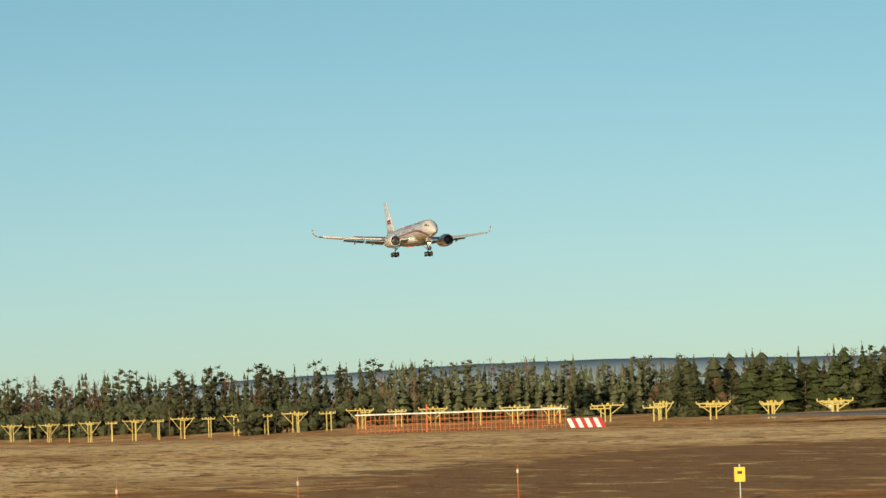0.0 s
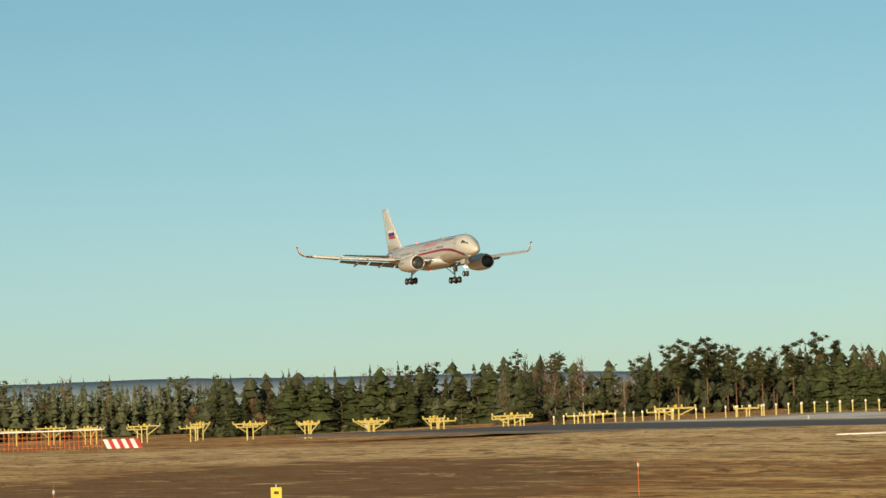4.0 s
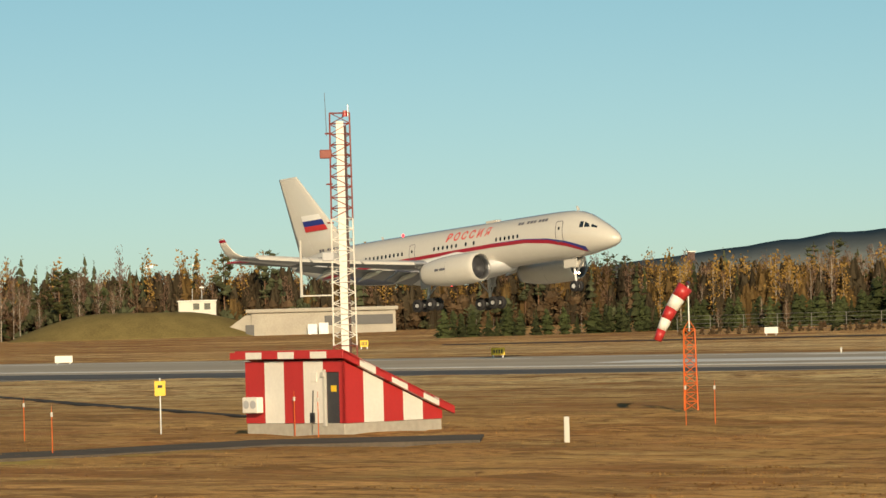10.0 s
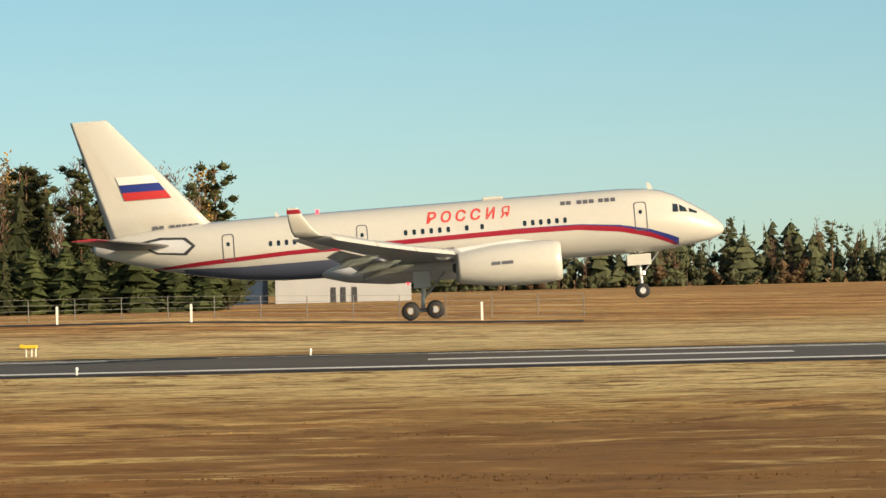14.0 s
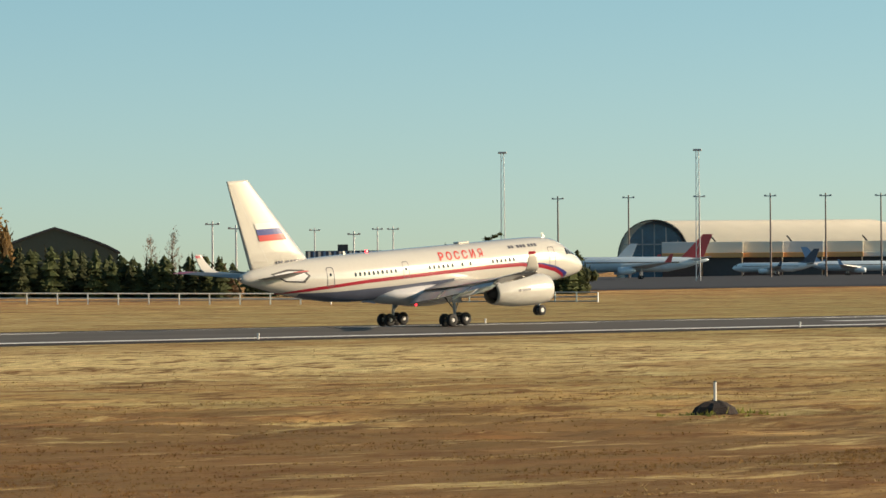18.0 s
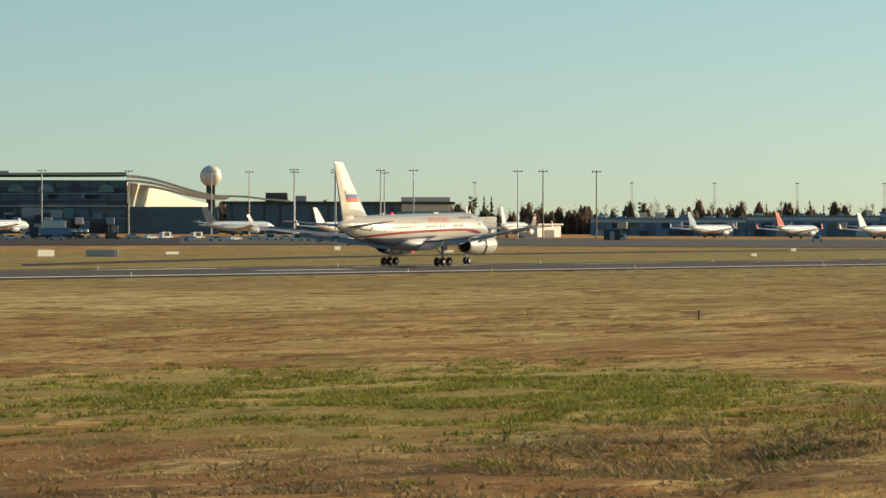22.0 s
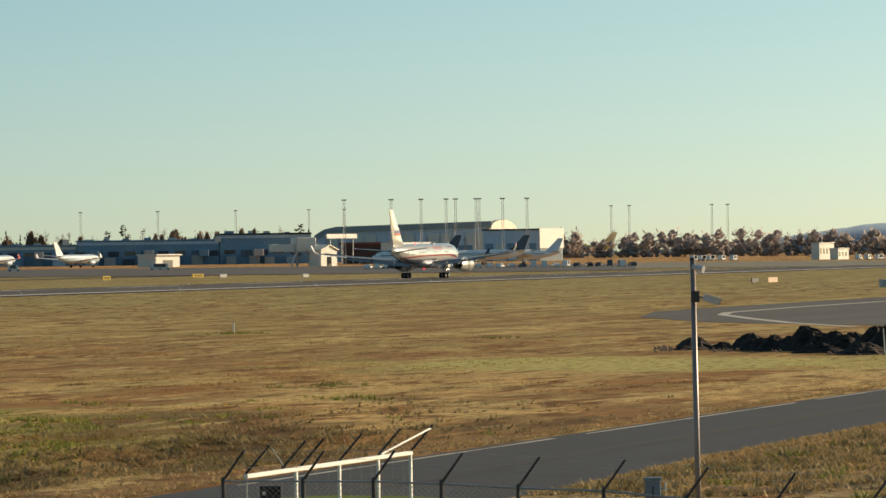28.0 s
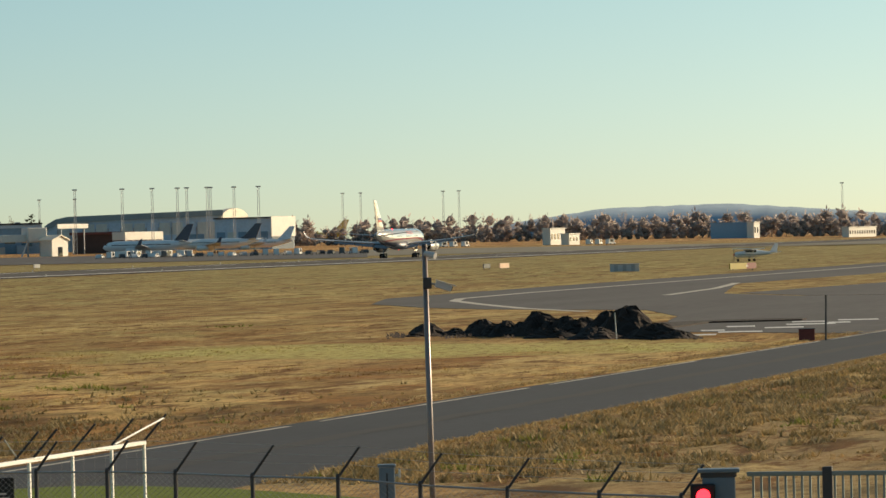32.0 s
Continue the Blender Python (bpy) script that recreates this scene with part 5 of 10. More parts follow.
plant(-31.5, -37.4, 716, 2, 2.6, 14.6, 14.4, {"gold": 5, "birch": 3}, 0, "birches_behind", 5, dry=0.8)
plant(-36.4, -40.2, 690, 3, 2.0, 9.2, 6.6, {"young": 6, "spruce": 4}, 1, "east_pines")
plant(-40.2, -41.6, 720, 2, 2.4, 5.5, 5, {"young": 3, "spruce": 3}, 1, "low_pines")
plant(-39.2, -39.8, 735, 1, 3.0, 12, 12, {"birch": 3}, 1, "birch_pair")
plant(-43.0, -44.8, 760, 3, 2.0, 8.2, 8.0, {"spruce": 5, "young": 3, "birch": 1.5}, 2, "scrub")
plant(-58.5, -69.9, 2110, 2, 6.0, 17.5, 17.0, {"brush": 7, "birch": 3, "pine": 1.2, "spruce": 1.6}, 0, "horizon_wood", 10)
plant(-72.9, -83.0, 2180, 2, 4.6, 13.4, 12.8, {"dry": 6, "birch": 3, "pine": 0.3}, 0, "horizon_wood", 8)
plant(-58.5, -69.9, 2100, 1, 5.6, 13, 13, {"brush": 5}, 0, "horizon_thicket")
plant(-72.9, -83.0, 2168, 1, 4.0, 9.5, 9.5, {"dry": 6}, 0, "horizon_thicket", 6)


# hills on the horizon
def hill(name, az0, az1, d, prof, col):
    # distance haze is put into the forest's base colour
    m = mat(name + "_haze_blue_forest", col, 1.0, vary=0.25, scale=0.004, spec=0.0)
    bm = bmesh.new()
    n = 120
    rows = []
    for i in range(n + 1):
        a = az0 + (az1 - az0) * i / n
        h = float(np.interp(i / n, [p[0] for p in prof], [p[1] for p in prof])) * (1 + 0.010 * math.sin(i * 1.7) + 0.006 * math.sin(i * 4.1))
        x, y = polar(a, d)
        x2, y2 = polar(a, d + 300)
        rows.append((bm.verts.new((x, y, -25)), bm.verts.new((x, y, h * 0.3)), bm.verts.new((x2, y2, h)), bm.verts.new((x2 * 1.02, y2 * 1.02, -25))))
    for p, q in zip(rows, rows[1:]):
        for k in range(3):
            bm.faces.new((p[k], q[k], q[k + 1], p[k + 1]))
    bmesh.ops.recalc_face_normals(bm, faces=bm.faces)
    return tagged(part(name, bm, m, smooth=True), "wooded hills on the horizon, blue-grey haze in their colour", "hills", kind="structure")


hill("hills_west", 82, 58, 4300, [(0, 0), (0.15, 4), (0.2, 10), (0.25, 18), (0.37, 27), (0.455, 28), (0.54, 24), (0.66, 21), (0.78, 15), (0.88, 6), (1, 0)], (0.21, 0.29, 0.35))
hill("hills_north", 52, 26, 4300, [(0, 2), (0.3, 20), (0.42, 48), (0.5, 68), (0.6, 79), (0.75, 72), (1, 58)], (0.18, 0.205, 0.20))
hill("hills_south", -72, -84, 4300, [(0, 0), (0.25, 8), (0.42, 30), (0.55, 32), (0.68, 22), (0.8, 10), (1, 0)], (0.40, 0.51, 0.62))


# ---- things on the airfield beside the runway ----
def stand(name, label, category, x, y, rz=0.0, group=""):
    return thing(name, label, category, pose(x, y, ground_z(x, y), 0, 0, rz), group)


def lattice(parent, h, w0, w1, mats, z0=0.0, step=0.9, r=0.035):
    """Square lattice mast in coloured lengths; each length is one part with its own bracing."""
    n = len(mats)
    for k, m in enumerate(mats):
        za, zb = z0 + h * k / n, z0 + h * (k + 1) / n

        def wid(z):
            return (w0 + (w1 - w0) * (z - z0) / h) / 2
        bm = bmesh.new()
        cs = ((-1, -1), (1, -1), (1, 1), (-1, 1))
        for cx, cy in cs:
            rod(bm, (cx * wid(za), cy * wid(za), za), (cx * wid(zb), cy * wid(zb), zb), r * 1.3, n=5)
        ns = max(1, int((zb - za) / step))
        for j in range(ns):
            a, b = za + (zb - za) * j / ns, za + (zb - za) * (j + 1) / ns
            for i in range(4):
                p, q = cs[i], cs[(i + 1) % 4]
                if j % 2:
                    p, q = q, p
                rod(bm, (p[0] * wid(a), p[1] * wid(a), a), (q[0] * wid(b), q[1] * wid(b), b), r * 0.7, n=4)
                rod(bm, (p[0] * wid(b), p[1] * wid(b), b), (q[0] * wid(b), q[1] * wid(b), b), r * 0.6, n=4)
        part("lattice_section", bm, m, parent)


# striped equipment hut with its mast
HX, HY = -128.8, 127.6
hut = stand("equipment_hut", "red and white striped radio hut on a concrete base", "hut", HX, HY, 0)
S_ = 5.7
hut.matrix_world = pose(HX, HY, 0, 0, 0, 45.2 + 45)      # local corner (0,0) is nearest the camera


def hut_wall(u0, u1, face, za, zb0, zb1, m, name, proud=0.0):
    """Strip of wall: face 0 runs along local -x side, face 1 along local +y... built from the near corner."""
    bm = bmesh.new()
    t = 0.12
    if face == 0:
        pts = [(-proud, u0), (t, u0), (t, u1), (-proud, u1)]
    else:
        pts = [(u0, -proud), (u1, -proud), (u1, t), (u0, t)]
    lo = [bm.verts.new((x, y, za)) for x, y in pts]
    tops = []
    for (x, y) in pts:
        u = y if face == 0 else x
        tops.append(zb0 + (zb1 - zb0) * (0 if u1 == u0 else (u - u0) / (u1 - u0)))
    hi = [bm.verts.new((x, y, z)) for (x, y), z in zip(pts, tops)]
    for i in range(4):
        bm.faces.new((lo[i], lo[(i + 1) % 4], hi[(i + 1) % 4], hi[i]))
    bm.faces.new(lo[::-1])
    bm.faces.new(hi)
    bmesh.ops.recalc_face_normals(bm, faces=bm.faces)
    return part(name, bm, m, hut)


# local +y runs to the picture's left, local +x to the right
part("plinth", box(0.03, S_, 0.03, S_, -0.3, 0.42, 0.03), CONCRETE, hut, "bare concrete plinth")
HT = 2.95
for k in range(5):
    a, b = 1.15 + k * (S_ - 1.15) / 4, 1.15 + (k + 1) * (S_ - 1.15) / 4
    if k < 4:
        hut_wall(a, b, 0, 0.42, HT, HT, (CREAM, RED)[k % 2], "wall_panel")
hut_wall(0.0, 0.25, 0, 0.42, HT, HT, RED, "wall_panel")
hut_wall(0.25, 1.15, 0, 2.5, HT, HT, RED, "wall_panel")
part("door", box(0.05, 0.12, 0.27, 1.0, 0.42, 2.48, 0.01), DARK, hut, "dark steel door")
part("door_sign", box(0.03, 0.048, 0.45, 0.75, 1.7, 1.95), YELLOW, hut, "yellow warning plate")
part("door_frame", box(-0.06, 0.05, 1.0, 1.15, 0.3, 2.6, 0.01), WHITE, hut, "white door jamb")


def side_h(u):
    return HT + (0.75 - HT) * u / S_


for k in range(5):
    a, b = k * S_ / 5, (k + 1) * S_ / 5
    hut_wall(a, b, 1, 0.42, side_h(a), side_h(b), (RED, CREAM)[k % 2], "wall_panel")
hut_wall(0.02, S_ - 0.1, 1, 0.42, side_h(0), side_h(S_), RED, "back_wall").location = (0, S_ - 0.13, 0)
for k in range(7):                      # sloping roof edge in red and white lengths
    a, b = -0.25 + k * (S_ + 0.7) / 7, -0.25 + (k + 1) * (S_ + 0.7) / 7
    bm = bmesh.new()
    loft(bm, [[(u, -0.3, side_h(u) + 0.02), (u, -0.12, side_h(u) + 0.02), (u, -0.12, side_h(u) + 0.32), (u, -0.3, side_h(u) + 0.32)] for u in (a, b)])
    bmesh.ops.recalc_face_normals(bm, faces=bm.faces)
    part("roof_edge", bm, (RED, CREAM)[k % 2], hut)
    a, b = -0.3 + k * (S_ + 0.9) / 7, -0.3 + (k + 1) * (S_ + 0.9) / 7
    part("roof_edge", box(-0.3, -0.12, a, b, HT + 0.1, HT + 0.38, 0.01), (RED, CREAM)[k % 2], hut)
bm = bmesh.new()
loft(bm, [[(u, -0.3, side_h(u) + 0.24), (u, S_ + 0.3, side_h(u) + 0.24), (u, S_ + 0.3, side_h(u) + 0.34), (u, -0.3, side_h(u) + 0.34)] for u in (-0.28, S_ + 0.4)])
bmesh.ops.recalc_face_normals(bm, faces=bm.faces)
part("roof", bm, RED, hut, "red mono-pitch roof")
ac = part("heat_pump", box(-0.42, -0.06, 4.6, 5.5, 0.85, 1.5, 0.03), CREAM, hut, "white heat pump on the wall")
for yy in (4.85, 5.25):
    part("fan_grille", rodm((-0.44, yy, 1.2), (-0.42, yy, 1.2), 0.17, 0.17, 14), GREY, ac)
part("shovel_handle", rodm((-0.05, 1.75, 0.85), (-0.03, 1.72, 1.75), 0.025), DARK, hut)
part("shovel_blade", box(-0.08, -0.04, 1.62, 1.9, 0.45, 0.85, 0.01), DARK, hut, "black shovel leaning on the wall")
part("wall_lamp", box(-0.12, 0.0, 1.02, 1.2, 2.3, 2.5, 0.02), WHITE, hut)
part("cable_box", box(-0.05, 0.0, 1.5, 1.85, 2.1, 2.5, 0.01), CREAM, hut)

mx, my = polar(45.15, 186.5)
mx, my = mx - 0.22, my - 0.15
mast = stand("radio_mast", "red and white lattice radio mast behind the hut", "mast", mx, my, 45)
RUSTRED = mat("weathered_red_paint", (0.27, 0.060, 0.042), 0.55, vary=0.3, scale=1.5)
lattice(mast, 13.15, 1.02, 0.82, [RUSTRED] * 4 + [CREAM] * 6 + [RUSTRED] * 5, 0.0, 0.43, 0.027)
part("whip_antenna", rodm((-0.55, -0.3, 12.2), (-0.6, -0.3, 14.0), 0.016, 0.01, 4), GALV, mast)
for z in (12.3, 10.2, 8.6):
    part("side_bracket", rodm((-0.35, -0.3, z), (-0.62, -0.3, z), 0.035, 0.035, 5), RUSTRED, mast)
part("cable_bundle", rodm((0.22, -0.3, 0.3), (0.22, -0.3, 12.6), 0.05, 0.05, 6), BROWNWOOD, mast)
part("cable_ladder", box(-0.16, 0.16, -0.42, -0.36, 0.3, 12.8, 0.01), CREAM, mast, "white cable ladder")
part("lightning_rod", rodm((0.35, 0, 13.0), (0.35, 0, 13.5), 0.03), STEEL, mast)
part("obstruction_lamp", rodm((0.22, 0, 13.0), (0.22, 0, 13.25), 0.12, 0.08, 10), RED, mast)
for z in (11.45, 7.2):
    part("antenna_bracket", rodm((-0.4, -0.3, z), (-0.85, -0.3, z), 0.03), RED, mast)
    part("antenna_box", box(-0.86, -0.36, -0.5, -0.1, z - 0.18, z + 0.18, 0.03), RUSTRED if z > 9 else GREY, mast)
part("whip_arm", rodm((-0.45, -0.3, 5.6), (-1.75, -0.3, 5.6), 0.03), CREAM, mast)
part("whip_antenna", rodm((-1.75, -0.3, 5.55), (-1.75, -0.3, 7.9), 0.065, 0.05, 8), WHITE, mast, "white tube antenna")

# marker boards on posts
SIGN_TXT = mat("sign_black", (0.02, 0.02, 0.02), 0.6)


def marker_sign(x, y, rz, post=1.6):
    s = stand("marker_sign", "yellow marker board on a slim grey post", "sign", x, y, rz, "yellow marker boards")
    part("post", rodm((0, 0, -0.2), (0, 0, post + 0.75), 0.035), GALV, s)
    b = part("board", box(-0.23, 0.23, -0.06, -0.02, post, post + 0.62, 0.01), YELLOW, s)
    part("symbol", box(-0.1, 0.1, -0.068, -0.058, post + 0.33, post + 0.45), SIGN_TXT, b)
    return s


marker_sign(*polar(47.6, 188), 47.6)
marker_sign(*polar(69.68, 190), 69.7, 0.68)


def stake(x, y, h=1.35, m=ORANGE):
    s = stand("marker_stake", "thin red stake with a white reflective cap in the grass", "stake", x, y, 0, "thin marker stakes")
    part("rod", rodm((0, 0, -0.2), (0, 0, h), 0.022, 0.018, 5), m, s)
    part("cap", rodm((0, 0, h), (0, 0, h + 0.16), 0.05, 0.05, 6), WHITE, s)
    part("tip", rodm((0, 0, h + 0.16), (0, 0, h + 0.4), 0.012, 0.01, 5), m, s)


for az, d in ((40.55, 184), (40.92, 185), (35.2, 195), (34.74, 190), (65.07, 205), (61.8, 200), (72.5, 190), (75.3, 180), (77.6, 176), (45.9, 183), (45.6, 180), (49.33, 185), (48.98, 166)):
    stake(*polar(az, d))
for az, d in ((60.35, 170), (59.25, 167), (58.13, 157), (57.49, 155.6), (52.19, 204), (49.69, 249)):
    stake(*polar(az, d), 0.6)
for az, d in ((53.14, 164), (51.55, 173)):
    stake(*polar(az, d))
for az, d, h in ((42.44, 164, 0.9),):
    s = stand("white_post", "short white wooden post in the grass", "post", *polar(az, d), az)
    part("post", box(-0.1, 0.1, -0.1, 0.1, -0.2, h, 0.02), WHITE, s)

# windsock
ws = stand("windsock", "red and white windsock on an orange lattice stand", "windsock", *polar(40.85, 205), 40.85)
lattice(ws, 3.7, 0.62, 0.5, [ORANGE], 0.0, 0.4, 0.03)
part("pole", rodm((0, 0, 3.6), (0, 0, 5.75), 0.04), STEEL, ws)
part("stay", rodm((-0.25, 0, 3.7), (0, 0, 4.1), 0.02), ORANGE, ws)
part("stay", rodm((0.25, 0, 3.7), (0, 0, 4.1), 0.02), ORANGE, ws)
part("hoop", rodm((-0.05, -0.05, 5.75), (0.02, 0.03, 5.78), 0.1, 0.1, 8), STEEL, ws)
p0, p1 = Vector((-0.12, -0.05, 5.62)), Vector((-1.45, -0.3, 3.2))
for k in range(5):
    a, b = p0.lerp(p1, k / 5), p0.lerp(p1, (k + 1) / 5)
    sag = Vector((0.12 * math.sin(math.pi * k / 5), 0, 0)), Vector((0.12 * math.sin(math.pi * (k + 1) / 5), 0, 0))
    part("sock_band", rodm(a - sag[0], b - sag[1], 0.36 - 0.035 * k, 0.325 - 0.035 * k, 14), (RED, CREAM)[k % 2], ws, smooth=True)

# orange instrument tower with a visibility sensor beside it
ow = stand("weather_tower", "orange lattice weather tower with wind sensors", "mast", *polar(32.21, 196), 32.2)
lattice(ow, 3.9, 0.74, 0.68, [ORANGE, ORANGE], 0.0, 0.36, 0.03)
lattice(ow, 4.4, 0.62, 0.5, [ORANGE, ORANGE], 4.0, 0.36, 0.028)
part("platform", box(-0.42, 0.42, -0.42, 0.42, 3.9, 4.02, 0.01), ORANGE, ow)
part("sensor_pole", rodm((0, 0, 8.4), (0, 0, 9.5), 0.025), STEEL, ow)
part("sensor_arm", rodm((-0.42, 0, 9.45), (0.42, 0, 9.45), 0.02), STEEL, ow)
part("wind_vane", box(-0.5, -0.4, -0.02, 0.02, 9.45, 9.7), DARK, ow)
part("anemometer", rodm((0.42, 0, 9.45), (0.42, 0, 9.62), 0.08, 0.03, 8), DARK, ow)
part("arm", rodm((0.3, -0.2, 2.2), (1.0, -0.2, 2.25), 0.035), WHITE, ow)
part("arm_sensor", rodm((0.72, -0.2, 2.25), (0.72, -0.2, 2.6), 0.1, 0.08, 8), WHITE, ow)
part("white_cabinet", box(0.5, 0.78, -0.35, -0.05, 1.0, 1.85, 0.02), WHITE, ow, "white cabinet on the tower")
part("base_box", box(-0.5, 0.6, -0.4, 0.4, -0.1, 0.08, 0.01), CONCRETE, ow)
vs_ = stand("visibility_sensor", "white visibility sensor with two curved arms on a post", "sensor", *polar(31.56, 190), 31.5)
part("post", rodm((0, 0, -0.1), (0, 0, 2.35), 0.06), RED, vs_)
part("cabinet", box(-0.24, 0.24, -0.3, 0.02, 0.75, 1.7, 0.03), WHITE, vs_)
for s in (-1, 1):
    bm = bmesh.new()
    for a, b in (((0, 0, 2.3), (s * 0.3, 0, 2.35)), ((s * 0.3, 0, 2.35), (s * 0.42, 0, 2.65)), ((s * 0.42, 0, 2.65), (s * 0.22, -0.05, 2.78))):
        rod(bm, a, b, 0.055, 0.05)
    part("curved_arm", bm, WHITE, vs_)
part("side_arm", rodm((0, 0, 2.0), (0.65, -0.1, 2.1), 0.05, 0.06), WHITE, vs_)


def transmissometer(az, d, flip):
    t = stand("transmissometer", "visibility meter with a white head on a red and white post", "sensor", *polar(az, d), az, "visibility meters")
    for k, (z0, z1, m, w) in enumerate(((-0.1, 0.95, RED, 0.11), (0.95, 1.3, WHITE, 0.085), (1.3, 1.5, RED, 0.085), (1.5, 1.8, WHITE, 0.085), (1.8, 2.15, RED, 0.085))):
        part("post_band", rodm((0, 0, z0), (0, 0, z1), w, w, 10), m, t)
    bm = bmesh.new()
    loft(bm, [[(x, -0.14, 2.15 + zz), (x, 0.14, 2.15 + zz), (x, 0.14, 2.15 + zt), (x, -0.14, 2.15 + zt)] for x, zz, zt in ((-flip * 0.42, 0.2, 0.26), (-flip * 0.1, 0.0, 0.27), (flip * 0.2, 0.0, 0.25), (flip * 0.45, 0.14, 0.26))])
    bmesh.ops.recalc_face_normals(bm, faces=bm.faces)
    part("head", bm, WHITE, t, "white boat-shaped head")
    part("eyepiece", rodm((flip * 0.4, 0, 2.33), (flip * 0.72, 0, 2.32), 0.05, 0.03), DARK, t)
    part("lens_hood", rodm((-flip * 0.42, 0, 2.38), (-flip * 0.5, 0, 2.52), 0.06, 0.07), WHITE, t)
    part("cabinet", box(flip * 0.1, flip * 0.36, -0.12, 0.12, 0.05, 0.95, 0.02) if flip > 0 else box(-0.36, -0.1, -0.12, 0.12, 0.05, 0.95, 0.02), WHITE, t)


transmissometer(25.83, 190, -1)
transmissometer(17.64, 181, 1)

# red and white pole with a wire enclosure
pl_ = stand("antenna_pole", "red and white antenna pole standing in the grass", "pole", *polar(57.08, 218), 57)
for k, (z0, z1) in enumerate(((0, 0.9), (0.9, 1.85), (1.85, 2.9), (2.9, 3.75))):
    part("pole_band", rodm((-0.02 * k, 0, z0), (-0.02 * (k + 1), 0, z1), 0.1 - 0.01 * k, 0.09 - 0.01 * k, 8), (CREAM, RED)[k % 2], pl_)
part("lamp_arm", box(0.0, 0.3, -0.04, 0.04, 3.05, 3.13, 0.01), WHITE, pl_)
en = stand("wire_enclosure", "low wire enclosure of bent posts round the pole", "fence", *polar(57.05, 216), 57)
for x, t in ((-1.05, 0), (-0.15, 0), (0.7, 0.03), (1.45, 0.2)):
    part("fence_post", rodm((x, 0, -0.1), (x + t, 0, 0.85), 0.04), GALV, en)
part("top_wire", rodm((0.7, 0, 0.82), (1.65, 0, 0.84), 0.025), GALV, en)
part("top_wire", rodm((-1.05, 0, 0.6), (0.7, 0, 0.82), 0.02), GALV, en)

# low boards and signs past the runway


def low_sign(az, d, w, h, m, label, legs=True, txt=False):
    tr = az if az > -36 else az * 0.35           # those down the field face the runway
    w /= math.cos(radians(az - tr))
    s = stand("airfield_sign", label, "sign", *polar(az, d), tr, "low airfield signs")
    part("panel", box(-w / 2, w / 2, -0.12, 0.12, 0.25, 0.25 + h, 0.03), m, s)
    for x in (-w * 0.35, w * 0.35):
        part("leg", box(x - 0.05, x + 0.05, -0.05, 0.05, -0.4, 0.25), GALV, s)
    if txt:
        for k in range(4):
            part("bar", box(-w * 0.32 + k * w * 0.18, -w * 0.32 + k * w * 0.18 + w * 0.1, -0.135, -0.12, 0.25 + h * 0.25, 0.25 + h * 0.75), SIGN_TXT, s)
    return s


WB, YB = "white low board beside the runway", "yellow low direction board beside the runway"
for az, d, w, h in ((52.45, 455, 1.2, 0.6), (50.24, 470, 2.2, 0.7), (48.81, 455, 1.8, 0.7), (39.81, 560, 1.7, 0.8), (35.51, 545, 3.0, 0.8), (39.9, 690, 0.8, 1.0)):
    low_sign(az, d, w, h, CREAM, WB)
for az, d, w, h in ((43.29, 420, 1.3, 0.7), (44.99, 540, 1.0, 0.8), (37.0, 610, 2.0, 1.1), (36.35, 600, 1.5, 0.9), (32.46, 600, 1.4, 0.9)):
    low_sign(az, d, w, h, YELLOW, YB, txt=True)
for az, d, w, h, m in ((-51.8, 760, 1.9, 1.0, YELLOW), (-53.4, 720, 2.8, 1.0, CREAM), (-56.3, 760, 2.8, 1.1, CREAM), (-67.27, 1000, 1.7, 0.9, YELLOW), (-68.43, 1050, 2.6, 0.9, YELLOW), (-68.75, 1040, 1.6, 0.8, CREAM), (-69.8, 1000, 1.3, 0.8, CREAM), (-65.8, 1000, 1.2, 0.6, CREAM), (-61.4, 900, 2.6, 0.5, CREAM), (-61.9, 900, 1.2, 0.7, YELLOW),
                       (-60.0, 960, 1.3, 0.8, CREAM), (-65.3, 820, 1.0, 0.5, CREAM), (-57.9, 820, 2.4, 0.5, CREAM)):
    low_sign(az, d, w, h, m, YB if m == YELLOW else WB, txt=m == YELLOW)
g_ = stand("equipment_cabinet", "long grey equipment cabinet in the grass", "cabinet", *polar(-57.0, 790), -57)
part("body", box(-2.6, 2.2, -0.8, 0.8, -0.3, 1.2, 0.05), GREY, g_)
part("end_box", box(2.25, 3.0, -0.7, 0.7, -0.3, 1.3, 0.05), CREAM, g_)
g_ = stand("equipment_container", "dark grey steel container beside the apron", "container", *polar(-63.5, 1500), -63.5)
part("body", box(-2.8, 2.8, -1.4, 1.4, -0.4, 3.6, 0.04), DARK, g_)
part("door_panel", box(-0.8, 0.8, -1.45, -1.4, 0.1, 3.0, 0.02), GREY, g_)

# approach indicator units
for k, (dx, dy) in enumerate(((0, 0), (9, 0), (18, 0), (27, 0))):
    u = stand("approach_indicator", "yellow glide path light unit on two short legs", "light", -38 + dx * 0.33, RY + 41 + k * 2.6, 0, "glide path lights")
    part("housing", box(-0.55, 0.55, -0.3, 0.3, 0.62, 0.85, 0.05), YELLOW, u)
    part("hood", box(-0.75, -0.5, -0.28, 0.28, 0.66, 0.92, 0.03), YELLOW, u)
    for x in (-0.3, 0.1, 0.4):
        part("leg", rodm((x, 0, -0.1), (x, 0, 0.64), 0.06), CREAM, u)


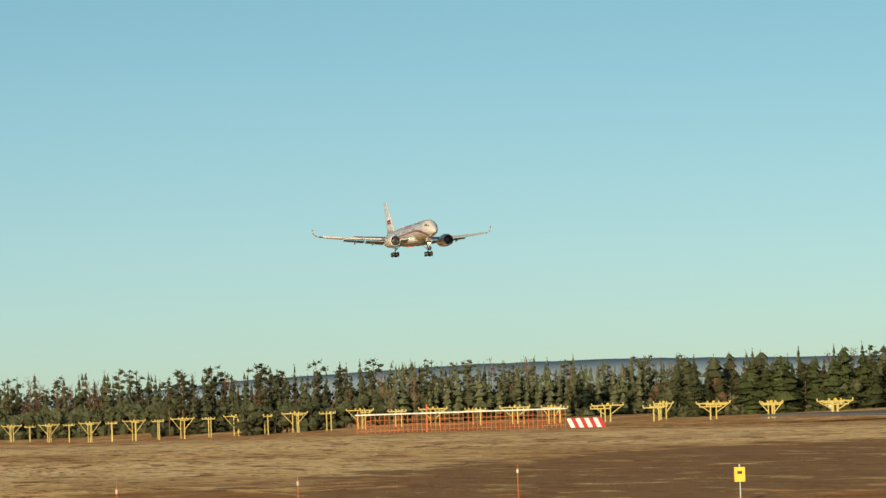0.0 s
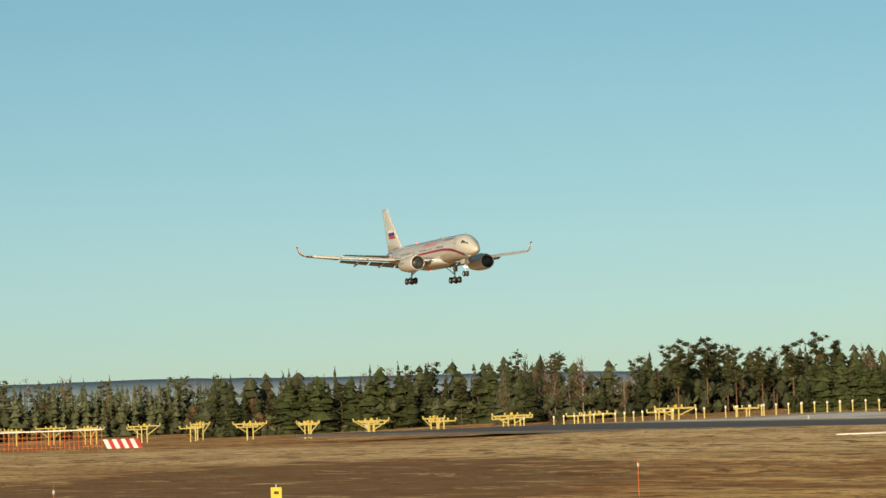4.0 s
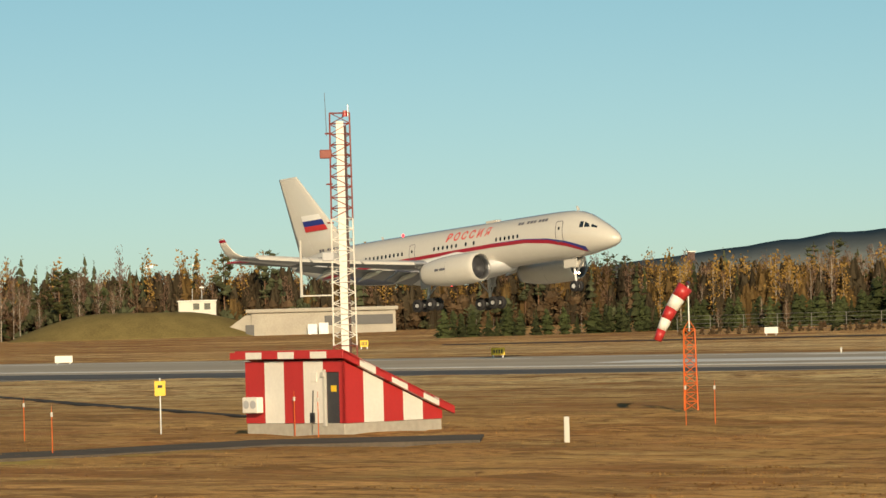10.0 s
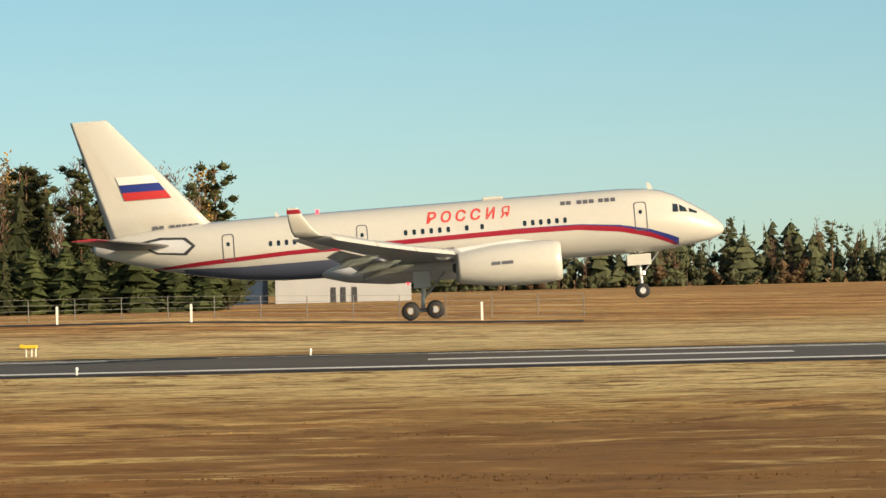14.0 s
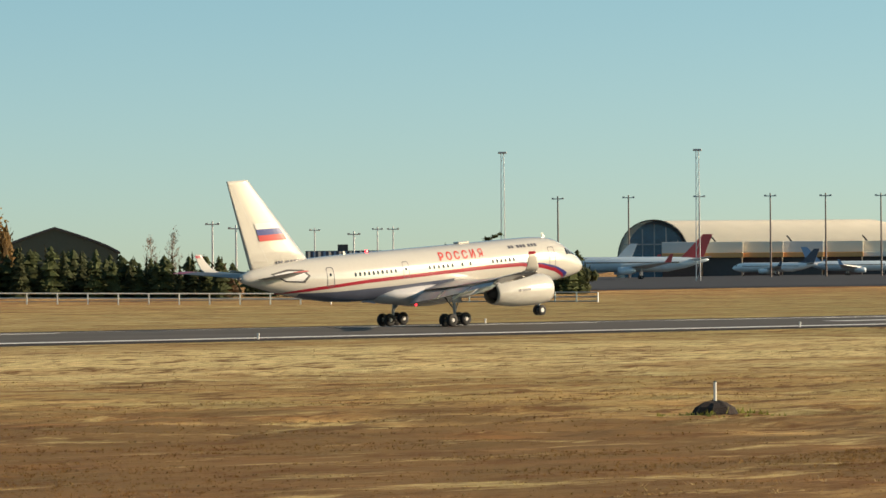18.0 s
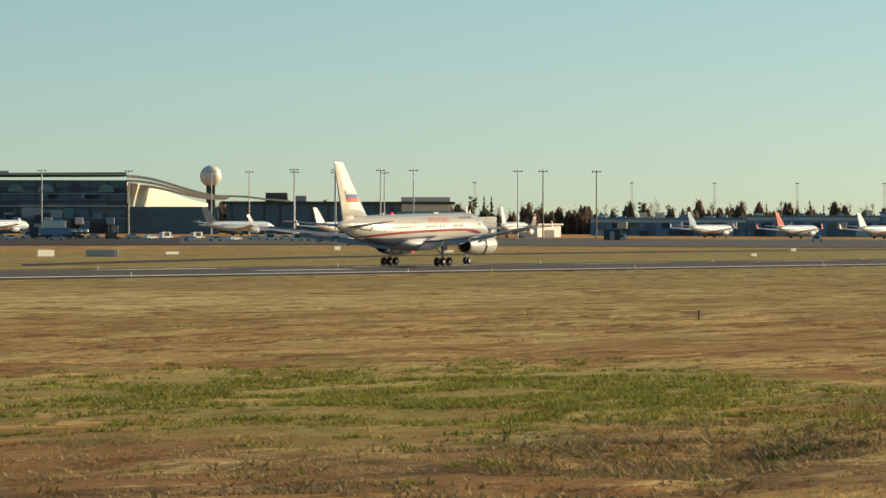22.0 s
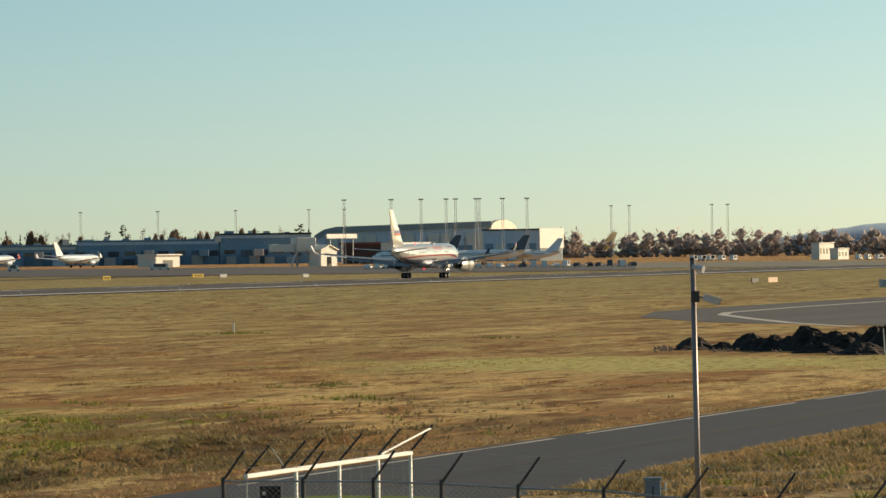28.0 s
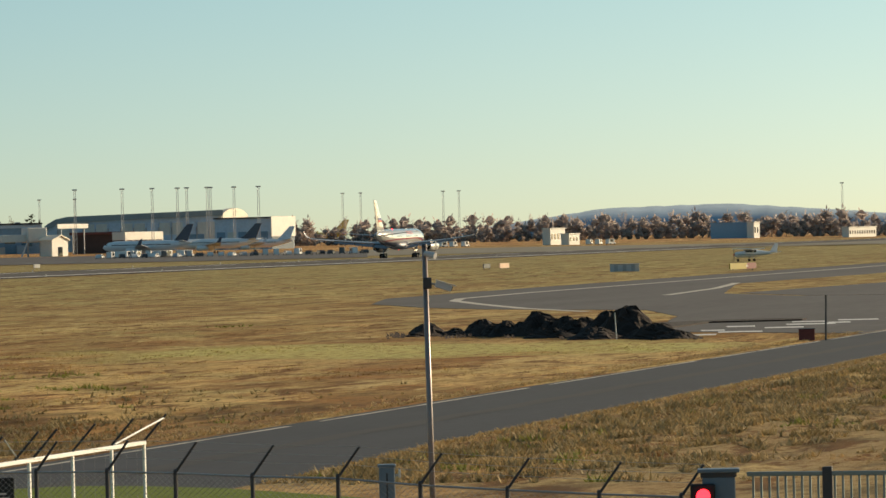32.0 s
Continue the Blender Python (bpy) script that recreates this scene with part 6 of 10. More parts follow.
def edge_light(x, y):
    e = stand("edge_light", "small white runway edge light", "light", x, y, 0, "runway edge lights")
    part("stem", rodm((0, 0, -0.05), (0, 0, 0.3), 0.08, 0.07, 6), CREAM, e)
    part("lens", rodm((0, 0, 0.3), (0, 0, 0.48), 0.12, 0.08, 8), WHITE, e)


for k in range(26):
    edge_light(-500 + 60 * k, RY - 24.5)
    edge_light(-488 + 60 * k, RY + 26.5)

# posts of the far field
for az, d in ((55.17, 640), (68.5, 820)):
    s = stand("white_marker", "white barrel marker on a thin pole", "marker", *polar(az, d), az)
    part("pole", rodm((0, 0, -0.2), (0, 0, 1.1), 0.04), GALV, s)
    part("barrel", rodm((0, 0, 1.1), (0, 0, 2.0), 0.42, 0.42, 12), WHITE, s, smooth=True)
for az, d in ((52.79, 650), (60.2, 760), (59.0, 690)):
    s = stand("white_post", "white post at the edge of the field", "post", *polar(az, d), az)
    part("post", box(-0.14, 0.14, -0.1, 0.1, -0.3, 1.5, 0.02), WHITE, s)


# approach lighting
def approach_frame(x, y, n, wid, big):
    f = stand("approach_light_bar", "yellow steel stand with a row of approach lamps", "light", x, y, 90, "yellow approach light bars")
    h = float(np.interp(x, (-1400, -1010, -685, -590), (-3.0, 0.2, 0.5, 1.4))) - ground_z(x, y) - (0.0 if big else 0.4)
    if big:
        for s in (-1, 1):
            part("leg", rodm((s * 0.55, 0, -1.5), (s * 0.55, 0, h), 0.14, 0.12, 6), PALEYELLOW, f)
            part("brace", rodm((s * 0.6, 0, h * 0.45), (s * wid * 0.45, 0, h - 0.1), 0.10), PALEYELLOW, f)
        part("crossbar", box(-wid / 2, wid / 2, -0.14, 0.14, h - 0.1, h + 0.14, 0.02), PALEYELLOW, f)
    else:
        part("leg", rodm((0, 0, -1.5), (0, 0, h), 0.15, 0.13, 6), PALEYELLOW, f)
        part("crossbar", box(-wid / 2, wid / 2, -0.14, 0.14, h - 0.1, h + 0.12, 0.02), PALEYELLOW, f)
    for k in range(n):
        xx = -wid / 2 + wid * k / (n - 1)
        part("lamp", rodm((xx, 0, h + 0.1), (xx, 0, h + 0.5), 0.12, 0.15, 6), PALEYELLOW, f)
    if big:
        part("centre_lamp", rodm((0, 0.2, h + 0.3), (0, -0.25, h + 0.35), 0.2, 0.22, 10), YELLOW, f, "larger yellow flashing lamp")


for k in range(33):
    x = -590 - k * 30
    approach_frame(x, RY, 5 if k % 2 else 4, 6.5 if k % 2 == 0 else 3.4, k % 2 == 0)
    if k >= 9:
        approach_frame(x - 13, RY - 3.5, 3, 2.2, False)
    if k < 9:
        for s in (-1, 1):
            approach_frame(x, RY + s * 11.5, 4, 4.0, k in (4, 8))
for k in range(17):
    for s in (-1, 1):
        xx, yy = -566 - 7 * (k % 4), RY + s * (2 + 1.55 * k)
        p = stand("threshold_light", "yellow threshold light post", "light", xx, yy, 0, "threshold light posts")
        part("stem", rodm((0, 0, -1.0), (0, 0, 1.5), 0.12, 0.10, 6), PALEYELLOW, p)
        part("lamp", rodm((0, 0, 1.5), (0, 0, 1.8), 0.16, 0.13, 6), CREAM, p)

# orange antenna screen with a red and white end board
scr = stand("antenna_screen", "long orange localiser antenna screen beside the approach", "antenna", *polar(73.2, 640), 73.2)
for k in range(46):
    x = -14.8 + k * 0.66
    part("upright", rodm((x, 0, -1.5), (x, 0, 2.6), 0.05, 0.045, 4), ORANGE, scr)
for z in (0.3, 1.0, 1.8):
    part("rail", box(-15, 15, -0.04, 0.04, z, z + 0.05), ORANGE, scr)
part("top_rail", box(-15, 15, -0.25, 0.25, 2.55, 2.75, 0.03), CREAM, scr, "pale top rail")
part("tall_post", rodm((-4.8, 0, -1), (-4.8, 0, 3.9), 0.12), ORANGE, scr)
brd = stand("striped_board", "sloping board in red and white diagonal stripes", "board", *polar(71.62, 636), 71.6)
for k in range(8):
    a, b = -2.6 + k * 0.62, -2.6 + (k + 1) * 0.62
    bm = bmesh.new()
    loft(bm, [[(a + 0.0, 0, 1.25), (b + 0.0, 0, 1.25), (b + 0.95, -0.9, -0.75), (a + 0.95, -0.9, -0.75)], [(a, 0.1, 1.3), (b, 0.1, 1.3), (b + 0.95, -0.8, -0.75), (a + 0.95, -0.8, -0.75)]])
    bmesh.ops.recalc_face_normals(bm, faces=bm.faces)
    part("stripe", bm, (CREAM, RED)[k % 2], brd)


# grass-covered shelter and cabins in the north
def grass_mound(x, y, rx, ry, h, rz, label):
    bm = bmesh.new()
    n = 40
    prev = None
    rows = []
    for k in range(10):
        t = k / 9
        rr = 1 - t
        rows.append([(rx * (0.25 + 0.75 * rr) * math.cos(2 * math.pi * i / n) if k < 9 else 0.25 * rx * math.cos(2 * math.pi * i / n), ry * (0.25 + 0.75 * rr) * math.sin(2 * math.pi * i / n), -0.6 + (h + 0.6) * (math.sin(t * math.pi / 2))) for i in range(n)])
    loft(bm, rows)
    bmesh.ops.recalc_face_normals(bm, faces=bm.faces)
    ob = part("grass_mound", bm, mat("olive_grass", (0.20, 0.155, 0.06), 0.95, vary=0.4, scale=0.3, bump=0.5, spec=0.1), None, smooth=True)
    ob.matrix_world = pose(x, y, ground_z(x, y), 0, 0, rz)
    return tagged(ob, label, "mound")


x_, y_ = polar(47.8, 850)
grass_mound(x_, y_, 27, 16, 4.9, 47.8, "grass-covered shelter mound beyond the runway")
bk = stand("concrete_shelter", "long low concrete aircraft shelter with dark openings", "building", *polar(45.5, 842), 45.5)
part("front_wall", box(-13.5, 13.5, -0.6, 0.6, -0.5, 4.2, 0.05), CONCRETE, bk)
part("roof_slab", box(-14.5, 14.0, -1.2, 9, 4.2, 4.9, 0.1), CONCRETE, bk)
bm = bmesh.new()
loft(bm, [[(-18.0, 0, -0.5), (-18.0, 8, -0.5), (-18.0, 8, 1.4), (-18.0, 0, 1.4)], [(-13.4, 0, -0.5), (-13.4, 8, -0.5), (-13.4, 8, 4.6), (-13.4, 0, 4.6)]])
bmesh.ops.recalc_face_normals(bm, faces=bm.faces)
part("wing_wall", bm, CONCRETE, bk)
part("opening", box(-14.6, -13.0, -0.75, -0.55, -0.3, 2.0), DARK, bk)
part("opening", box(0.2, 13.0, -0.75, -0.55, 1.6, 3.4), DARK, bk)
part("gate_frame", box(-3.0, -1.2, -3.0, -2.8, -0.2, 1.9, 0.02), GALV, bk)
part("gate_frame", box(-0.9, 0.9, -3.0, -2.8, -0.2, 2.1, 0.02), GALV, bk)
wc = stand("white_cabin", "white cabin with antennas on top of the mound", "cabin", *polar(47.1, 858), 47.1)
wc.location.z += 4.2
part("body", box(-3.6, 3.6, -1.3, 1.3, -0.3, 2.6, 0.06), WHITE, wc)
part("window", box(-0.8, 0.4, -1.36, -1.3, 1.0, 2.2), WINDOW, wc)
part("window", box(1.3, 2.5, -1.36, -1.3, 1.0, 2.2), WINDOW, wc)
part("roof_edge", box(-3.8, 3.8, -1.5, 1.5, 2.6, 2.8, 0.03), CREAM, wc)
part("antenna", rodm((-0.9, 0, 2.7), (-0.9, 0, 5.0), 0.06), GALV, wc)
part("antenna", rodm((0.9, 0, 2.7), (0.9, 0, 5.6), 0.06), GALV, wc)
part("antenna_head", box(0.5, 1.3, -0.1, 0.1, 5.1, 5.35), CREAM, wc)
lk = stand("lookout_cabin", "small brown cabin above the far treetops", "cabin", *polar(40.8, 960), 40.8)
part("body", box(-0.8, 0.8, -0.8, 0.8, 12.4, 14.2, 0.05), BROWNWOOD, lk)
part("roof", box(-1.0, 1.0, -1.0, 1.0, 14.2, 14.5, 0.03), CREAM, lk)
part("stem", box(-0.4, 0.4, -0.4, 0.4, -0.5, 12.4), BROWNWOOD, lk)
for az in (50.9, 50.3):
    s = stand("floodlight_pole", "slim floodlight pole behind the trees", "pole", *polar(az - 3.2, 980), az)
    part("pole", rodm((0, 0, -0.5), (0, 0, 15), 0.14, 0.1), GALV, s)
    part("lamp_bar", box(-0.9, 0.9, -0.15, 0.15, 14.6, 15.1), GALV, s)


# perimeter fence in front of the woods
FENCEGREY = mat("weathered_fence_steel", (0.20, 0.20, 0.19), 0.7, vary=0.2, scale=1)


def mesh_fence(az0, az1, d0, d1, h=2.0, gap=3.0, white=0):
    f = thing("perimeter_fence", "grey wire perimeter fence on thin posts", "fence", Matrix.Identity(4))
    x0, y0 = polar(az0, d0)
    x1, y1 = polar(az1, d1)
    L = math.hypot(x1 - x0, y1 - y0)
    n = int(L / gap)
    prev = None
    for k in range(n + 1):
        x, y = x0 + (x1 - x0) * k / n, y0 + (y1 - y0) * k / n
        z = ground_z(x, y)
        part("post", rodm((x, y, z - 0.3), (x, y, z + h), 0.045, 0.045, 4), FENCEGREY, f)
        if prev:
            for zz in (h, h * 0.75, h * 0.5, h * 0.25, 0.1):
                part("wire", rodm((prev[0], prev[1], prev[2] + zz), (x, y, z + zz), 0.018, 0.018, 3), FENCEGREY, f)
        prev = (x, y, z)
    return f


mesh_fence(41.0, 30.0, 640, 560, 2.2, 6.0)
mesh_fence(30.0, 21.5, 470, 462, 2.2, 4.5)
mesh_fence(21.5, -2.0, 462, 440, 2.2, 4.5)
for k in range(6):
    az = 26.3 - k * 5.4
    s = stand("fence_marker", "white marker post by the perimeter track", "post", *polar(az, 428), az, "white marker posts")
    part("post", box(-0.12, 0.12, -0.1, 0.1, -0.3, 1.75, 0.02), CREAM, s)

# white sheds at the end of the wood
sh = stand("tall_shed", "dark grey shed with two white upper panels", "building", *polar(1.35, 600), 1.35)
part("body", box(-6.0, 12, -5, 8, -0.5, 6.2, 0.05), GREY, sh)
for k in range(3):
    part("upper_panel", box(-5.8 + k * 5.1, -0.9 + k * 5.1, -5.1, -4.6, 6.3, 11.2, 0.05), CREAM, sh, "white upper panel")
part("panel_frame", box(-5.9, 9.6, -4.6, 7.8, 6.2, 11.0, 0.05), CREAM, sh)
for x in (1.4, 2.7, 4.2):
    part("door", box(x, x + 0.65, -5.12, -5.0, -0.4, 2.0), DARK, sh)
sh = stand("blue_container", "dark blue container beside the shed", "container", *polar(2.4, 598), 2.4)
part("body", box(-4.6, 4.0, -1.5, 1.5, -0.4, 3.4, 0.05), NAVY, sh)
part("vent", box(-0.6, 0.9, -1.56, -1.5, 1.2, 2.4), GREY, sh)
for az, d in ((-15.5, 520), (-19.5, 510), (3.0, 425)):
    s = stand("fence_marker", "white marker post by the perimeter track", "post", *polar(az, d), az, "white marker posts")
    part("post", box(-0.12, 0.12, -0.1, 0.1, -0.3, 1.75, 0.02), CREAM, s)


# perimeter track beyond the runway
def track(az0, az1, d0, d1, w, material, label, name="perimeter_track", n=24, lift=0.05):
    bm = bmesh.new()
    prev = None
    for k in range(n + 1):
        a = az0 + (az1 - az0) * k / n
        d = d0 + (d1 - d0) * k / n
        p = []
        for e in (-w / 2, w / 2):
            x, y = polar(a, d + e)
            p.append(bm.verts.new((x, y, ground_z(x, y) + lift)))
        if prev:
            bm.faces.new((prev[0], prev[1], p[1], p[0]))
        prev = p
    bmesh.ops.recalc_face_normals(bm, faces=bm.faces)
    return tagged(part(name, bm, material), label, "road", kind="structure")


track(44, 29, 560, 470, 9, ASPHALT, "grey asphalt perimeter track")
track(29, -2, 455, 420, 5, ASPHALT, "grey asphalt perimeter track")


# ---- the airport beyond ----
GLASSBLUE = mat("blue_glass_facade", (0.040, 0.150, 0.250), 0.18, vary=0.6, scale=0.10, spec=0.6, stretch=(1, 1, 2.5))
PANELBLUE = mat("blue_grey_cladding", (0.17, 0.32, 0.46), 0.5, vary=0.25, scale=0.08)
ROOFCREAM = mat("cream_metal_roof", (0.80, 0.73, 0.60), 0.45, vary=0.12, scale=0.05, stretch=(0.1, 1, 1))
ORANGEWALL = mat("orange_cladding", (0.66, 0.34, 0.13), 0.7, vary=0.12, scale=0.2)
GREENMETAL = mat("green_cladding", (0.14, 0.32, 0.29), 0.6, vary=0.2, scale=0.2)
DARKROOF = mat("dark_roof", (0.06, 0.06, 0.065), 0.6, vary=0.3, scale=0.1)
JETBLUE = mat("airline_blue", (0.10, 0.22, 0.42), 0.3, vary=0.05, coat=0.3)
JETWHITE = mat("jet_white", (0.82, 0.83, 0.84), 0.3, vary=0.04, coat=0.4)
# white jet paint tinted with the blue of its shaded side
JETSHADE = mat("jet_white_blue_shade", (0.52, 0.62, 0.70), 0.35, vary=0.06, coat=0.3)
CARS = [mat("car_" + n, c, 0.3, vary=0.05, coat=0.5) for n, c in (("white", (0.75, 0.75, 0.74)), ("silver", (0.45, 0.46, 0.48)), ("black", (0.02, 0.02, 0.025)), ("red", (0.4, 0.03, 0.03)), ("blue", (0.04, 0.08, 0.25)))]


BROWNPOLE = mat("brown_steel", (0.14, 0.10, 0.09), 0.5, vary=0.2)


def far(name, label, category, az, d, turn=0.0, group="", dz=0.0):
    return thing(name, label, category, at(az, d, turn, dz), group)


def flood_mast(az, d, h, label="tall twin-leg floodlight mast on the apron"):
    m = far("floodlight_mast", label, "mast", az, d, 0, "floodlight masts")
    r = 0.0001 * d
    for s in (-1, 1):
        part("leg", rodm((s * 0.5, 0, -0.5), (s * 0.32, 0, h), 0.12, 0.09, 5), LIGHTGREY, m)
    n = int(h / 2.2)
    for k in range(n):
        z = h * k / n
        part("rung", rodm((-0.5 + 0.18 * k / n, 0, z), (0.5 - 0.18 * (k + 1) / n, 0, z + h / n), 0.04, 0.04, 4), LIGHTGREY, m)
    part("lamp_head", box(-1.0, 1.0, -0.4, 0.4, h - 0.2, h + 0.3, 0.1), GREY, m)


def gate_pole(az, d, h, dark=False):
    m = far("lighting_pole", "slim lighting pole with a cross arm at a stand", "pole", az, d, 0, "apron lighting poles")
    part("pole", rodm((0, 0, -0.5), (0, 0, h), 0.27, 0.17, 6), BROWNPOLE if dark else LIGHTGREY, m)
    part("cross_arm", box(-1.6, 1.6, -0.12, 0.12, h - 0.85, h - 0.6, 0.03), GREY, m)
    for s in (-1, 1):
        part("lamp", box(s * 1.3 - 0.3, s * 1.3 + 0.3, -0.25, 0.25, h - 0.6, h - 0.4, 0.03), GREY, m)


def parked_jet(az, d, turn, L=38.0, tail=JETBLUE, body=JETWHITE, label="white airliner parked at the terminal", dz=0.0):
    """A parked airliner, nose along local +x before the turn."""
    j = far("parked_airliner", label, "aircraft", az, d, turn, "parked airliners", dz)
    k = L / 38.0
    bm = bmesh.new()
    loft(bm, [ell(x * k, z * k, r * k, r * k, 14) for x, z, r in ((19, 3.6, 0.1), (18, 3.7, 1.0), (16, 3.9, 1.7), (13.5, 4.0, 2.0), (-8, 4.0, 2.0), (-13, 4.4, 1.4), (-18, 5.0, 0.5), (-19, 5.1, 0.15))])
    bmesh.ops.recalc_face_normals(bm, faces=bm.faces)
    f = part("fuselage", bm, body, j, smooth=True)
    part("window_strip", box(-11 * k, 14 * k, -2.03 * k, 2.03 * k, 4.35 * k, 4.6 * k), WINDOW, f)
    bm = bmesh.new()
    loft(bm, [[(a * k, -0.15 * k, z * k), (b * k, -0.15 * k, z * k), (b * k, 0.15 * k, z * k), (a * k, 0.15 * k, z * k)] for a, b, z in ((-11.5, -17.5, 5.6), (-17.5, -20.0, 11.8))])
    bmesh.ops.recalc_face_normals(bm, faces=bm.faces)
    part("fin", bm, tail, j)
    for s in (-1, 1):
        bm = bmesh.new()
        loft(bm, [[(a * k, s * y * k, z * k), (b * k, s * y * k, z * k), (b * k, s * y * k, (z + 0.15) * k), (a * k, s * y * k, (z + t) * k)] for a, b, y, z, t in ((5, -3, 1.0, 2.9, 0.8), (-5.5, -7.5, 17, 4.4, 0.25))])
        bmesh.ops.recalc_face_normals(bm, faces=bm.faces)
        part("wing", bm, LIGHTGREY, j)
        bm = bmesh.new()
        loft(bm, [[(a * k, s * 17 * k, z * k), (b * k, s * 17 * k, z * k), (b * k, s * 17.1 * k, z * k), (a * k, s * 17.1 * k, z * k)] for a, b, z in ((-5.6, -7.4, 4.4), (-7.2, -8.0, 6.6))])
        part("winglet", bm, tail, j)
        bm = bmesh.new()
        loft(bm, [ell(x * k, 2.3 * k, r * k, r * k, 12, s * 5.6 * k) for x, r in ((5.5, 0.95), (4.5, 1.1), (2.0, 0.9), (0.8, 0.5))])
        bmesh.ops.recalc_face_normals(bm, faces=bm.faces)
        part("engine", bm, body, j, smooth=True)
        bm = bmesh.new()
        loft(bm, [[(a * k, s * y * k, z * k), (b * k, s * y * k, z * k), (b * k, s * y * k, (z + 0.12) * k), (a * k, s * y * k, (z + 0.12) * k)] for a, b, y, z in ((-14, -17.5, 0.6, 5.2), (-17.5, -19, 6.3, 5.8))])
        bmesh.ops.recalc_face_normals(bm, faces=bm.faces)
        part("tailplane", bm, LIGHTGREY, j)
        part("main_wheel", tyre_mesh(-1 * k, s * 2.6 * k, 0.55 * k, 0.55 * k, 0.4 * k), BLACK, j)
        part("gear_leg", rodm((-1 * k, s * 2.6 * k, 0.5), (-1 * k, s * 2.4 * k, 3 * k), 0.14), GALV, j)
    part("nose_wheel", tyre_mesh(14 * k, 0, 0.4 * k, 0.4 * k, 0.3 * k), BLACK, j)
    part("nose_leg", rodm((14 * k, 0, 0.4), (14 * k, 0, 2.4 * k), 0.1), GALV, j)
    part("cockpit_window", box(16.2 * k, 17.2 * k, -1.2 * k, 1.2 * k, 4.5 * k, 4.9 * k), WINDOW, j)
    return j


def car(az, d, turn, m, van=False):
    c = far("parked_van" if van else "parked_car", "small van parked by the apron" if van else "car parked in a row by the apron", "van" if van else "car", az, d, turn, "parked cars")
    bm = bmesh.new()
    h = 2.2 if van else 1.45
    prof = ((-2.2, 0.35), (2.2, 0.35), (2.25, 0.8), (1.3, 0.95), (0.7 if not van else 1.5, h), (-1.4 if not van else -2.1, h), (-2.15, 0.95))
    loft(bm, [[(x, y, z) for x, z in prof] for y in (-0.85, 0.85)])
    bmesh.ops.recalc_face_normals(bm, faces=bm.faces)
    part("body", bm, m, c)
    part("glazing", box(-1.3, 0.75, -0.87, 0.87, 0.98, h - 0.12, 0.02), WINDOW, c)
    for x in (-1.35, 1.35):
        for y in (-0.8, 0.8):
            part("wheel", rodm((x, y - 0.1, 0.33), (x, y + 0.1, 0.33), 0.33, 0.33, 10), BLACK, c)
    for y in (-0.6, 0.6):
        part("headlight", box(2.2, 2.27, y - 0.18, y + 0.18, 0.6, 0.78), WHITE, c)


# orange-fronted arched hangar with a blue hall
hg = far("arched_hangar", "hangar with an orange arched front", "hangar", -14.63, 800)
W2, HS, HTP = 11.5, 6.6, 10.4
arch = [(-W2 + 2 * W2 * k / 16, HS + (HTP - HS) * math.sin(math.pi * k / 16) ** 0.8) for k in range(17)]
bm = bmesh.new()
loft(bm, [[(x, y, z) for x, z in arch] + [(W2, y, -1.0), (-W2, y, -1.0)] for y in (0, 0.4)])
bmesh.ops.recalc_face_normals(bm, faces=bm.faces)
part("front_wall", bm, ORANGEWALL, hg)
bm = bmesh.new()
loft(bm, [[(x * 1.03, y, z + 0.25) for x, z in arch] + [(x * 1.03, y, z) for x, z in arch[::-1]] for y in (-0.5, 45)])
bmesh.ops.recalc_face_normals(bm, faces=bm.faces)
part("arched_roof", bm, DARKROOF, hg)
for s in (-1, 1):
    part("side_wall", box(s * W2 - 0.3, s * W2 + 0.3, 0.3, 45, -1, HS), NAVY, hg)
    part("edge_trim", box(s * W2 * 1.02 - 0.25, s * W2 * 1.02 + 0.25, -0.4, 0, -1, HS + 0.3), CREAM, hg)
bm = bmesh.new()
loft(bm, [[(x * 1.03, y, z + 0.62) for x, z in arch] + [(x * 1.03, y, z + 0.25) for x, z in arch[::-1]] for y in (-0.55, -0.3)])
bmesh.ops.recalc_face_normals(bm, faces=bm.faces)
part("arch_trim", bm, CREAM, hg)
bl = far("blue_hall", "dark blue hall with a glazed lower wall", "hangar", -13.1, 805)
part("upper_wall", box(-16, 9.8, 0, 30, 5.0, 8.8, 0.1), NAVY, bl)
part("lower_wall", box(-16, 9.8, 0.5, 29, -1, 5.0), DARK, bl)
for k in range(12):
    part("mullion", box(-15.5 + k * 2.1, -15.2 + k * 2.1, 0.3, 0.5, -1, 5.0), GREY, bl)
part("roof", box(-17, 10.2, -0.6, 31, 8.8, 9.3, 0.05), DARKROOF, bl)
part("corner_trim", box(9.5, 10.2, -0.3, 0.3, -1, 9.0), CREAM, bl)
gb = far("green_works", "green and grey works building behind the hangars", "building", -13.3, 1000)
part("body", box(-25, 4, 0, 25, -1, 16.0, 0.1), GREENMETAL, gb)
part("tower_block", box(3.0, 9, -1, 20, -1, 18.0, 0.1), GREENMETAL, gb)
part("stair_tower", rodm((1.2, -2, -1), (1.2, -2, 17.6), 1.5, 1.5, 16), CREAM, gb, "round cream stair tower")
part("dark_band", box(-14, 0, -0.3, 0, 12.5, 15.0), DARK, gb)
part("roof_box", box(6.5, 9.2, -1.5, 8, 16.0, 18.6, 0.05), DARK, gb)
db = far("brick_block", "dark flat-roofed block behind bare trees", "building", -23.3, 1000)
part("body", box(-10, 11, 0, 15, -1, 10.6, 0.1), BROWNWOOD, db)
part("roof", box(-10.4, 11.4, -0.4, 15.4, 10.6, 11.0), DARKROOF, db)
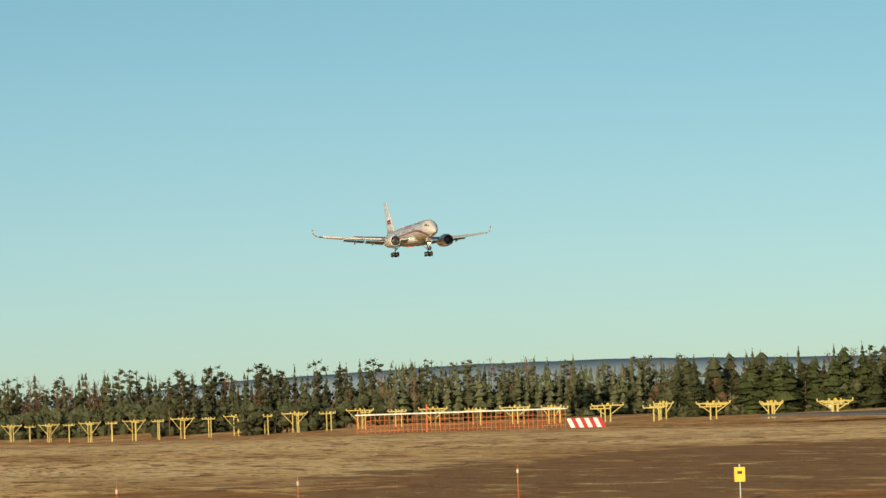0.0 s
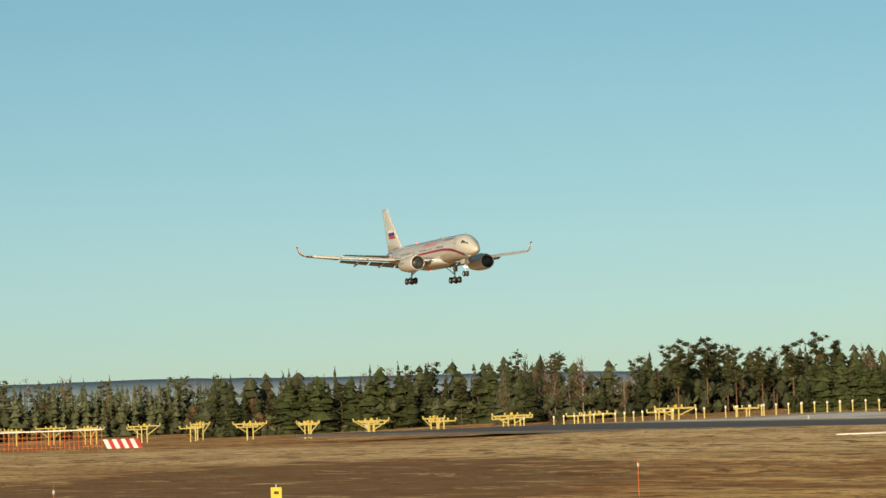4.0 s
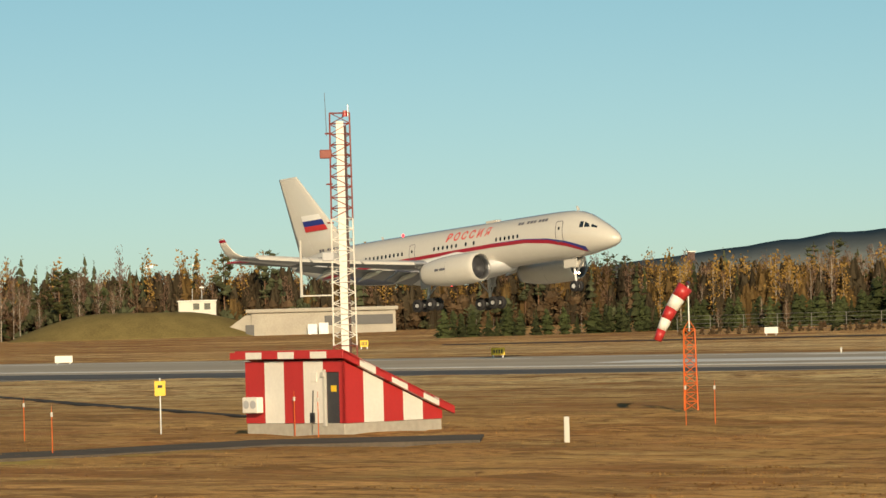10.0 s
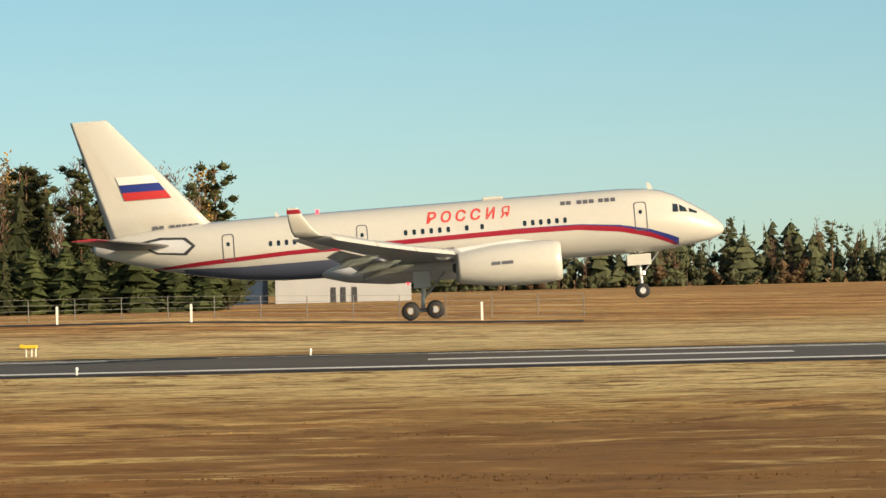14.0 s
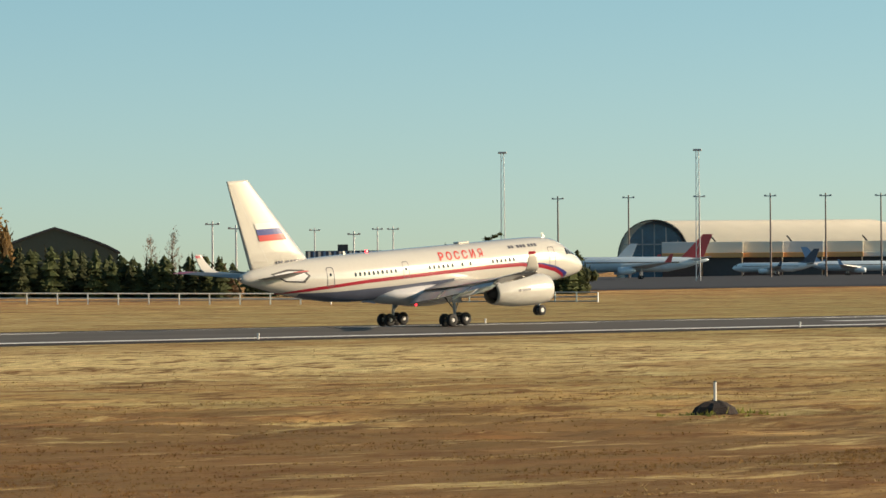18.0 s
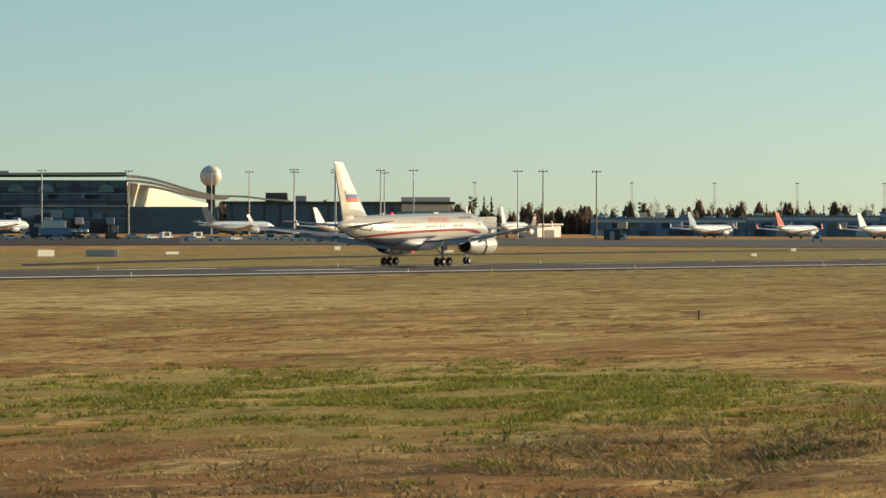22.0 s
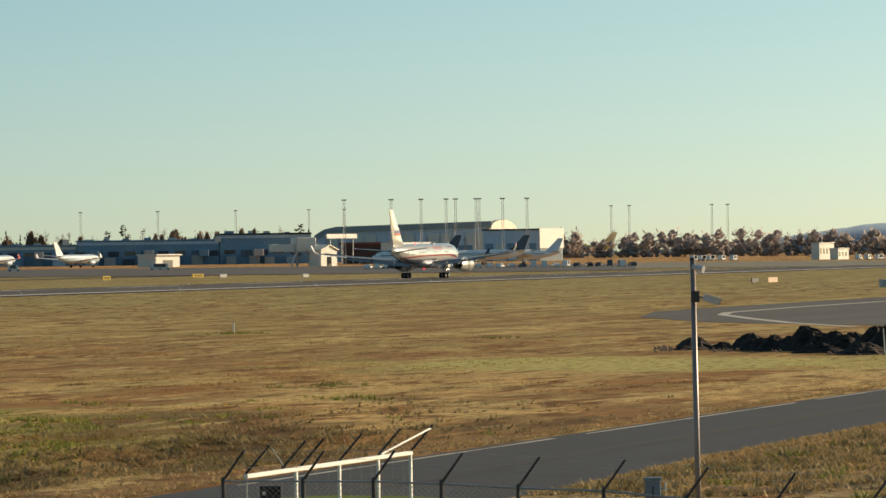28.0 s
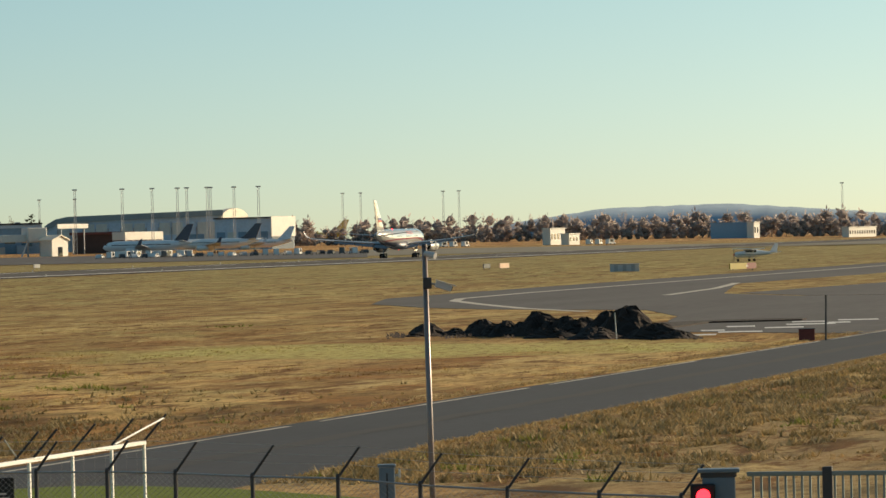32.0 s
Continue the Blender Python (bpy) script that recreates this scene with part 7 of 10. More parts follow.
for k in range(6):
    part("window", box(-8.6 + k * 3.2, -6.9 + k * 3.2, -0.08, 0, 5.5, 7.2), WINDOW, db)
plant(-22.7, -24.0, 960, 1, 4.5, 10.5, 10.5, {"birch": 3, "pine": 2}, 1, "trees_before_block")
for az, d, h in ((-13.72, 900, 26), (-22.9, 960, 30), (-24.72, 890, 30), (-26.9, 818, 30), (-29.4, 746, 30), (-43.8, 1040, 30), (-46.28, 1030, 30), (-51.93, 1210, 30), (-54.35, 1320, 30), (-23.7, 1400, 24), (-24.3, 1500, 20)):
    flood_mast(az, d, h)

# radar tower
rt = far("radar_tower", "concrete radar tower with a white radome", "tower", -33.31, 800)
part("shaft", box(-1.5, 1.5, -1.5, 1.5, -1, 19.2, 0.1), CONCRETE, rt)
part("window_slot", box(-0.3, 0.3, -1.56, -1.5, 9, 16, 0.0), DARK, rt)
part("gallery", box(-2.0, 2.0, -2.0, 2.0, 19.2, 19.7, 0.05), GREY, rt)
bm = bmesh.new()
bmesh.ops.create_uvsphere(bm, u_segments=24, v_segments=14, radius=2.05, matrix=Matrix.Translation((0, 0, 21.5)))
part("radome", bm, WHITE, rt, "white radome", True)

# dark vaulted store behind the pines
dv = far("vaulted_store", "dark green vaulted store above the pines", "hangar", -38.1, 1000)
ar = [(-14 + 28 * k / 12, 8.0 + 5.6 * (1 - abs(k - 6) / 6) ** 0.8) for k in range(13)]
bm = bmesh.new()
loft(bm, [[(x, y, z) for x, z in ar] + [(14, y, -1), (-14, y, -1)] for y in (0, 40)])
bmesh.ops.recalc_face_normals(bm, faces=bm.faces)
part("hall", bm, mat("dark_green_cladding", (0.055, 0.075, 0.06), 0.6, vary=0.2), dv)
bm = bmesh.new()
loft(bm, [[(x * 1.03, y, z + 0.5) for x, z in ar] + [(x * 1.03, y, z) for x, z in ar[::-1]] for y in (-0.6, 40)])
bmesh.ops.recalc_face_normals(bm, faces=bm.faces)
part("roof", bm, DARKROOF, dv)


def white_rail(az0, az1, d, h=1.3, m=CREAM, gap=4.0, rails=2):
    f = thing("guard_rail", "white painted rail fence along the taxiway", "fence", Matrix.Identity(4))
    (x0, y0), (x1, y1) = polar(az0, d), polar(az1, d)
    n = int(math.hypot(x1 - x0, y1 - y0) / gap)
    prev = None
    for k in range(n + 1):
        x, y = x0 + (x1 - x0) * k / n, y0 + (y1 - y0) * k / n
        z = ground_z(x, y)
        part("post", box(x - 0.08, x + 0.08, y - 0.08, y + 0.08, z - 0.3, z + h), m, f)
        if prev:
            for r in range(rails):
                zz = h * (1 - 0.45 * r)
                part("rail", rodm((prev[0], prev[1], prev[2] + zz), (x, y, z + zz), 0.09, 0.09, 4), m, f)
        prev = (x, y, z)


white_rail(-36.2, -41.6, 620, 1.5)
white_rail(-42.0, -45.0, 640, 1.4, GALV, 3.0, 3)
for az, d, h in ((-40.4, 900, 13), (-40.1, 1000, 15), (-41.9, 1100, 13), (-42.4, 1200, 15), (-41.4, 1300, 16), (-42.2, 1300, 16)):
    gate_pole(az, d, h)
sb = far("striped_hall", "low hall with a blue and white striped parapet", "building", -42.0, 1300)
part("body", box(-16, 16, 0, 20, -1, 6.5, 0.1), PANELBLUE, sb)
for k in range(21):
    part("stripe", box(-15.6 + k * 1.5, -14.9 + k * 1.5, -0.25, 0, 6.0, 9.0), (CREAM, JETBLUE)[k % 2], sb)
part("roof", box(-16.3, 16.3, -0.2, 20, 6.5, 9.2, 0.05), NAVY, sb)
part("roof_box", box(-7, -4, 2, 8, 9.2, 11), DARK, sb)
plant(-43.35, -44.15, 770, 1, 3.0, 9.5, 9.0, {"pine": 5}, 1, "leaning_pine")

# long vaulted pier
vp = far("vaulted_pier", "long cream vaulted terminal pier with a dark glass end", "terminal", -45.25, 1300, 0)
VL, VR, VH = 90.0, 21.0, 16.5
prof = [(VR * (1 - math.cos(math.pi * k / 18)), VH * math.sin(math.pi * k / 18) ** 0.62) for k in range(19)]
# gable turned towards the camera's left, vault running to the right
bm = bmesh.new()
loft(bm, [[(x0 + gx * sx, gy, gz) for gx, gz in ((p[0], p[1]) for p in prof)] for x0, sx, gy in ((0, 0.5, 0.0), (VL * 0.7, 0.5, 18.2))] + [[(VL + gx * 0.5, 27.0, gz * 0.62) for gx, gz in prof]], False)
part("vault_roof", bm, ROOFCREAM, vp, "cream ribbed vault", True)
bm = bmesh.new()
bm.faces.new([bm.verts.new((gx * 0.5 + 0.4, 0.6, gz * 0.96)) for gx, gz in prof])
part("glass_gable", bm, GLASSBLUE, vp, "dark glass gable")
for k in range(1, 6):
    part("gable_mullion", box(0.4 + k * 3.4, 0.7 + k * 3.4, 0.3, 0.6, 0, VH * math.sin(math.pi * k * 3.4 / 21) ** 0.62 * 0.94), GREY, vp)
for zz in (5.0, 9.5):
    part("gable_rail", box(1.8, 19.4, 0.3, 0.6, zz, zz + 0.3), GREY, vp)
bm = bmesh.new()
loft(bm, [[(gx * 0.5 * s_ + (1 - s_) * 10.5, y, gz * s_ + 0.01) for gx, gz in prof] for s_, y in ((1.02, -0.8), (1.02, 0.5), (0.94, 0.5), (0.94, -0.8))], False)
bmesh.ops.recalc_face_normals(bm, faces=bm.faces)
part("gable_rim", bm, DARKROOF, vp)
# facing side wall below the vault
for k in range(6):
    x = 13 + k * 11.6
    part("facade_bay", box(x, x + 11.2, -7.0 + k * 2.4, -5.0 + k * 2.4, -1.0, 5.6, 0.05), DARK if k % 2 else BROWNWOOD, vp)
    # the beam's orange stands for warm sunlight on it
    part("canopy_beam", box(x - 0.2, x + 11.6, -9.0 + k * 2.4, -6.8 + k * 2.4, 5.6, 7.0, 0.1), ORANGEWALL if k < 5 else CREAM, vp, "canopy beam, warm sunlight put into its orange")
    part("roof_band", box(x - 0.2, x + 11.6, -7.6 + k * 2.4, -5.8 + k * 2.4, 7.0, 10.2, 0.1), ROOFCREAM if k % 3 else LIGHTGREY, vp)
for k in range(3):
    bm = bmesh.new()
    rings_ = []
    for j in range(9):
        a = radians(60 - j * 8)
        cx, cz, cr = 24 + k * 22 + 6 * math.cos(a), 4 + 9 * math.sin(a), 0.22
        rings_.append([(cx + cr * math.cos(a) * u, -2 + k * 4.6 + cr * v, cz + cr * math.sin(a) * u) for u, v in ((1, 1), (-1, 1), (-1, -1), (1, -1))])
    loft(bm, rings_)
    part("curved_strut", bm, DARK, vp)


def terminal(az, d, w, h, wave, label, drop=0.36, link=0.0, dz=0.0):
    """Dark glass hall under a thin flat roof that overhangs; its right end waves down in the sun."""
    t = far("terminal_hall", label, "terminal", az, d, 0, "terminal halls", dz)
    part("glass_wall", box(-w / 2, w / 2, 0, 40, -1, h - 1.2, 0.1), GLASSBLUE, t)
    nb = int(w / 7)
    for k in range(nb + 1):
        part("mullion", box(-w / 2 + k * w / nb - 0.25, -w / 2 + k * w / nb + 0.25, -0.5, 0, -1, h - 1.2), DARK, t)
    for z in (h * 0.3, h * 0.55, h * 0.78):
        part("floor_band", box(-w / 2, w / 2, -0.35, 0, z, z + 0.7), NAVY, t)
    rnd = random.Random(int(d))
    for k in range(int(w / 9)):
        x = -w / 2 + 3 + k * 9 + rnd.uniform(-1.5, 1.5)
        part("lower_bay", box(x, x + rnd.uniform(3, 6), -3.5, 0, -1, rnd.uniform(3.5, 7.5), 0.1), (PANELBLUE, DARK, NAVY)[k % 3], t)
    for k in range(34):
        x, z = rnd.uniform(-w / 2 + 1, w / 2 - 6), rnd.choice((h * 0.12, h * 0.36, h * 0.46, h * 0.62, h * 0.70))
        part("facade_panel", box(x, x + rnd.uniform(2, 8), -0.62, -0.1, z, z + rnd.uniform(0.8, 2.2), 0.02), rnd.choice((PANELBLUE, NAVY, NAVY, NAVY, DARK, WINDOW)), t)
    for k in range(7):
        x = -w / 2 + 4 + k * w / 7
        part("air_bridge", box(x, x + 3.2, -22, -3, 3.6, 6.4, 0.2), (PANELBLUE, GREY, LIGHTGREY)[k % 3], t)
        part("bridge_leg", box(x + 1.2, x + 2.0, -20, -19.2, -1, 3.6), DARK, t)
    part("roof_edge", box(-w / 2 - 14, w / 2, -5.2, -5.02, h + 0.9, h + 1.35), LIGHTGREY, t, "pale metal roof edge")
    bm = bmesh.new()
    n = 24
    rings = []
    for k in range(n + 1):
        u = k / n
        x = -w / 2 - 14 + u * (w + 14)
        rings.append([(x, -5, h + 0.6 * u), (x, 42, h + 0.6 * u), (x, 42, h + 1.3 + 0.6 * u), (x, -5, h + 1.3 + 0.6 * u)])
    loft(bm, rings)
    bmesh.ops.recalc_face_normals(bm, faces=bm.faces)
    part("roof_plate", bm, DARKROOF, t, "thin dark roof plate")
    for j, (dy, thick, m) in enumerate(((-4.5, 1.0, ROOFCREAM), (6, 0.9, CREAM), (16, 0.9, ROOFCREAM))):
        bm = bmesh.new()
        rings = []
        for k in range(17):
            u = k / 16
            x = w / 2 + u * wave
            z = h + 0.9 - (h * drop) * (0.5 - 0.5 * math.cos(math.pi * u)) - j * 1.5 * (1 - u) - 0.3 * j
            rings.append([(x, dy, z - thick), (x, dy + 9, z - thick), (x, dy + 9, z), (x, dy, z)])
        loft(bm, rings)
        bmesh.ops.recalc_face_normals(bm, faces=bm.faces)
        part("wave_roof", bm, m, t, "sunlit wave-shaped roof end")
    bm = bmesh.new()
    loft(bm, [[(w / 2 + u * wave, 3 + u * wave * 2.2, h * 0.48), (w / 2 + u * wave, 3 + u * wave * 2.2, h * 0.9 - h * drop * (0.5 - 0.5 * math.cos(math.pi * u)) + 0.2), (w / 2 + u * wave, 40 + u * wave * 2.2, h * 0.9 - h * drop * (0.5 - 0.5 * math.cos(math.pi * u)) + 0.2), (w / 2 + u * wave, 40 + u * wave * 2.2, h * 0.48)] for u in (0, 0.15, 0.3, 0.45, 0.6, 0.75, 0.88)])
    bmesh.ops.recalc_face_normals(bm, faces=bm.faces)
    part("wave_wall", bm, ROOFCREAM, t, "sunlit cream wall below the wave roof")
    part("end_wall", box(w / 2, w / 2 + wave * 0.9, 4, 36, -1, h * 0.48, 0.1), GLASSBLUE, t)
    part("roof_plant", box(-w * 0.1, -w * 0.1 + 5, 12, 20, h + 1, h + 2.6, 0.1), CREAM, t)
    if link:
        x0 = w / 2 + wave * 0.45
        part("link_block", box(x0, x0 + link, 2.5, 34, -1, h * 0.83, 0.1), GLASSBLUE, t, "lower glass link between the halls")
        part("link_roof", box(x0 - 1, x0 + link + 2, 1.2, 35, h * 0.83, h * 0.83 + 0.9, 0.1), DARKROOF, t)
        for k in range(int(link / 5)):
            part("mullion", box(x0 + 2 + k * 5, x0 + 2.4 + k * 5, 2.2, 2.5, -1, h * 0.83), DARK, t)
    # arched clerestory frames and steel ledges on the glass
    for k in range(int(w / 12)):
        x = -w / 2 + 6 + k * 12
        bm = bmesh.new()
        loft(bm, [[(x + 3.2 * math.cos(math.pi * j / 8), y, h * 0.74 + 3.0 * math.sin(math.pi * j / 8)) for j in range(9)] for y in (-0.75, -0.1)])
        bmesh.ops.recalc_face_normals(bm, faces=bm.faces)
        part("clerestory", bm, (GREENMETAL, PANELBLUE, NAVY)[k % 3], t, "arched clerestory pane")
    for k in range(3):
        part("ledge", box(-w / 2, w / 2, -1.6, -0.36, h * (0.26 + 0.22 * k), h * (0.26 + 0.22 * k) + 0.35), LIGHTGREY if k == 1 else PANELBLUE, t, "pale steel ledge")
    for k in range(int(w / 6)):
        x = -w / 2 + 1.5 + k * 6 + rnd.uniform(-1, 1)
        part("glass_bay", box(x, x + rnd.uniform(2.5, 5.2), -0.9, -0.05, h * 0.28, h * rnd.uniform(0.34, 0.46), 0.05), rnd.choice((PANELBLUE, GLASSBLUE, GREENMETAL, GREY)), t)
        part("gate_room", box(x, x + rnd.uniform(2.0, 4.5), -6, -0.2, 0.2, h * rnd.uniform(0.12, 0.22), 0.08), rnd.choice((PANELBLUE, LIGHTGREY, GREY, NAVY, CREAM)), t)
    return t


terminal(-51.15, 1700, 105, 20.5, 36, "dark glass terminal hall under a thin flat roof", 0.17, 48)
terminal(-55.95, 1800, 86, 22.5, 41, "dark glass terminal hall with a wave-shaped roof end")
wc = far("wave_canopy", "pale curved canopies in front of the terminal", "canopy", -50.2, 1450)
for k, pts_ in enumerate((((-22, 8.0), (-12, 10.5), (-4, 12.8), (6, 13.6), (18, 13.5)), ((-22, 13.0), (-14, 14.2), (-8, 15.2), (-2, 15.0)), ((-22, 15.4), (-10, 15.6), (0, 14.8), (9, 14.2)))):
    bm = bmesh.new()
    xs_ = np.linspace(pts_[0][0], pts_[-1][0], 14)
    zs_ = np.interp(xs_, [p[0] for p in pts_], [p[1] for p in pts_])
    loft(bm, [[(x, -4 + k * 7, z - (2.0 if k == 0 else 0.8) * (1 - i / 16)), (x, 6 + k * 7, z - 1.4 * (1 - i / 16)), (x, 6 + k * 7, z + 0.4), (x, -4 + k * 7, z + 0.4)] for i, (x, z) in enumerate(zip(xs_, zs_))])
    bmesh.ops.recalc_face_normals(bm, faces=bm.faces)
    part("canopy", bm, ROOFCREAM, wc)
for x in (-18, -6, 6, 15):
    part("column", rodm((x, 2, -1), (x, 2, 9.5), 0.5, 0.4, 6), GREY, wc)
part("glass_front", box(-24, 20, 12, 14, -1, 11.5), GLASSBLUE, wc)
lw = far("low_terminal", "low dark terminal wing below the halls", "terminal", -60.2, 1850)
part("wing_body", box(-52, 40, 0, 25, -1, 12.5, 0.1), GLASSBLUE, lw)
part("roof", box(-54, 42, -2, 27, 12.5, 13.6, 0.1), DARKROOF, lw)
part("roof_plant", box(-36, -27, 2, 20, 13.6, 17.2, 0.2), DARKROOF, lw)
part("roof_plant", box(-24, -19, 2, 20, 13.6, 16.0, 0.2), GREY, lw)
part("sloping_roof", loft(bmesh.new(), [[(x, -3, z), (x, 20, z), (x, 20, z + 0.7), (x, -3, z + 0.7)] for x, z in ((-52, 15.5), (-44, 15.2), (-36, 14.2), (-26, 13.4))]), ROOFCREAM, lw, "pale sloping roof end")
part("cream_block", box(20, 40, -1, 15, 9, 15.5, 0.1), ROOFCREAM, lw)
for k in range(14):
    part("mullion", box(-50 + k * 6.6, -49.4 + k * 6.6, -0.4, 0, -1, 12.5), DARK, lw)
part("green_glass_front", box(18, 42, -1.5, 0, 2, 9.5, 0.05), GREENMETAL, lw)

# control tower
ct = far("control_tower", "tall slim control tower with a dark glass cab", "tower", -54.95, 2200)
part("shaft", box(-3.9, -2.2, -3, 3, -1, 72, 0.2), LIGHTGREY, ct, "pale concrete lift shaft")
part("shaft", box(-0.9, 3.2, -3, 3, -1, 82, 0.2), PANELBLUE, ct, "blue-grey clad shaft")
part("glass_joint", box(-2.2, -0.9, -2.4, 2.8, -1, 72), WINDOW, ct)
for k in range(16):
    part("window", box(-0.4, 0.5, -3.1, -3.0, 4 + k * 4.2, 6.4 + k * 4.2), CREAM, ct)
part("equipment_floor", box(-5.2, 3.6, -4.6, 4.6, 67, 74.5, 0.3), PANELBLUE, ct)
part("equipment_glass", box(-4.6, 3.0, -4.7, -4.5, 70, 72.5), WINDOW, ct)
part("gallery_ring", rodm((-0.6, 0, 76.5), (-0.6, 0, 79.2), 5.6, 6.4, 16), PANELBLUE, ct)
part("neck", rodm((-0.6, 0, 74), (-0.6, 0, 77), 4.2, 5.0, 12), DARK, ct)
part("cab_glass", rodm((-0.6, 0, 79.2), (-0.6, 0, 85.5), 4.8, 5.7, 12), GLASSBLUE, ct, "dark slanted cab glass")
part("cab_roof", rodm((-0.6, 0, 85.5), (-0.6, 0, 86.8), 6.0, 5.2, 12), LIGHTGREY, ct)
part("antenna", rodm((2.2, 0, 86), (2.2, 0, 93), 0.3, 0.15), GALV, ct)
part("side_pod", box(3.2, 7.2, -2.0, 2.0, 70, 73.5, 0.2), LIGHTGREY, ct)
rd = far("radome", "white weather radome on a stem above the terminal", "radome", -58.39, 2000)
part("stem", box(-2, 2, -2, 2, -1, 22, 0.2), DARK, rd)
bm = bmesh.new()
bmesh.ops.create_uvsphere(bm, u_segments=24, v_segments=14, radius=4.8, matrix=Matrix.Translation((0, 0, 25.3)))
part("sphere", bm, CREAM, rd, "white sphere", True)

# poles at the stands
for az in (-44.5, -45.4, -46.3, -47.2, -47.9, -48.6, -49.5, -50.4):
    gate_pole(az, 1180, 22, True)
for az in (-51.0, -52.1, -53.15, -54.3, -55.3, -56.25, -57.35, -58.4, -58.88, -59.46, -59.97, -60.6):
    gate_pole(az, 1690, 24.5)
for az, dk in ((-59.45, 0), (-59.98, 0), (-60.55, 0), (-60.97, 0), (-62.3, 0), (-62.62, 1), (-63.3, 1)):
    gate_pole(az, 1550, 24, bool(dk))
for az in (-61.75, -63.75, -64.8, -65.85, -66.95, -67.93, -68.92, -69.85, -70.3):
    flood_mast(az, 2300, 26)
for az in (-70.3, -70.9, -71.28, -71.6, -71.72, -71.98, -72.02, -72.32, -72.63):
    flood_mast(az, 1750, 25)
for az in (-73.7, -73.93, -74.98, -75.18, -80.05):
    flood_mast(az, 2300, 26)

# long low piers to the south
pr = far("south_pier", "long low blue-grey terminal pier", "terminal", -66.6, 1900)
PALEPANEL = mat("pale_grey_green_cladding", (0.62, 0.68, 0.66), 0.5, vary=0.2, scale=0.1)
# far blue cladding, paled so its colour carries the haze
HAZEBLUE = mat("blue_cladding_haze_tint", (0.50, 0.68, 0.84), 0.5, vary=0.25, scale=0.08)
rnd = random.Random(19)
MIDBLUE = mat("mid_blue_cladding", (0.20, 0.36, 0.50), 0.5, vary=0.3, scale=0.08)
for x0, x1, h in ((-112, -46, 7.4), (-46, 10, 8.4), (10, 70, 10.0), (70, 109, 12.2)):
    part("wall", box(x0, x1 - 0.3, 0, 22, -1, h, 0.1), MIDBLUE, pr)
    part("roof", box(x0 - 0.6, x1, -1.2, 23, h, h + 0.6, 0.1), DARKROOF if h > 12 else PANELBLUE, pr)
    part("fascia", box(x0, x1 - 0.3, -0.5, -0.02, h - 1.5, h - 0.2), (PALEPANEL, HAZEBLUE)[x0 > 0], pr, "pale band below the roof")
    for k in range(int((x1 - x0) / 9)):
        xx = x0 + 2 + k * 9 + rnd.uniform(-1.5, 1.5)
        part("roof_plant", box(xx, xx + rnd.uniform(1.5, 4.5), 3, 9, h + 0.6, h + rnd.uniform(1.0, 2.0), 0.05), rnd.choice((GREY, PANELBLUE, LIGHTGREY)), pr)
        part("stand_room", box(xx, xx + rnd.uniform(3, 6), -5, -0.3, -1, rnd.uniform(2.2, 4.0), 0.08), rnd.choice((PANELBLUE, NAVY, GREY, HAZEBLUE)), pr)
for k in range(31):
    part("window_bay", box(-110 + k * 7, -105.5 + k * 7, -0.3, 0, 3.0 + (k % 3) * 0.6, 5.8), (GLASSBLUE, NAVY, WINDOW)[k % 3], pr)
for k in range(9):
    part("air_bridge", box(-100 + k * 23, -96 + k * 23, -14, 0, 3.2, 6.2, 0.2), (GREY, PANELBLUE)[k % 2], pr)
for x, w, z in ((-91, 3.0, 7.9), (-84.5, 3.6, 7.9), (4, 2.6, 8.9), (68, 2.6, 9.4)):
    part("white_sign", box(x, x + w, -1.9, -1.5, z, z + 2.2, 0.05), CREAM, pr, "white board on the roof")
wb = far("service_block", "low cream service block on the apron", "building", -61.9, 1650, 40)
part("body", box(-11, 5, 0, 8, -1, 7.5, 0.1), CREAM, wb)
part("door", box(-4, 3, -0.1, 0, 0, 4), DARK, wb)
for az, w, h in ((-68.05, 17, 4.4), (-60.9, 8, 5), (-62.7, 15, 4.6)):
    b = far("apron_building", "small pale building beside the apron", "building", az, 1700, -az * 0.85)
    part("body", box(-w / 2, w / 2, 0, 8, -1, h, 0.1), CREAM, b)
    part("roof", box(-w / 2 - 0.5, w / 2 + 0.5, -0.8, 8.5, h, h + 0.5, 0.05), CREAM, b)
    part("door", box(-w * 0.2, w * 0.2, -0.1, 0, -0.5, h * 0.6), DARK, b)
nb = far("boarding_bridge", "cream boarding bridge head on a steel pier", "boarding bridge", -69.84, 1650, 25)
part("rotunda", box(-4.5, 3.2, 0, 6, 5.2, 10.6, 0.3), CREAM, nb)
part("tunnel", box(-14, -4.5, 1.5, 4.5, 5.4, 8.2, 0.2), PALEPANEL, nb)
for x in (-3.2, 1.8):
    part("leg", rodm((x, 3, -1), (x, 3, 5.4), 0.45, 0.35, 6), GREY, nb)
part("service_stair", loft(bmesh.new(), [[(x, -0.8, z), (x, 0.2, z), (x, 0.2, z + 0.5), (x, -0.8, z + 0.5)] for x, z in ((-7.5, -0.5), (-4.6, 5.6))]), LIGHTGREY, nb)
gh = far("apron_hut", "cream gabled hut beside the boarding bridge", "building", -70.1, 1650, 58)
bm = bmesh.new()
loft(bm, [[(-5.5, y, -1), (5.5, y, -1), (5.5, y, 5.8), (0, y, 7.4), (-5.5, y, 5.8)] for y in (0, 5)])
bmesh.ops.recalc_face_normals(bm, faces=bm.faces)
part("body", bm, CREAM, gh)
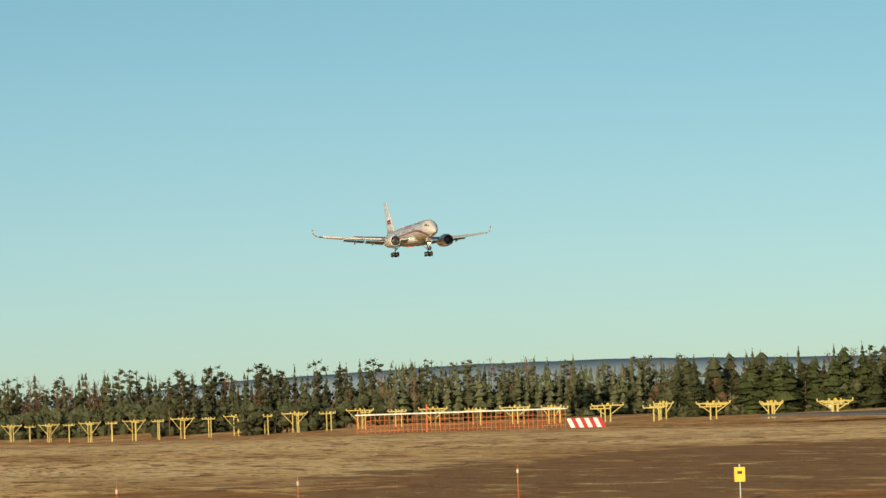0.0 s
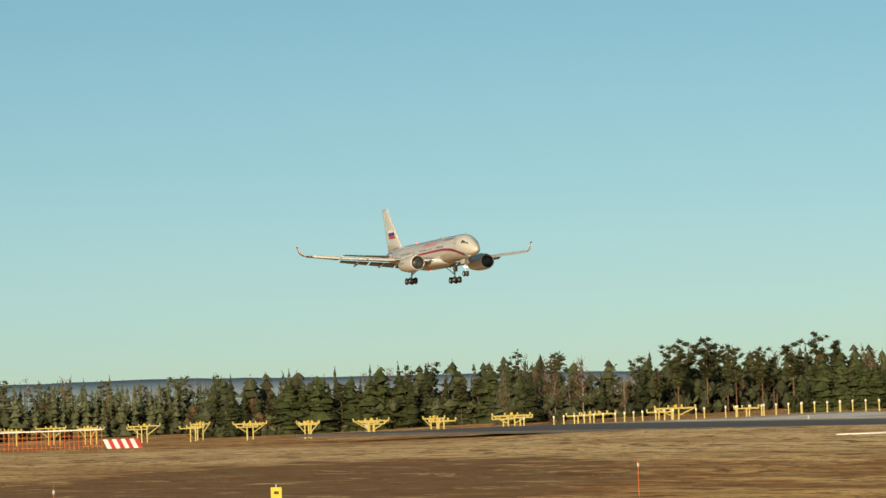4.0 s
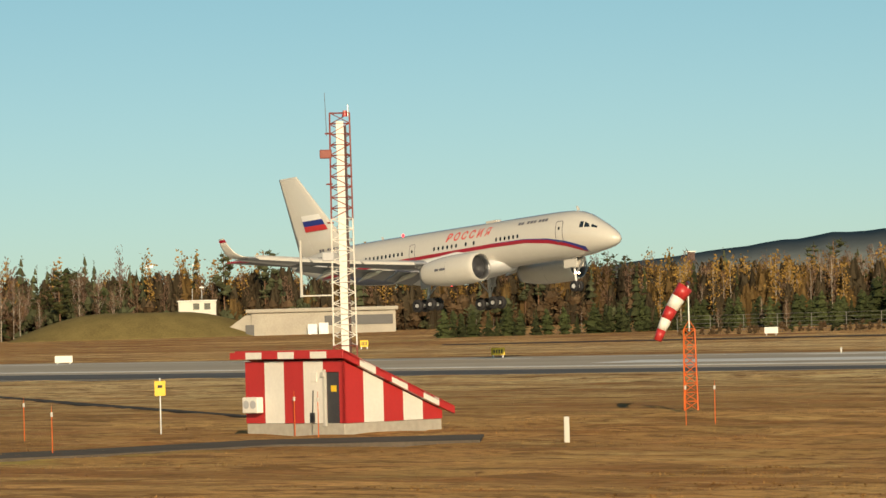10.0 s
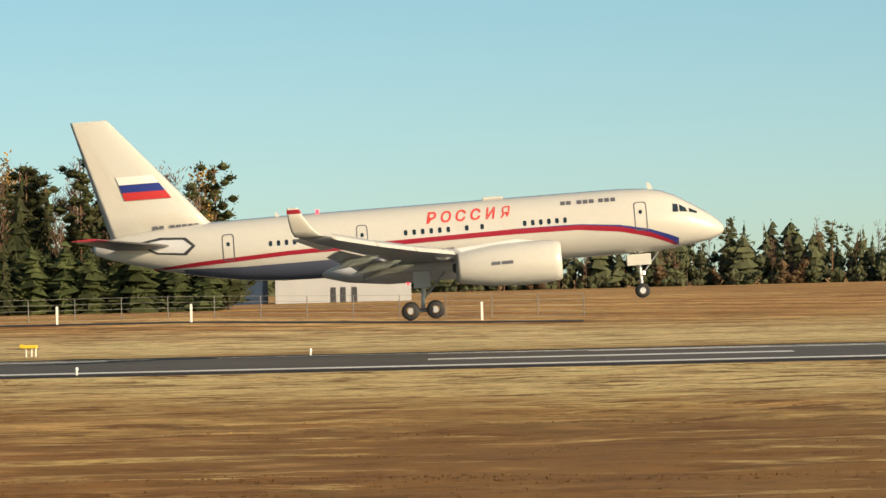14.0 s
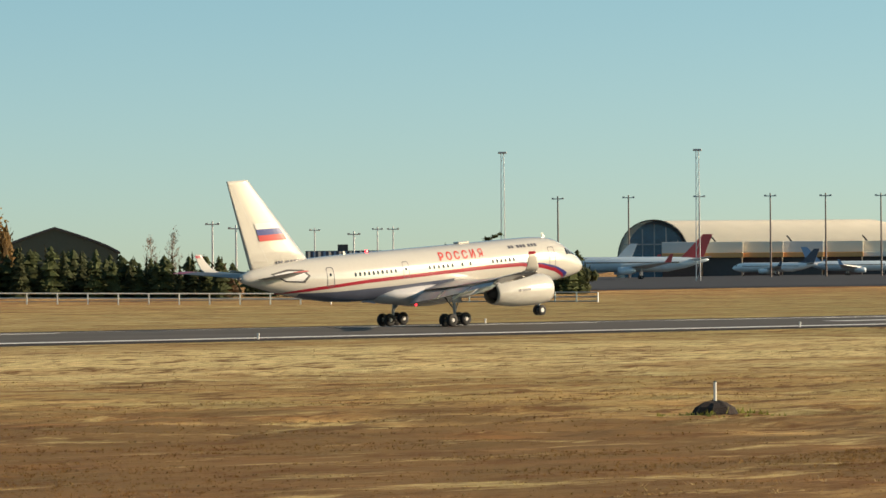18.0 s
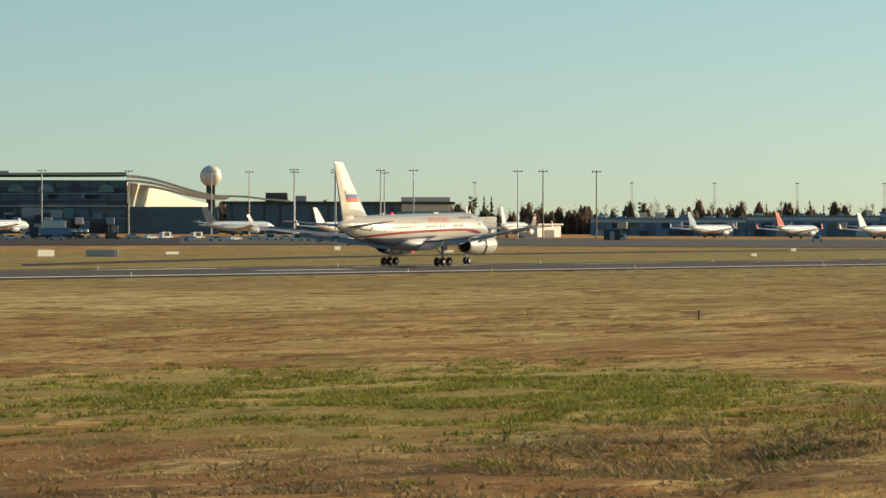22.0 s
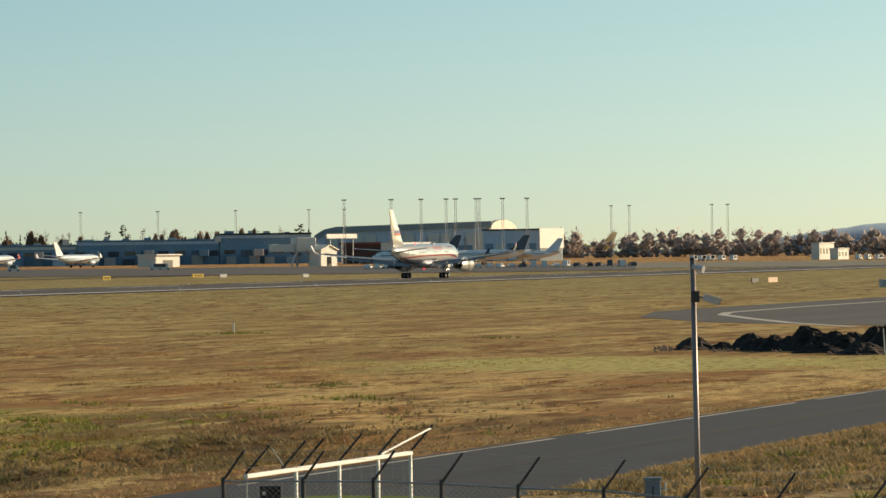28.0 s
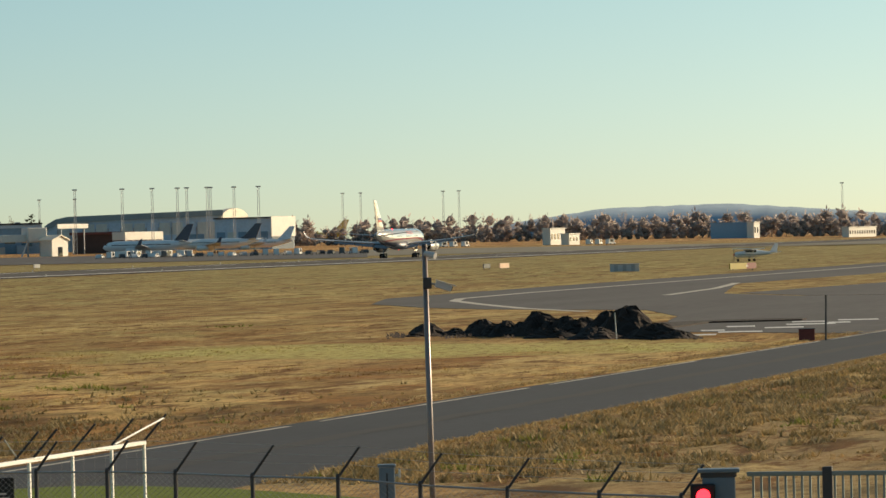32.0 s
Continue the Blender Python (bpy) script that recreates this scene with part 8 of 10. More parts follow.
for s_ in (-1, 1):
    part("roof_slope", loft(bmesh.new(), [[(s_ * 6.2, y, 5.7), (0, y, 7.5), (0, y, 7.9), (s_ * 6.2, y, 6.1)] for y in (-0.6, 5.6)]), ROOFCREAM, gh)
part("door", box(-1.4, 1.6, -0.12, 0, -1, 3.4), WINDOW, gh)
rs = far("roof_sign", "pale board on posts above the sheds", "sign", -70.27, 1780, 60)
part("board", box(-12, 12, 0, 0.5, 10.2, 12.0, 0.05), CREAM, rs)
for x in (-9, 0, 9):
    part("post", box(x - 0.2, x + 0.2, 0.1, 0.4, -1, 10.2), GREY, rs)
cb = far("catering_block", "cream block with a dark open ground floor", "building", -71.17, 1760, 58)
part("upper_wall", box(-14, 14, 0, 6, 5.2, 8.4, 0.1), CREAM, cb)
part("ground_floor", box(-13.5, 13.5, 0.6, 5.6, -1, 5.2), BROWNPOLE, cb)
for k in range(6):
    part("column", box(-13.8 + k * 5.4, -13.2 + k * 5.4, 0.0, 0.5, -1, 5.2), LIGHTGREY, cb)
rb = far("red_brown_hall", "red-brown hall roof behind the sheds", "building", -70.7, 1800)
part("body", box(-14, 10, 0, 14, -1, 7.6, 0.1), BROWNWOOD, rb)
part("roof", box(-15, 11, -1, 15, 7.6, 8.6, 0.1), mat("rust_roof", (0.20, 0.07, 0.06), 0.6), rb)

# far maintenance hangar
mh = far("maintenance_hangar", "long dark maintenance hangar with a curved roof", "hangar", -71.6, 2000)
pr2 = [(-59, -1), (-59, 11.2), (-57, 12.6), (-54, 14.2), (-49, 15.2), (20, 16.8), (20, -1)]
bm = bmesh.new()
loft(bm, [[(x, y, z) for x, z in pr2] for y in (0, 40)])
bmesh.ops.recalc_face_normals(bm, faces=bm.faces)
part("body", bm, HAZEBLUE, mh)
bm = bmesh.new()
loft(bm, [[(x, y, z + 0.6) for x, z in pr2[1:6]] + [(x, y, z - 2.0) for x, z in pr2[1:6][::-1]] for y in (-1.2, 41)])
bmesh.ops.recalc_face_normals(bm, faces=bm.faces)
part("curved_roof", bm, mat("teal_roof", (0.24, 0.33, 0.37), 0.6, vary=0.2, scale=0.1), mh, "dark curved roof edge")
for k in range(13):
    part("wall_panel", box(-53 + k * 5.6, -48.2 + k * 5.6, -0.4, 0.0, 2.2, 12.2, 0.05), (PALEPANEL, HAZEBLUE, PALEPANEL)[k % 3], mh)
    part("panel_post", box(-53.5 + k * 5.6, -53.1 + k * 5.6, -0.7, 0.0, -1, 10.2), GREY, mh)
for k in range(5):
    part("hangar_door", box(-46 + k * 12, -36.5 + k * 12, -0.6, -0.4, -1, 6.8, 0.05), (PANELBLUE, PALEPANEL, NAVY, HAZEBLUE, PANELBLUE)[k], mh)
bm = bmesh.new()
loft(bm, [[(19.0 + 0.42 * q - o * 0.9, -1.4 + 0.9 * q + o * 0.42, 12.4 + 5.6 * math.sin(math.pi * k / 14)) for k in range(15) for q in (15.5 - 15.5 * math.cos(math.pi * k / 14),)] for o in (0, 3.0)])
bmesh.ops.recalc_face_normals(bm, faces=bm.faces)
part("cream_gable", bm, ROOFCREAM, mh, "sunlit cream arched gable")
hb = far("cream_hangar", "blue-grey hangar with a sunlit cream end", "hangar", -72.53, 1900, -25)
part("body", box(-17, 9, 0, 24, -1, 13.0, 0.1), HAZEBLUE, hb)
part("roof", box(-17.5, 9.3, -0.6, 24.6, 13.0, 13.6, 0.1), DARKROOF, hb)
part("end_wall", box(9.05, 9.5, -0.2, 24.4, 5.2, 13.7, 0.1), CREAM, hb)
part("end_door", box(9.05, 9.3, 0.4, 23.0, -1, 5.2), NAVY, hb)
for k in range(5):
    part("door", box(-16 + k * 5, -12.2 + k * 5, -0.25, 0, -1, 7.5, 0.05), (PANELBLUE, PALEPANEL)[k % 2], hb)

# parked airliners
JETRED = mat("airline_red", (0.50, 0.04, 0.05), 0.3, vary=0.05, coat=0.3)
JETYEL = mat("airline_yellow", (0.72, 0.50, 0.06), 0.35, vary=0.05, coat=0.3)
JETDARK = mat("airline_dark_blue", (0.03, 0.05, 0.09), 0.3, vary=0.05, coat=0.3)
parked_jet(-45.5, 1120, 185, 36, JETRED, JETSHADE, "airliner with a red tail, blue shade in its body colour")
parked_jet(-44.75, 1180, 170, 30, JETWHITE, JETWHITE, "white airliner with a white tail")
parked_jet(-47.25, 1230, 165, 24, JETDARK, JETWHITE, "white airliner with a dark tail")
parked_jet(-48.2, 1250, 10, 26, JETBLUE, JETSHADE, "pale airliner seen from the side")
for az, d, tr, L, tail in ((-50.0, 1420, 125, 34, JETSHADE), (-50.95, 1430, 150, 32, JETSHADE), (-52.3, 1500, 200, 26, JETBLUE), (-54.4, 1560, 120, 34, JETBLUE), (-49.3, 1450, 120, 34, JETWHITE), (-55.3, 1600, 50, 32, JETBLUE), (-51.85, 1450, 120, 24, JETYEL), (-58.75, 1650, 40, 34, JETDARK), (-60.05, 1650, 55, 34, JETWHITE),
                           (-61.75, 1620, 80, 36, JETWHITE), (-62.25, 1640, 75, 36, JETWHITE), (-64.75, 1740, 58, 32, JETBLUE), (-65.85, 1740, 60, 32, JETRED), (-66.9, 1740, 58, 32, JETWHITE), (-55.7, 1620, 50, 34, JETWHITE)):
    parked_jet(az, d, tr, L, tail, JETSHADE if abs(az + 61) > 1.5 else JETWHITE)
parked_jet(-71.2, 1500, 150, 34, JETDARK, JETWHITE, "large pale airliner with a dark tail parked by the sheds")
parked_jet(-72.05, 1620, 165, 34, JETDARK, JETWHITE, "pale blue freighter with a dark tail parked by the hangar")
parked_jet(-72.55, 1680, 175, 30, HAZEBLUE, JETWHITE)
parked_jet(-73.25, 2250, 190, 40, JETYEL, JETYEL, "yellow freighter parked by the hangar")
for az, tr in ((-21.7, 10), (-21.2, 185)):
    parked_jet(az, 880, tr, 22, GREY, GREY, "small grey transport aircraft parked by the trees")

# vehicles and stairs
rv = random.Random(3)
for az in np.arange(-49.3, -60.5, -0.20):
    car(az + rv.uniform(-0.1, 0.1), rv.uniform(1280, 1420), rv.choice((0, 180, 40)), rv.choice(CARS[:1] * 4 + CARS), rv.random() < 0.3)
for k in range(25):
    car(-70.6 - 0.14 * k, 1420 + rv.uniform(-12, 12), 90 + rv.uniform(-20, 20), rv.choice((CARS[0], CARS[0], CARS[1], CARS[2])), rv.random() < 0.25)
for k in range(15):
    car(-70.86 - 0.043 * k - 0.13 * (k // 6), 1445 + rv.uniform(-4, 4), 60 + rv.uniform(-6, 6), CARS[0], True)
for az in (-61.2, -63.6, -66.1, -67.9, -68.0):
    car(az, 1500, rv.choice((0, 180)), CARS[0], True)
for az in (-74.75, -74.86, -74.97, -75.1, -75.25, -76.83, -76.95, -77.1):
    car(az, 1760, 60 + rv.uniform(-15, 15), CARS[0], True)
for az, d in ((-52.15, 1250), (-53.0, 1270)):
    st = far("boarding_stairs", "yellow mobile boarding stairs", "stairs", az, d, 20)
    bm = bmesh.new()
    loft(bm, [[(x, y, z0), (x, y, z1)] + [(x + 0.01, y + 2.2, z1), (x + 0.01, y + 2.2, z0)] for x, y, z0, z1 in ((-4, -1, 4.6, 5.6), (3.5, -1, 0.4, 1.3))])
    bmesh.ops.recalc_face_normals(bm, faces=bm.faces)
    part("flight", bm, YELLOW if d < 1260 else CREAM, st)
    part("chassis", box(-4, 4, -1, 1.2, 0.4, 0.9, 0.05), GREY, st)
    part("post", box(-3.8, -3.4, -0.9, 1.1, 0.9, 4.8, 0.03), GREY, st)
    for x in (-3, 3):
        for y in (-1, 1.2):
            part("wheel", tyre_mesh(x, y, 0.4, 0.4, 0.15), BLACK, st)
ft = far("tank_truck", "blue tank truck with round steel tanks", "truck", -56.45, 1350)
part("chassis", box(-8, 8, -1.2, 1.2, 0.7, 1.3, 0.05), DARK, ft)
part("cab", box(-8.4, -5.6, -1.2, 1.2, 0.8, 3.6, 0.15), NAVY, ft)
part("body", box(-5.2, 4.4, -1.3, 1.3, 1.3, 3.3, 0.1), JETBLUE, ft)
part("upper_rack", box(-4.8, 2.5, -1.0, 1.0, 3.4, 5.6, 0.1), CREAM, ft)
for x in (4.9, 6.6, 8.3):
    part("tank", rodm((x, -1.35, 2.4), (x, 1.35, 2.4), 0.95, 0.95, 14), STEEL, ft, "steel tank", True)
for x in (-6.8, -2.5, 3.2, 5.6, 7.4):
    for y in (-1.1, 1.1):
        part("wheel", tyre_mesh(x, y, 0.55, 0.55, 0.2), BLACK, ft)
ot = far("airport_truck", "orange and yellow airport sweeper truck", "truck", -42.05, 900, 10)
part("body", box(-5.5, 5.5, -1.4, 1.4, 0.7, 2.6, 0.1), ORANGE, ot)
part("upper_body", box(-4.0, 3.0, -1.3, 1.3, 2.6, 3.6, 0.1), YELLOW, ot)
part("cab", box(3.6, 5.8, -1.4, 1.4, 2.5, 3.4, 0.15), ORANGE, ot)
part("cab_window", box(3.9, 5.85, -1.43, 1.43, 2.7, 3.2), WINDOW, ot)
for x in (-4, -2.5, 3.8):
    for y in (-1.3, 1.3):
        part("wheel", tyre_mesh(x, y, 0.6, 0.6, 0.2), BLACK, ot)
bj = far("blue_business_jet", "small blue and white jet beyond the rail", "aircraft", -42.0, 1050, 0)
bm = bmesh.new()
loft(bm, [ell(x, z, r, r, 14) for x, z, r in ((-13, 4.2, 0.2), (-9, 3.4, 1.0), (-4, 3.0, 1.6), (6, 3.0, 1.6), (9, 2.8, 1.1), (11, 2.5, 0.2))])
bmesh.ops.recalc_face_normals(bm, faces=bm.faces)
part("fuselage", bm, JETBLUE, bj, smooth=True)
part("window_strip", box(-3, 7, -1.64, 1.64, 3.2, 3.7), WINDOW, bj)
part("wing", box(-2.5, 1.0, -8, 8, 1.9, 2.2, 0.05), LIGHTGREY, bj)
for x in (-1, 8):
    part("wheel", tyre_mesh(x, 0, 0.4, 0.4, 0.2), BLACK, bj)
    part("gear_leg", rodm((x, 0, 0.4), (x, 0, 2.0), 0.1), GALV, bj)

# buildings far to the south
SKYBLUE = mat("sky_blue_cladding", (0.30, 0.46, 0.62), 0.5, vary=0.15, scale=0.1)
for az, d, w, h, m, label in ((-76.43, 1800, 14, 6.4, CREAM, "white two-storey house by the trees"), (-76.64, 1790, 10, 4.2, CREAM, "low white annexe by the trees"), (-78.66, 2090, 21, 7.0, SKYBLUE, "low pale blue hall by the trees"), (-78.96, 2084, 7, 7.2, CREAM, "white gable end of the hall"), (-80.3, 2090, 34, 4.5, CREAM, "long white greenhouse-like hall")):
    b = far("distant_building", label, "building", az, d, -az * 0.85 if m is CREAM else 0)
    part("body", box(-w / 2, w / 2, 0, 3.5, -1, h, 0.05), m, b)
    part("roof", box(-w / 2 - 0.3, w / 2 + 0.3, -0.3, 3.8, h, h + 0.4, 0.05), m, b)
    for k in range(max(1, int(w / 3)) if m is CREAM else 0):
        part("window", box(-w / 2 + 0.8 + k * 3, -w / 2 + 2.0 + k * 3, -0.08, 0, h * 0.35, h * 0.7), WINDOW, b)


# paved aprons and taxiways beyond the runway
def paved(name, label, az0, az1, d0, d1, material, na=30, nd=12, lift=0.06, d0b=None):
    """A paved sector that follows the ground."""
    bm = bmesh.new()
    g = []
    for i in range(na + 1):
        a = az0 + (az1 - az0) * i / na
        row = []
        for k in range(nd + 1):
            near = d0 + ((d0b or d0) - d0) * i / na
            d = near + (d1 - near) * k / nd
            x, y = polar(a, d)
            row.append(bm.verts.new((x, y, ground_z(x, y) + lift)))
        g.append(row)
    for p, q in zip(g, g[1:]):
        for k in range(nd):
            bm.faces.new((p[k], p[k + 1], q[k + 1], q[k]))
    bmesh.ops.recalc_face_normals(bm, faces=bm.faces)
    return tagged(part(name, bm, material), label, "apron", kind="structure")


paved("apron", "grey asphalt apron before the terminal", -43.5, -58.0, 790, 1480, ASPHALT, 30, 24, 0.12, 1180)
paved("apron_south", "grey concrete apron before the piers", -58.0, -74, 1180, 1600, ASPHALT2, 30, 12, 0.12)
paved("far_apron", "pale worn concrete beside the far taxiway", -74.0, -84.0, 1280, 1660, mat("pale_worn_concrete", (0.27, 0.25, 0.20), 0.9, vary=0.3, scale=0.05, spec=0.1, stretch=(0.3, 1, 1)), 20, 8, 0.10)
track(-41.5, -62, 760, 1250, 60, ASPHALT, "grey apron pavement", "apron", 30, 0.06)
track(-56, -80, 620, 1700, 34, ASPHALT, "grey taxiway asphalt", "taxiway", 40, 0.05)
track(-30.5, -41.5, 585, 680, 9, ASPHALT2, "grey asphalt service road", "service_road", 20, 0.05)


# ---- near field: tufts, service road, fence, mounds, taxiway corner ----
STRAW = leaf_mat("straw_grass", (0.60, 0.44, 0.22), (0.42, 0.29, 0.13), 0.0)
GREENGRASS = leaf_mat("green_grass", (0.42, 0.40, 0.10), (0.28, 0.29, 0.06), 0.0)
WEED = leaf_mat("dark_green_weeds", (0.33, 0.33, 0.075), (0.20, 0.21, 0.05), 0.0)
LAWN = mat("mown_lawn", (0.17, 0.22, 0.035), 0.9, vary=0.35, scale=1.2, bump=0.4, spec=0.1)
ROADGREY = mat("service_road_asphalt", (0.060, 0.068, 0.080), 0.9, spec=0.15, vary=0.22, scale=0.4, bump=0.2, stretch=(0.25, 1, 1))
CRACK = mat("tar_seam", (0.016, 0.016, 0.018), 0.8, vary=0.3, scale=2)
PALELINE = mat("faded_paint_line", (0.55, 0.52, 0.45), 0.8, vary=0.4, scale=0.5)
grng = np.random.default_rng(23)


def ellipse(x, y, cx, cy, rx, ry, turn):
    c, s = math.cos(radians(turn)), math.sin(radians(turn))
    u, v = (x - cx) * c + (y - cy) * s, -(x - cx) * s + (y - cy) * c
    return (u / rx) ** 2 + (v / ry) ** 2


def scatter(az0, az1, d0, d1, n):
    a = np.radians(grng.uniform(min(az0, az1), max(az0, az1), n))
    d = np.sqrt(grng.uniform(d0 * d0, d1 * d1, n))
    return -np.sin(a) * d, np.cos(a) * d


def tufts(name, label, x, y, h, material, blades=4, width=0.022):
    """Grass blades past counting: thin leaning triangles in bunches."""
    n = len(x)
    if not n:
        return
    X, Y, H = (np.repeat(v, blades) for v in (x, y, h))
    m = n * blades
    a = grng.uniform(0, 6.283, m)
    lean = grng.uniform(0.3, 1.6, m) * H
    bx0, by0 = X + grng.normal(0, 0.35, m) * H, Y + grng.normal(0, 0.35, m) * H
    gz = relief(bx0, by0) - 0.02
    w = width * grng.uniform(0.6, 1.5, m)
    V = np.empty((m, 3, 3))
    V[:, 0] = np.stack((bx0 - np.sin(a) * w, by0 + np.cos(a) * w, gz), 1)
    V[:, 1] = np.stack((bx0 + np.sin(a) * w, by0 - np.cos(a) * w, gz), 1)
    V[:, 2] = np.stack((bx0 + np.cos(a) * lean, by0 + np.sin(a) * lean, gz + H * grng.uniform(0.5, 1.0, m)), 1)
    me = bpy.data.meshes.new(name)
    me.vertices.add(3 * m)
    me.vertices.foreach_set("co", V.ravel())
    me.loops.add(3 * m)
    me.loops.foreach_set("vertex_index", np.arange(3 * m))
    me.polygons.add(m)
    me.polygons.foreach_set("loop_start", np.arange(0, 3 * m, 3))
    me.materials.append(material)
    me.update(calc_edges=True)
    return tagged(new(name, me), label, "grass", kind="stuff")


def grow(az0, az1, d0, d1, n, blades):
    x, y = scatter(az0, az1, d0, d1, n)
    ok = ~no_grass(x, y)
    x, y = x[ok], y[ok]
    f = 0.55 * field(x * 0.32, y, 2.3, 1) + 0.3 * field(x, y, 9.0, 2) + 0.15 * field(x * 0.5, y, 31.0, 3)
    keep = grng.random(len(x)) < np.clip((f - 0.36) * 2.2, 0.10, 0.6)
    x, y, f = x[keep], y[keep], f[keep]
    g = ellipse(x, y, 122, 68, 33, 18, 29) + grng.normal(0, 0.18, len(x)) < 1
    b = (ellipse(x, y, 88, 47, 46, 14, -35) + grng.normal(0, 0.2, len(x)) < 1) | (field(x * 0.6, y, 14.0, 5) > 0.60)
    h = (0.03 + 0.13 * np.clip(f - 0.3, 0, 0.6)) * grng.uniform(0.6, 1.5, len(x))
    s = ~g & ~b
    tufts("dry_grass_tufts", "golden dry grass tufts on the airfield", x[s], y[s], h[s], BLADES, blades)
    tufts("brown_grass_tufts", "withered brown grass tufts on the airfield", x[b & ~g], y[b & ~g], h[b & ~g] * 0.5, BLADES, blades)
    tufts("green_grass_tufts", "still green grass in a low patch", x[g], y[g], h[g] * 1.1, BLADES, blades)


grow(-48, -86, 82, 130, 85000, 5)
grow(-10, -48, 88, 135, 45000, 4)
grow(48, -10, 96, 140, 55000, 4)
grow(-30, -86, 130, 215, 80000, 4)
grow(60, -30, 138, 215, 60000, 3)
grow(75, -86, 215, 300, 50000, 3)

# weeds on the green patch and round the stubs
for label, kind, n, h0, h1, wide in (("bright green grass clumps in a low patch", GREENGRASS, 1500, 0.07, 0.20, 0.03), ("dark green grass clumps in a low patch", WEED, 1100, 0.07, 0.24, 0.035)):
    gx, gy = [], []
    for _ in range(n):
        u, v = grng.normal(0, 0.50), grng.normal(0, 0.48)
        cx, cy = 122 + 29 * u * 0.87 - 15 * v * 0.49, 67 + 29 * u * 0.49 + 15 * v * 0.87
        if field(np.array([cx * 0.6 + 300]), np.array([cy + 300]), 3.1, 8)[0] < 0.42:
            continue
        k = int(grng.integers(4, 12))
        gx.append(cx + grng.normal(0, 0.38, k))
        gy.append(cy + grng.normal(0, 0.16, k))
    gx, gy = np.concatenate(gx), np.concatenate(gy)
    ok = ~no_grass(gx, gy)
    tufts("grass_clumps", label, gx[ok], gy[ok], grng.uniform(h0, h1, ok.sum()), kind, 5, wide)
gx, gy = grng.normal(0, 0.5, 9000), grng.normal(0, 0.5, 9000)
gx, gy = 92 + 44 * gx * 0.82 + 10 * gy * 0.57, 48 - 44 * gx * 0.57 + 10 * gy * 0.82
ok = ~no_grass(gx, gy) & (field(gx * 0.5 + 200, gy + 200, 1.7, 9) > 0.5)
tufts("dry_stalks", "pale dry stalks on bare brown soil", gx[ok], gy[ok], grng.uniform(0.05, 0.16, ok.sum()), STRAW, 4, 0.022)
wx, wy = [], []
for cx, cy, k in ((278, 107, 50), (115.2, 109.4, 70), (262, 74, 12), (270, 80, 10), (255, 82, 10), (150, 53, 20), (165, 60, 14)):
    wx.append(cx + grng.normal(0, 0.9, k))
    wy.append(cy + grng.normal(0, 0.9, k))
wx, wy = np.concatenate(wx), np.concatenate(wy)
ok = ~no_grass(wx, wy)
tufts("weeds", "dark green weeds in the grass", wx[ok], wy[ok], grng.uniform(0.10, 0.28, ok.sum()), WEED, 7, 0.04)
# taller pale stalks by the service road
ROUGH = leaf_mat("rough_brown_grass", (0.42, 0.32, 0.16), (0.22, 0.17, 0.08), 0.0)
sx = grng.uniform(90, 215, 4200)
sy = np.interp(sx, (90, 94, 107, 215), (28.3, 28.2, 28.9, 29.4)) - grng.exponential(0.28, 4200)
tufts("verge_grass", "pale grass fringe on the verge of the service road", sx, sy, grng.uniform(0.05, 0.16, 4200), STRAW, 5, 0.03)
for label, kind, n, h0, h1 in (("rough brown tussocks on the verge", ROUGH, 900, 0.10, 0.30), ("withered straw tussocks on the verge", STRAW, 420, 0.08, 0.24), ("few green weeds on the verge", WEED, 90, 0.08, 0.24)):
    gx, gy = [], []
    for _ in range(n):
        cx, cy = grng.uniform(70, 190), 27.6 - grng.exponential(5.0)
        if cy < cx * 0.02 + 8 or (cy > cx * 0.42 and cx < 90):
            continue
        k = int(grng.integers(4, 14))
        gx.append(cx + grng.normal(0, 0.55, k))
        gy.append(cy + grng.normal(0, 0.18, k))
    gx, gy = np.concatenate(gx), np.concatenate(gy)
    ok = ~no_grass(gx, gy)
    tufts("tussocks", label, gx[ok], gy[ok], grng.uniform(h0, h1, ok.sum()), kind, 5, 0.035)
gx = grng.normal(102, 16, 5200)
gy = 45 + (gx - 102) * 0.05 + grng.normal(0, 3.4, 5200)
ok = ~no_grass(gx, gy) & (field(gx * 0.5 + 300, gy + 700, 2.6, 15) < 0.6)
tufts("tussocks", "rough brown tussocks on the torn bank", gx[ok], gy[ok], grng.uniform(0.08, 0.26, ok.sum()), ROUGH, 5, 0.035)
sx = grng.uniform(86, 215, 2800)
sy = 36.75 + grng.exponential(0.35, 2800)
tufts("far_verge_grass", "dry grass on the far verge of the service road", sx, sy, grng.uniform(0.04, 0.13, 2800), STRAW, 5, 0.03)

# service road with its tar seam and lawn
slab("service_road", [(83.5, 28.6), (86, 28.4), (93.5, 28.2), (107, 29.0), (120, 29.0), (170, 29.3), (215, 29.5), (300, 29.5), (300, 36.2), (215, 36.2), (170, 36.1), (137, 36.3), (108, 36.3), (96, 36.5), (92, 36.2), (86.3, 36.2), (83.5, 35.2)], -0.3, 0.02, ROADGREY, "grey asphalt service road with a dark tar seam", "road")
slab("lawn", [(60, 20), (84, 24.0), (88.0, 28.4), (89.0, 30.5), (89.2, 32.2), (88.3, 33.2), (86.9, 35.2), (86.0, 36.1), (83.0, 34.6), (72, 30.0), (60, 24.6)], -0.3, 0.03, LAWN, "bright green mown lawn strip", "lawn")
seam = bpy.data.objects["service_road"]
bm = bmesh.new()
prev = None
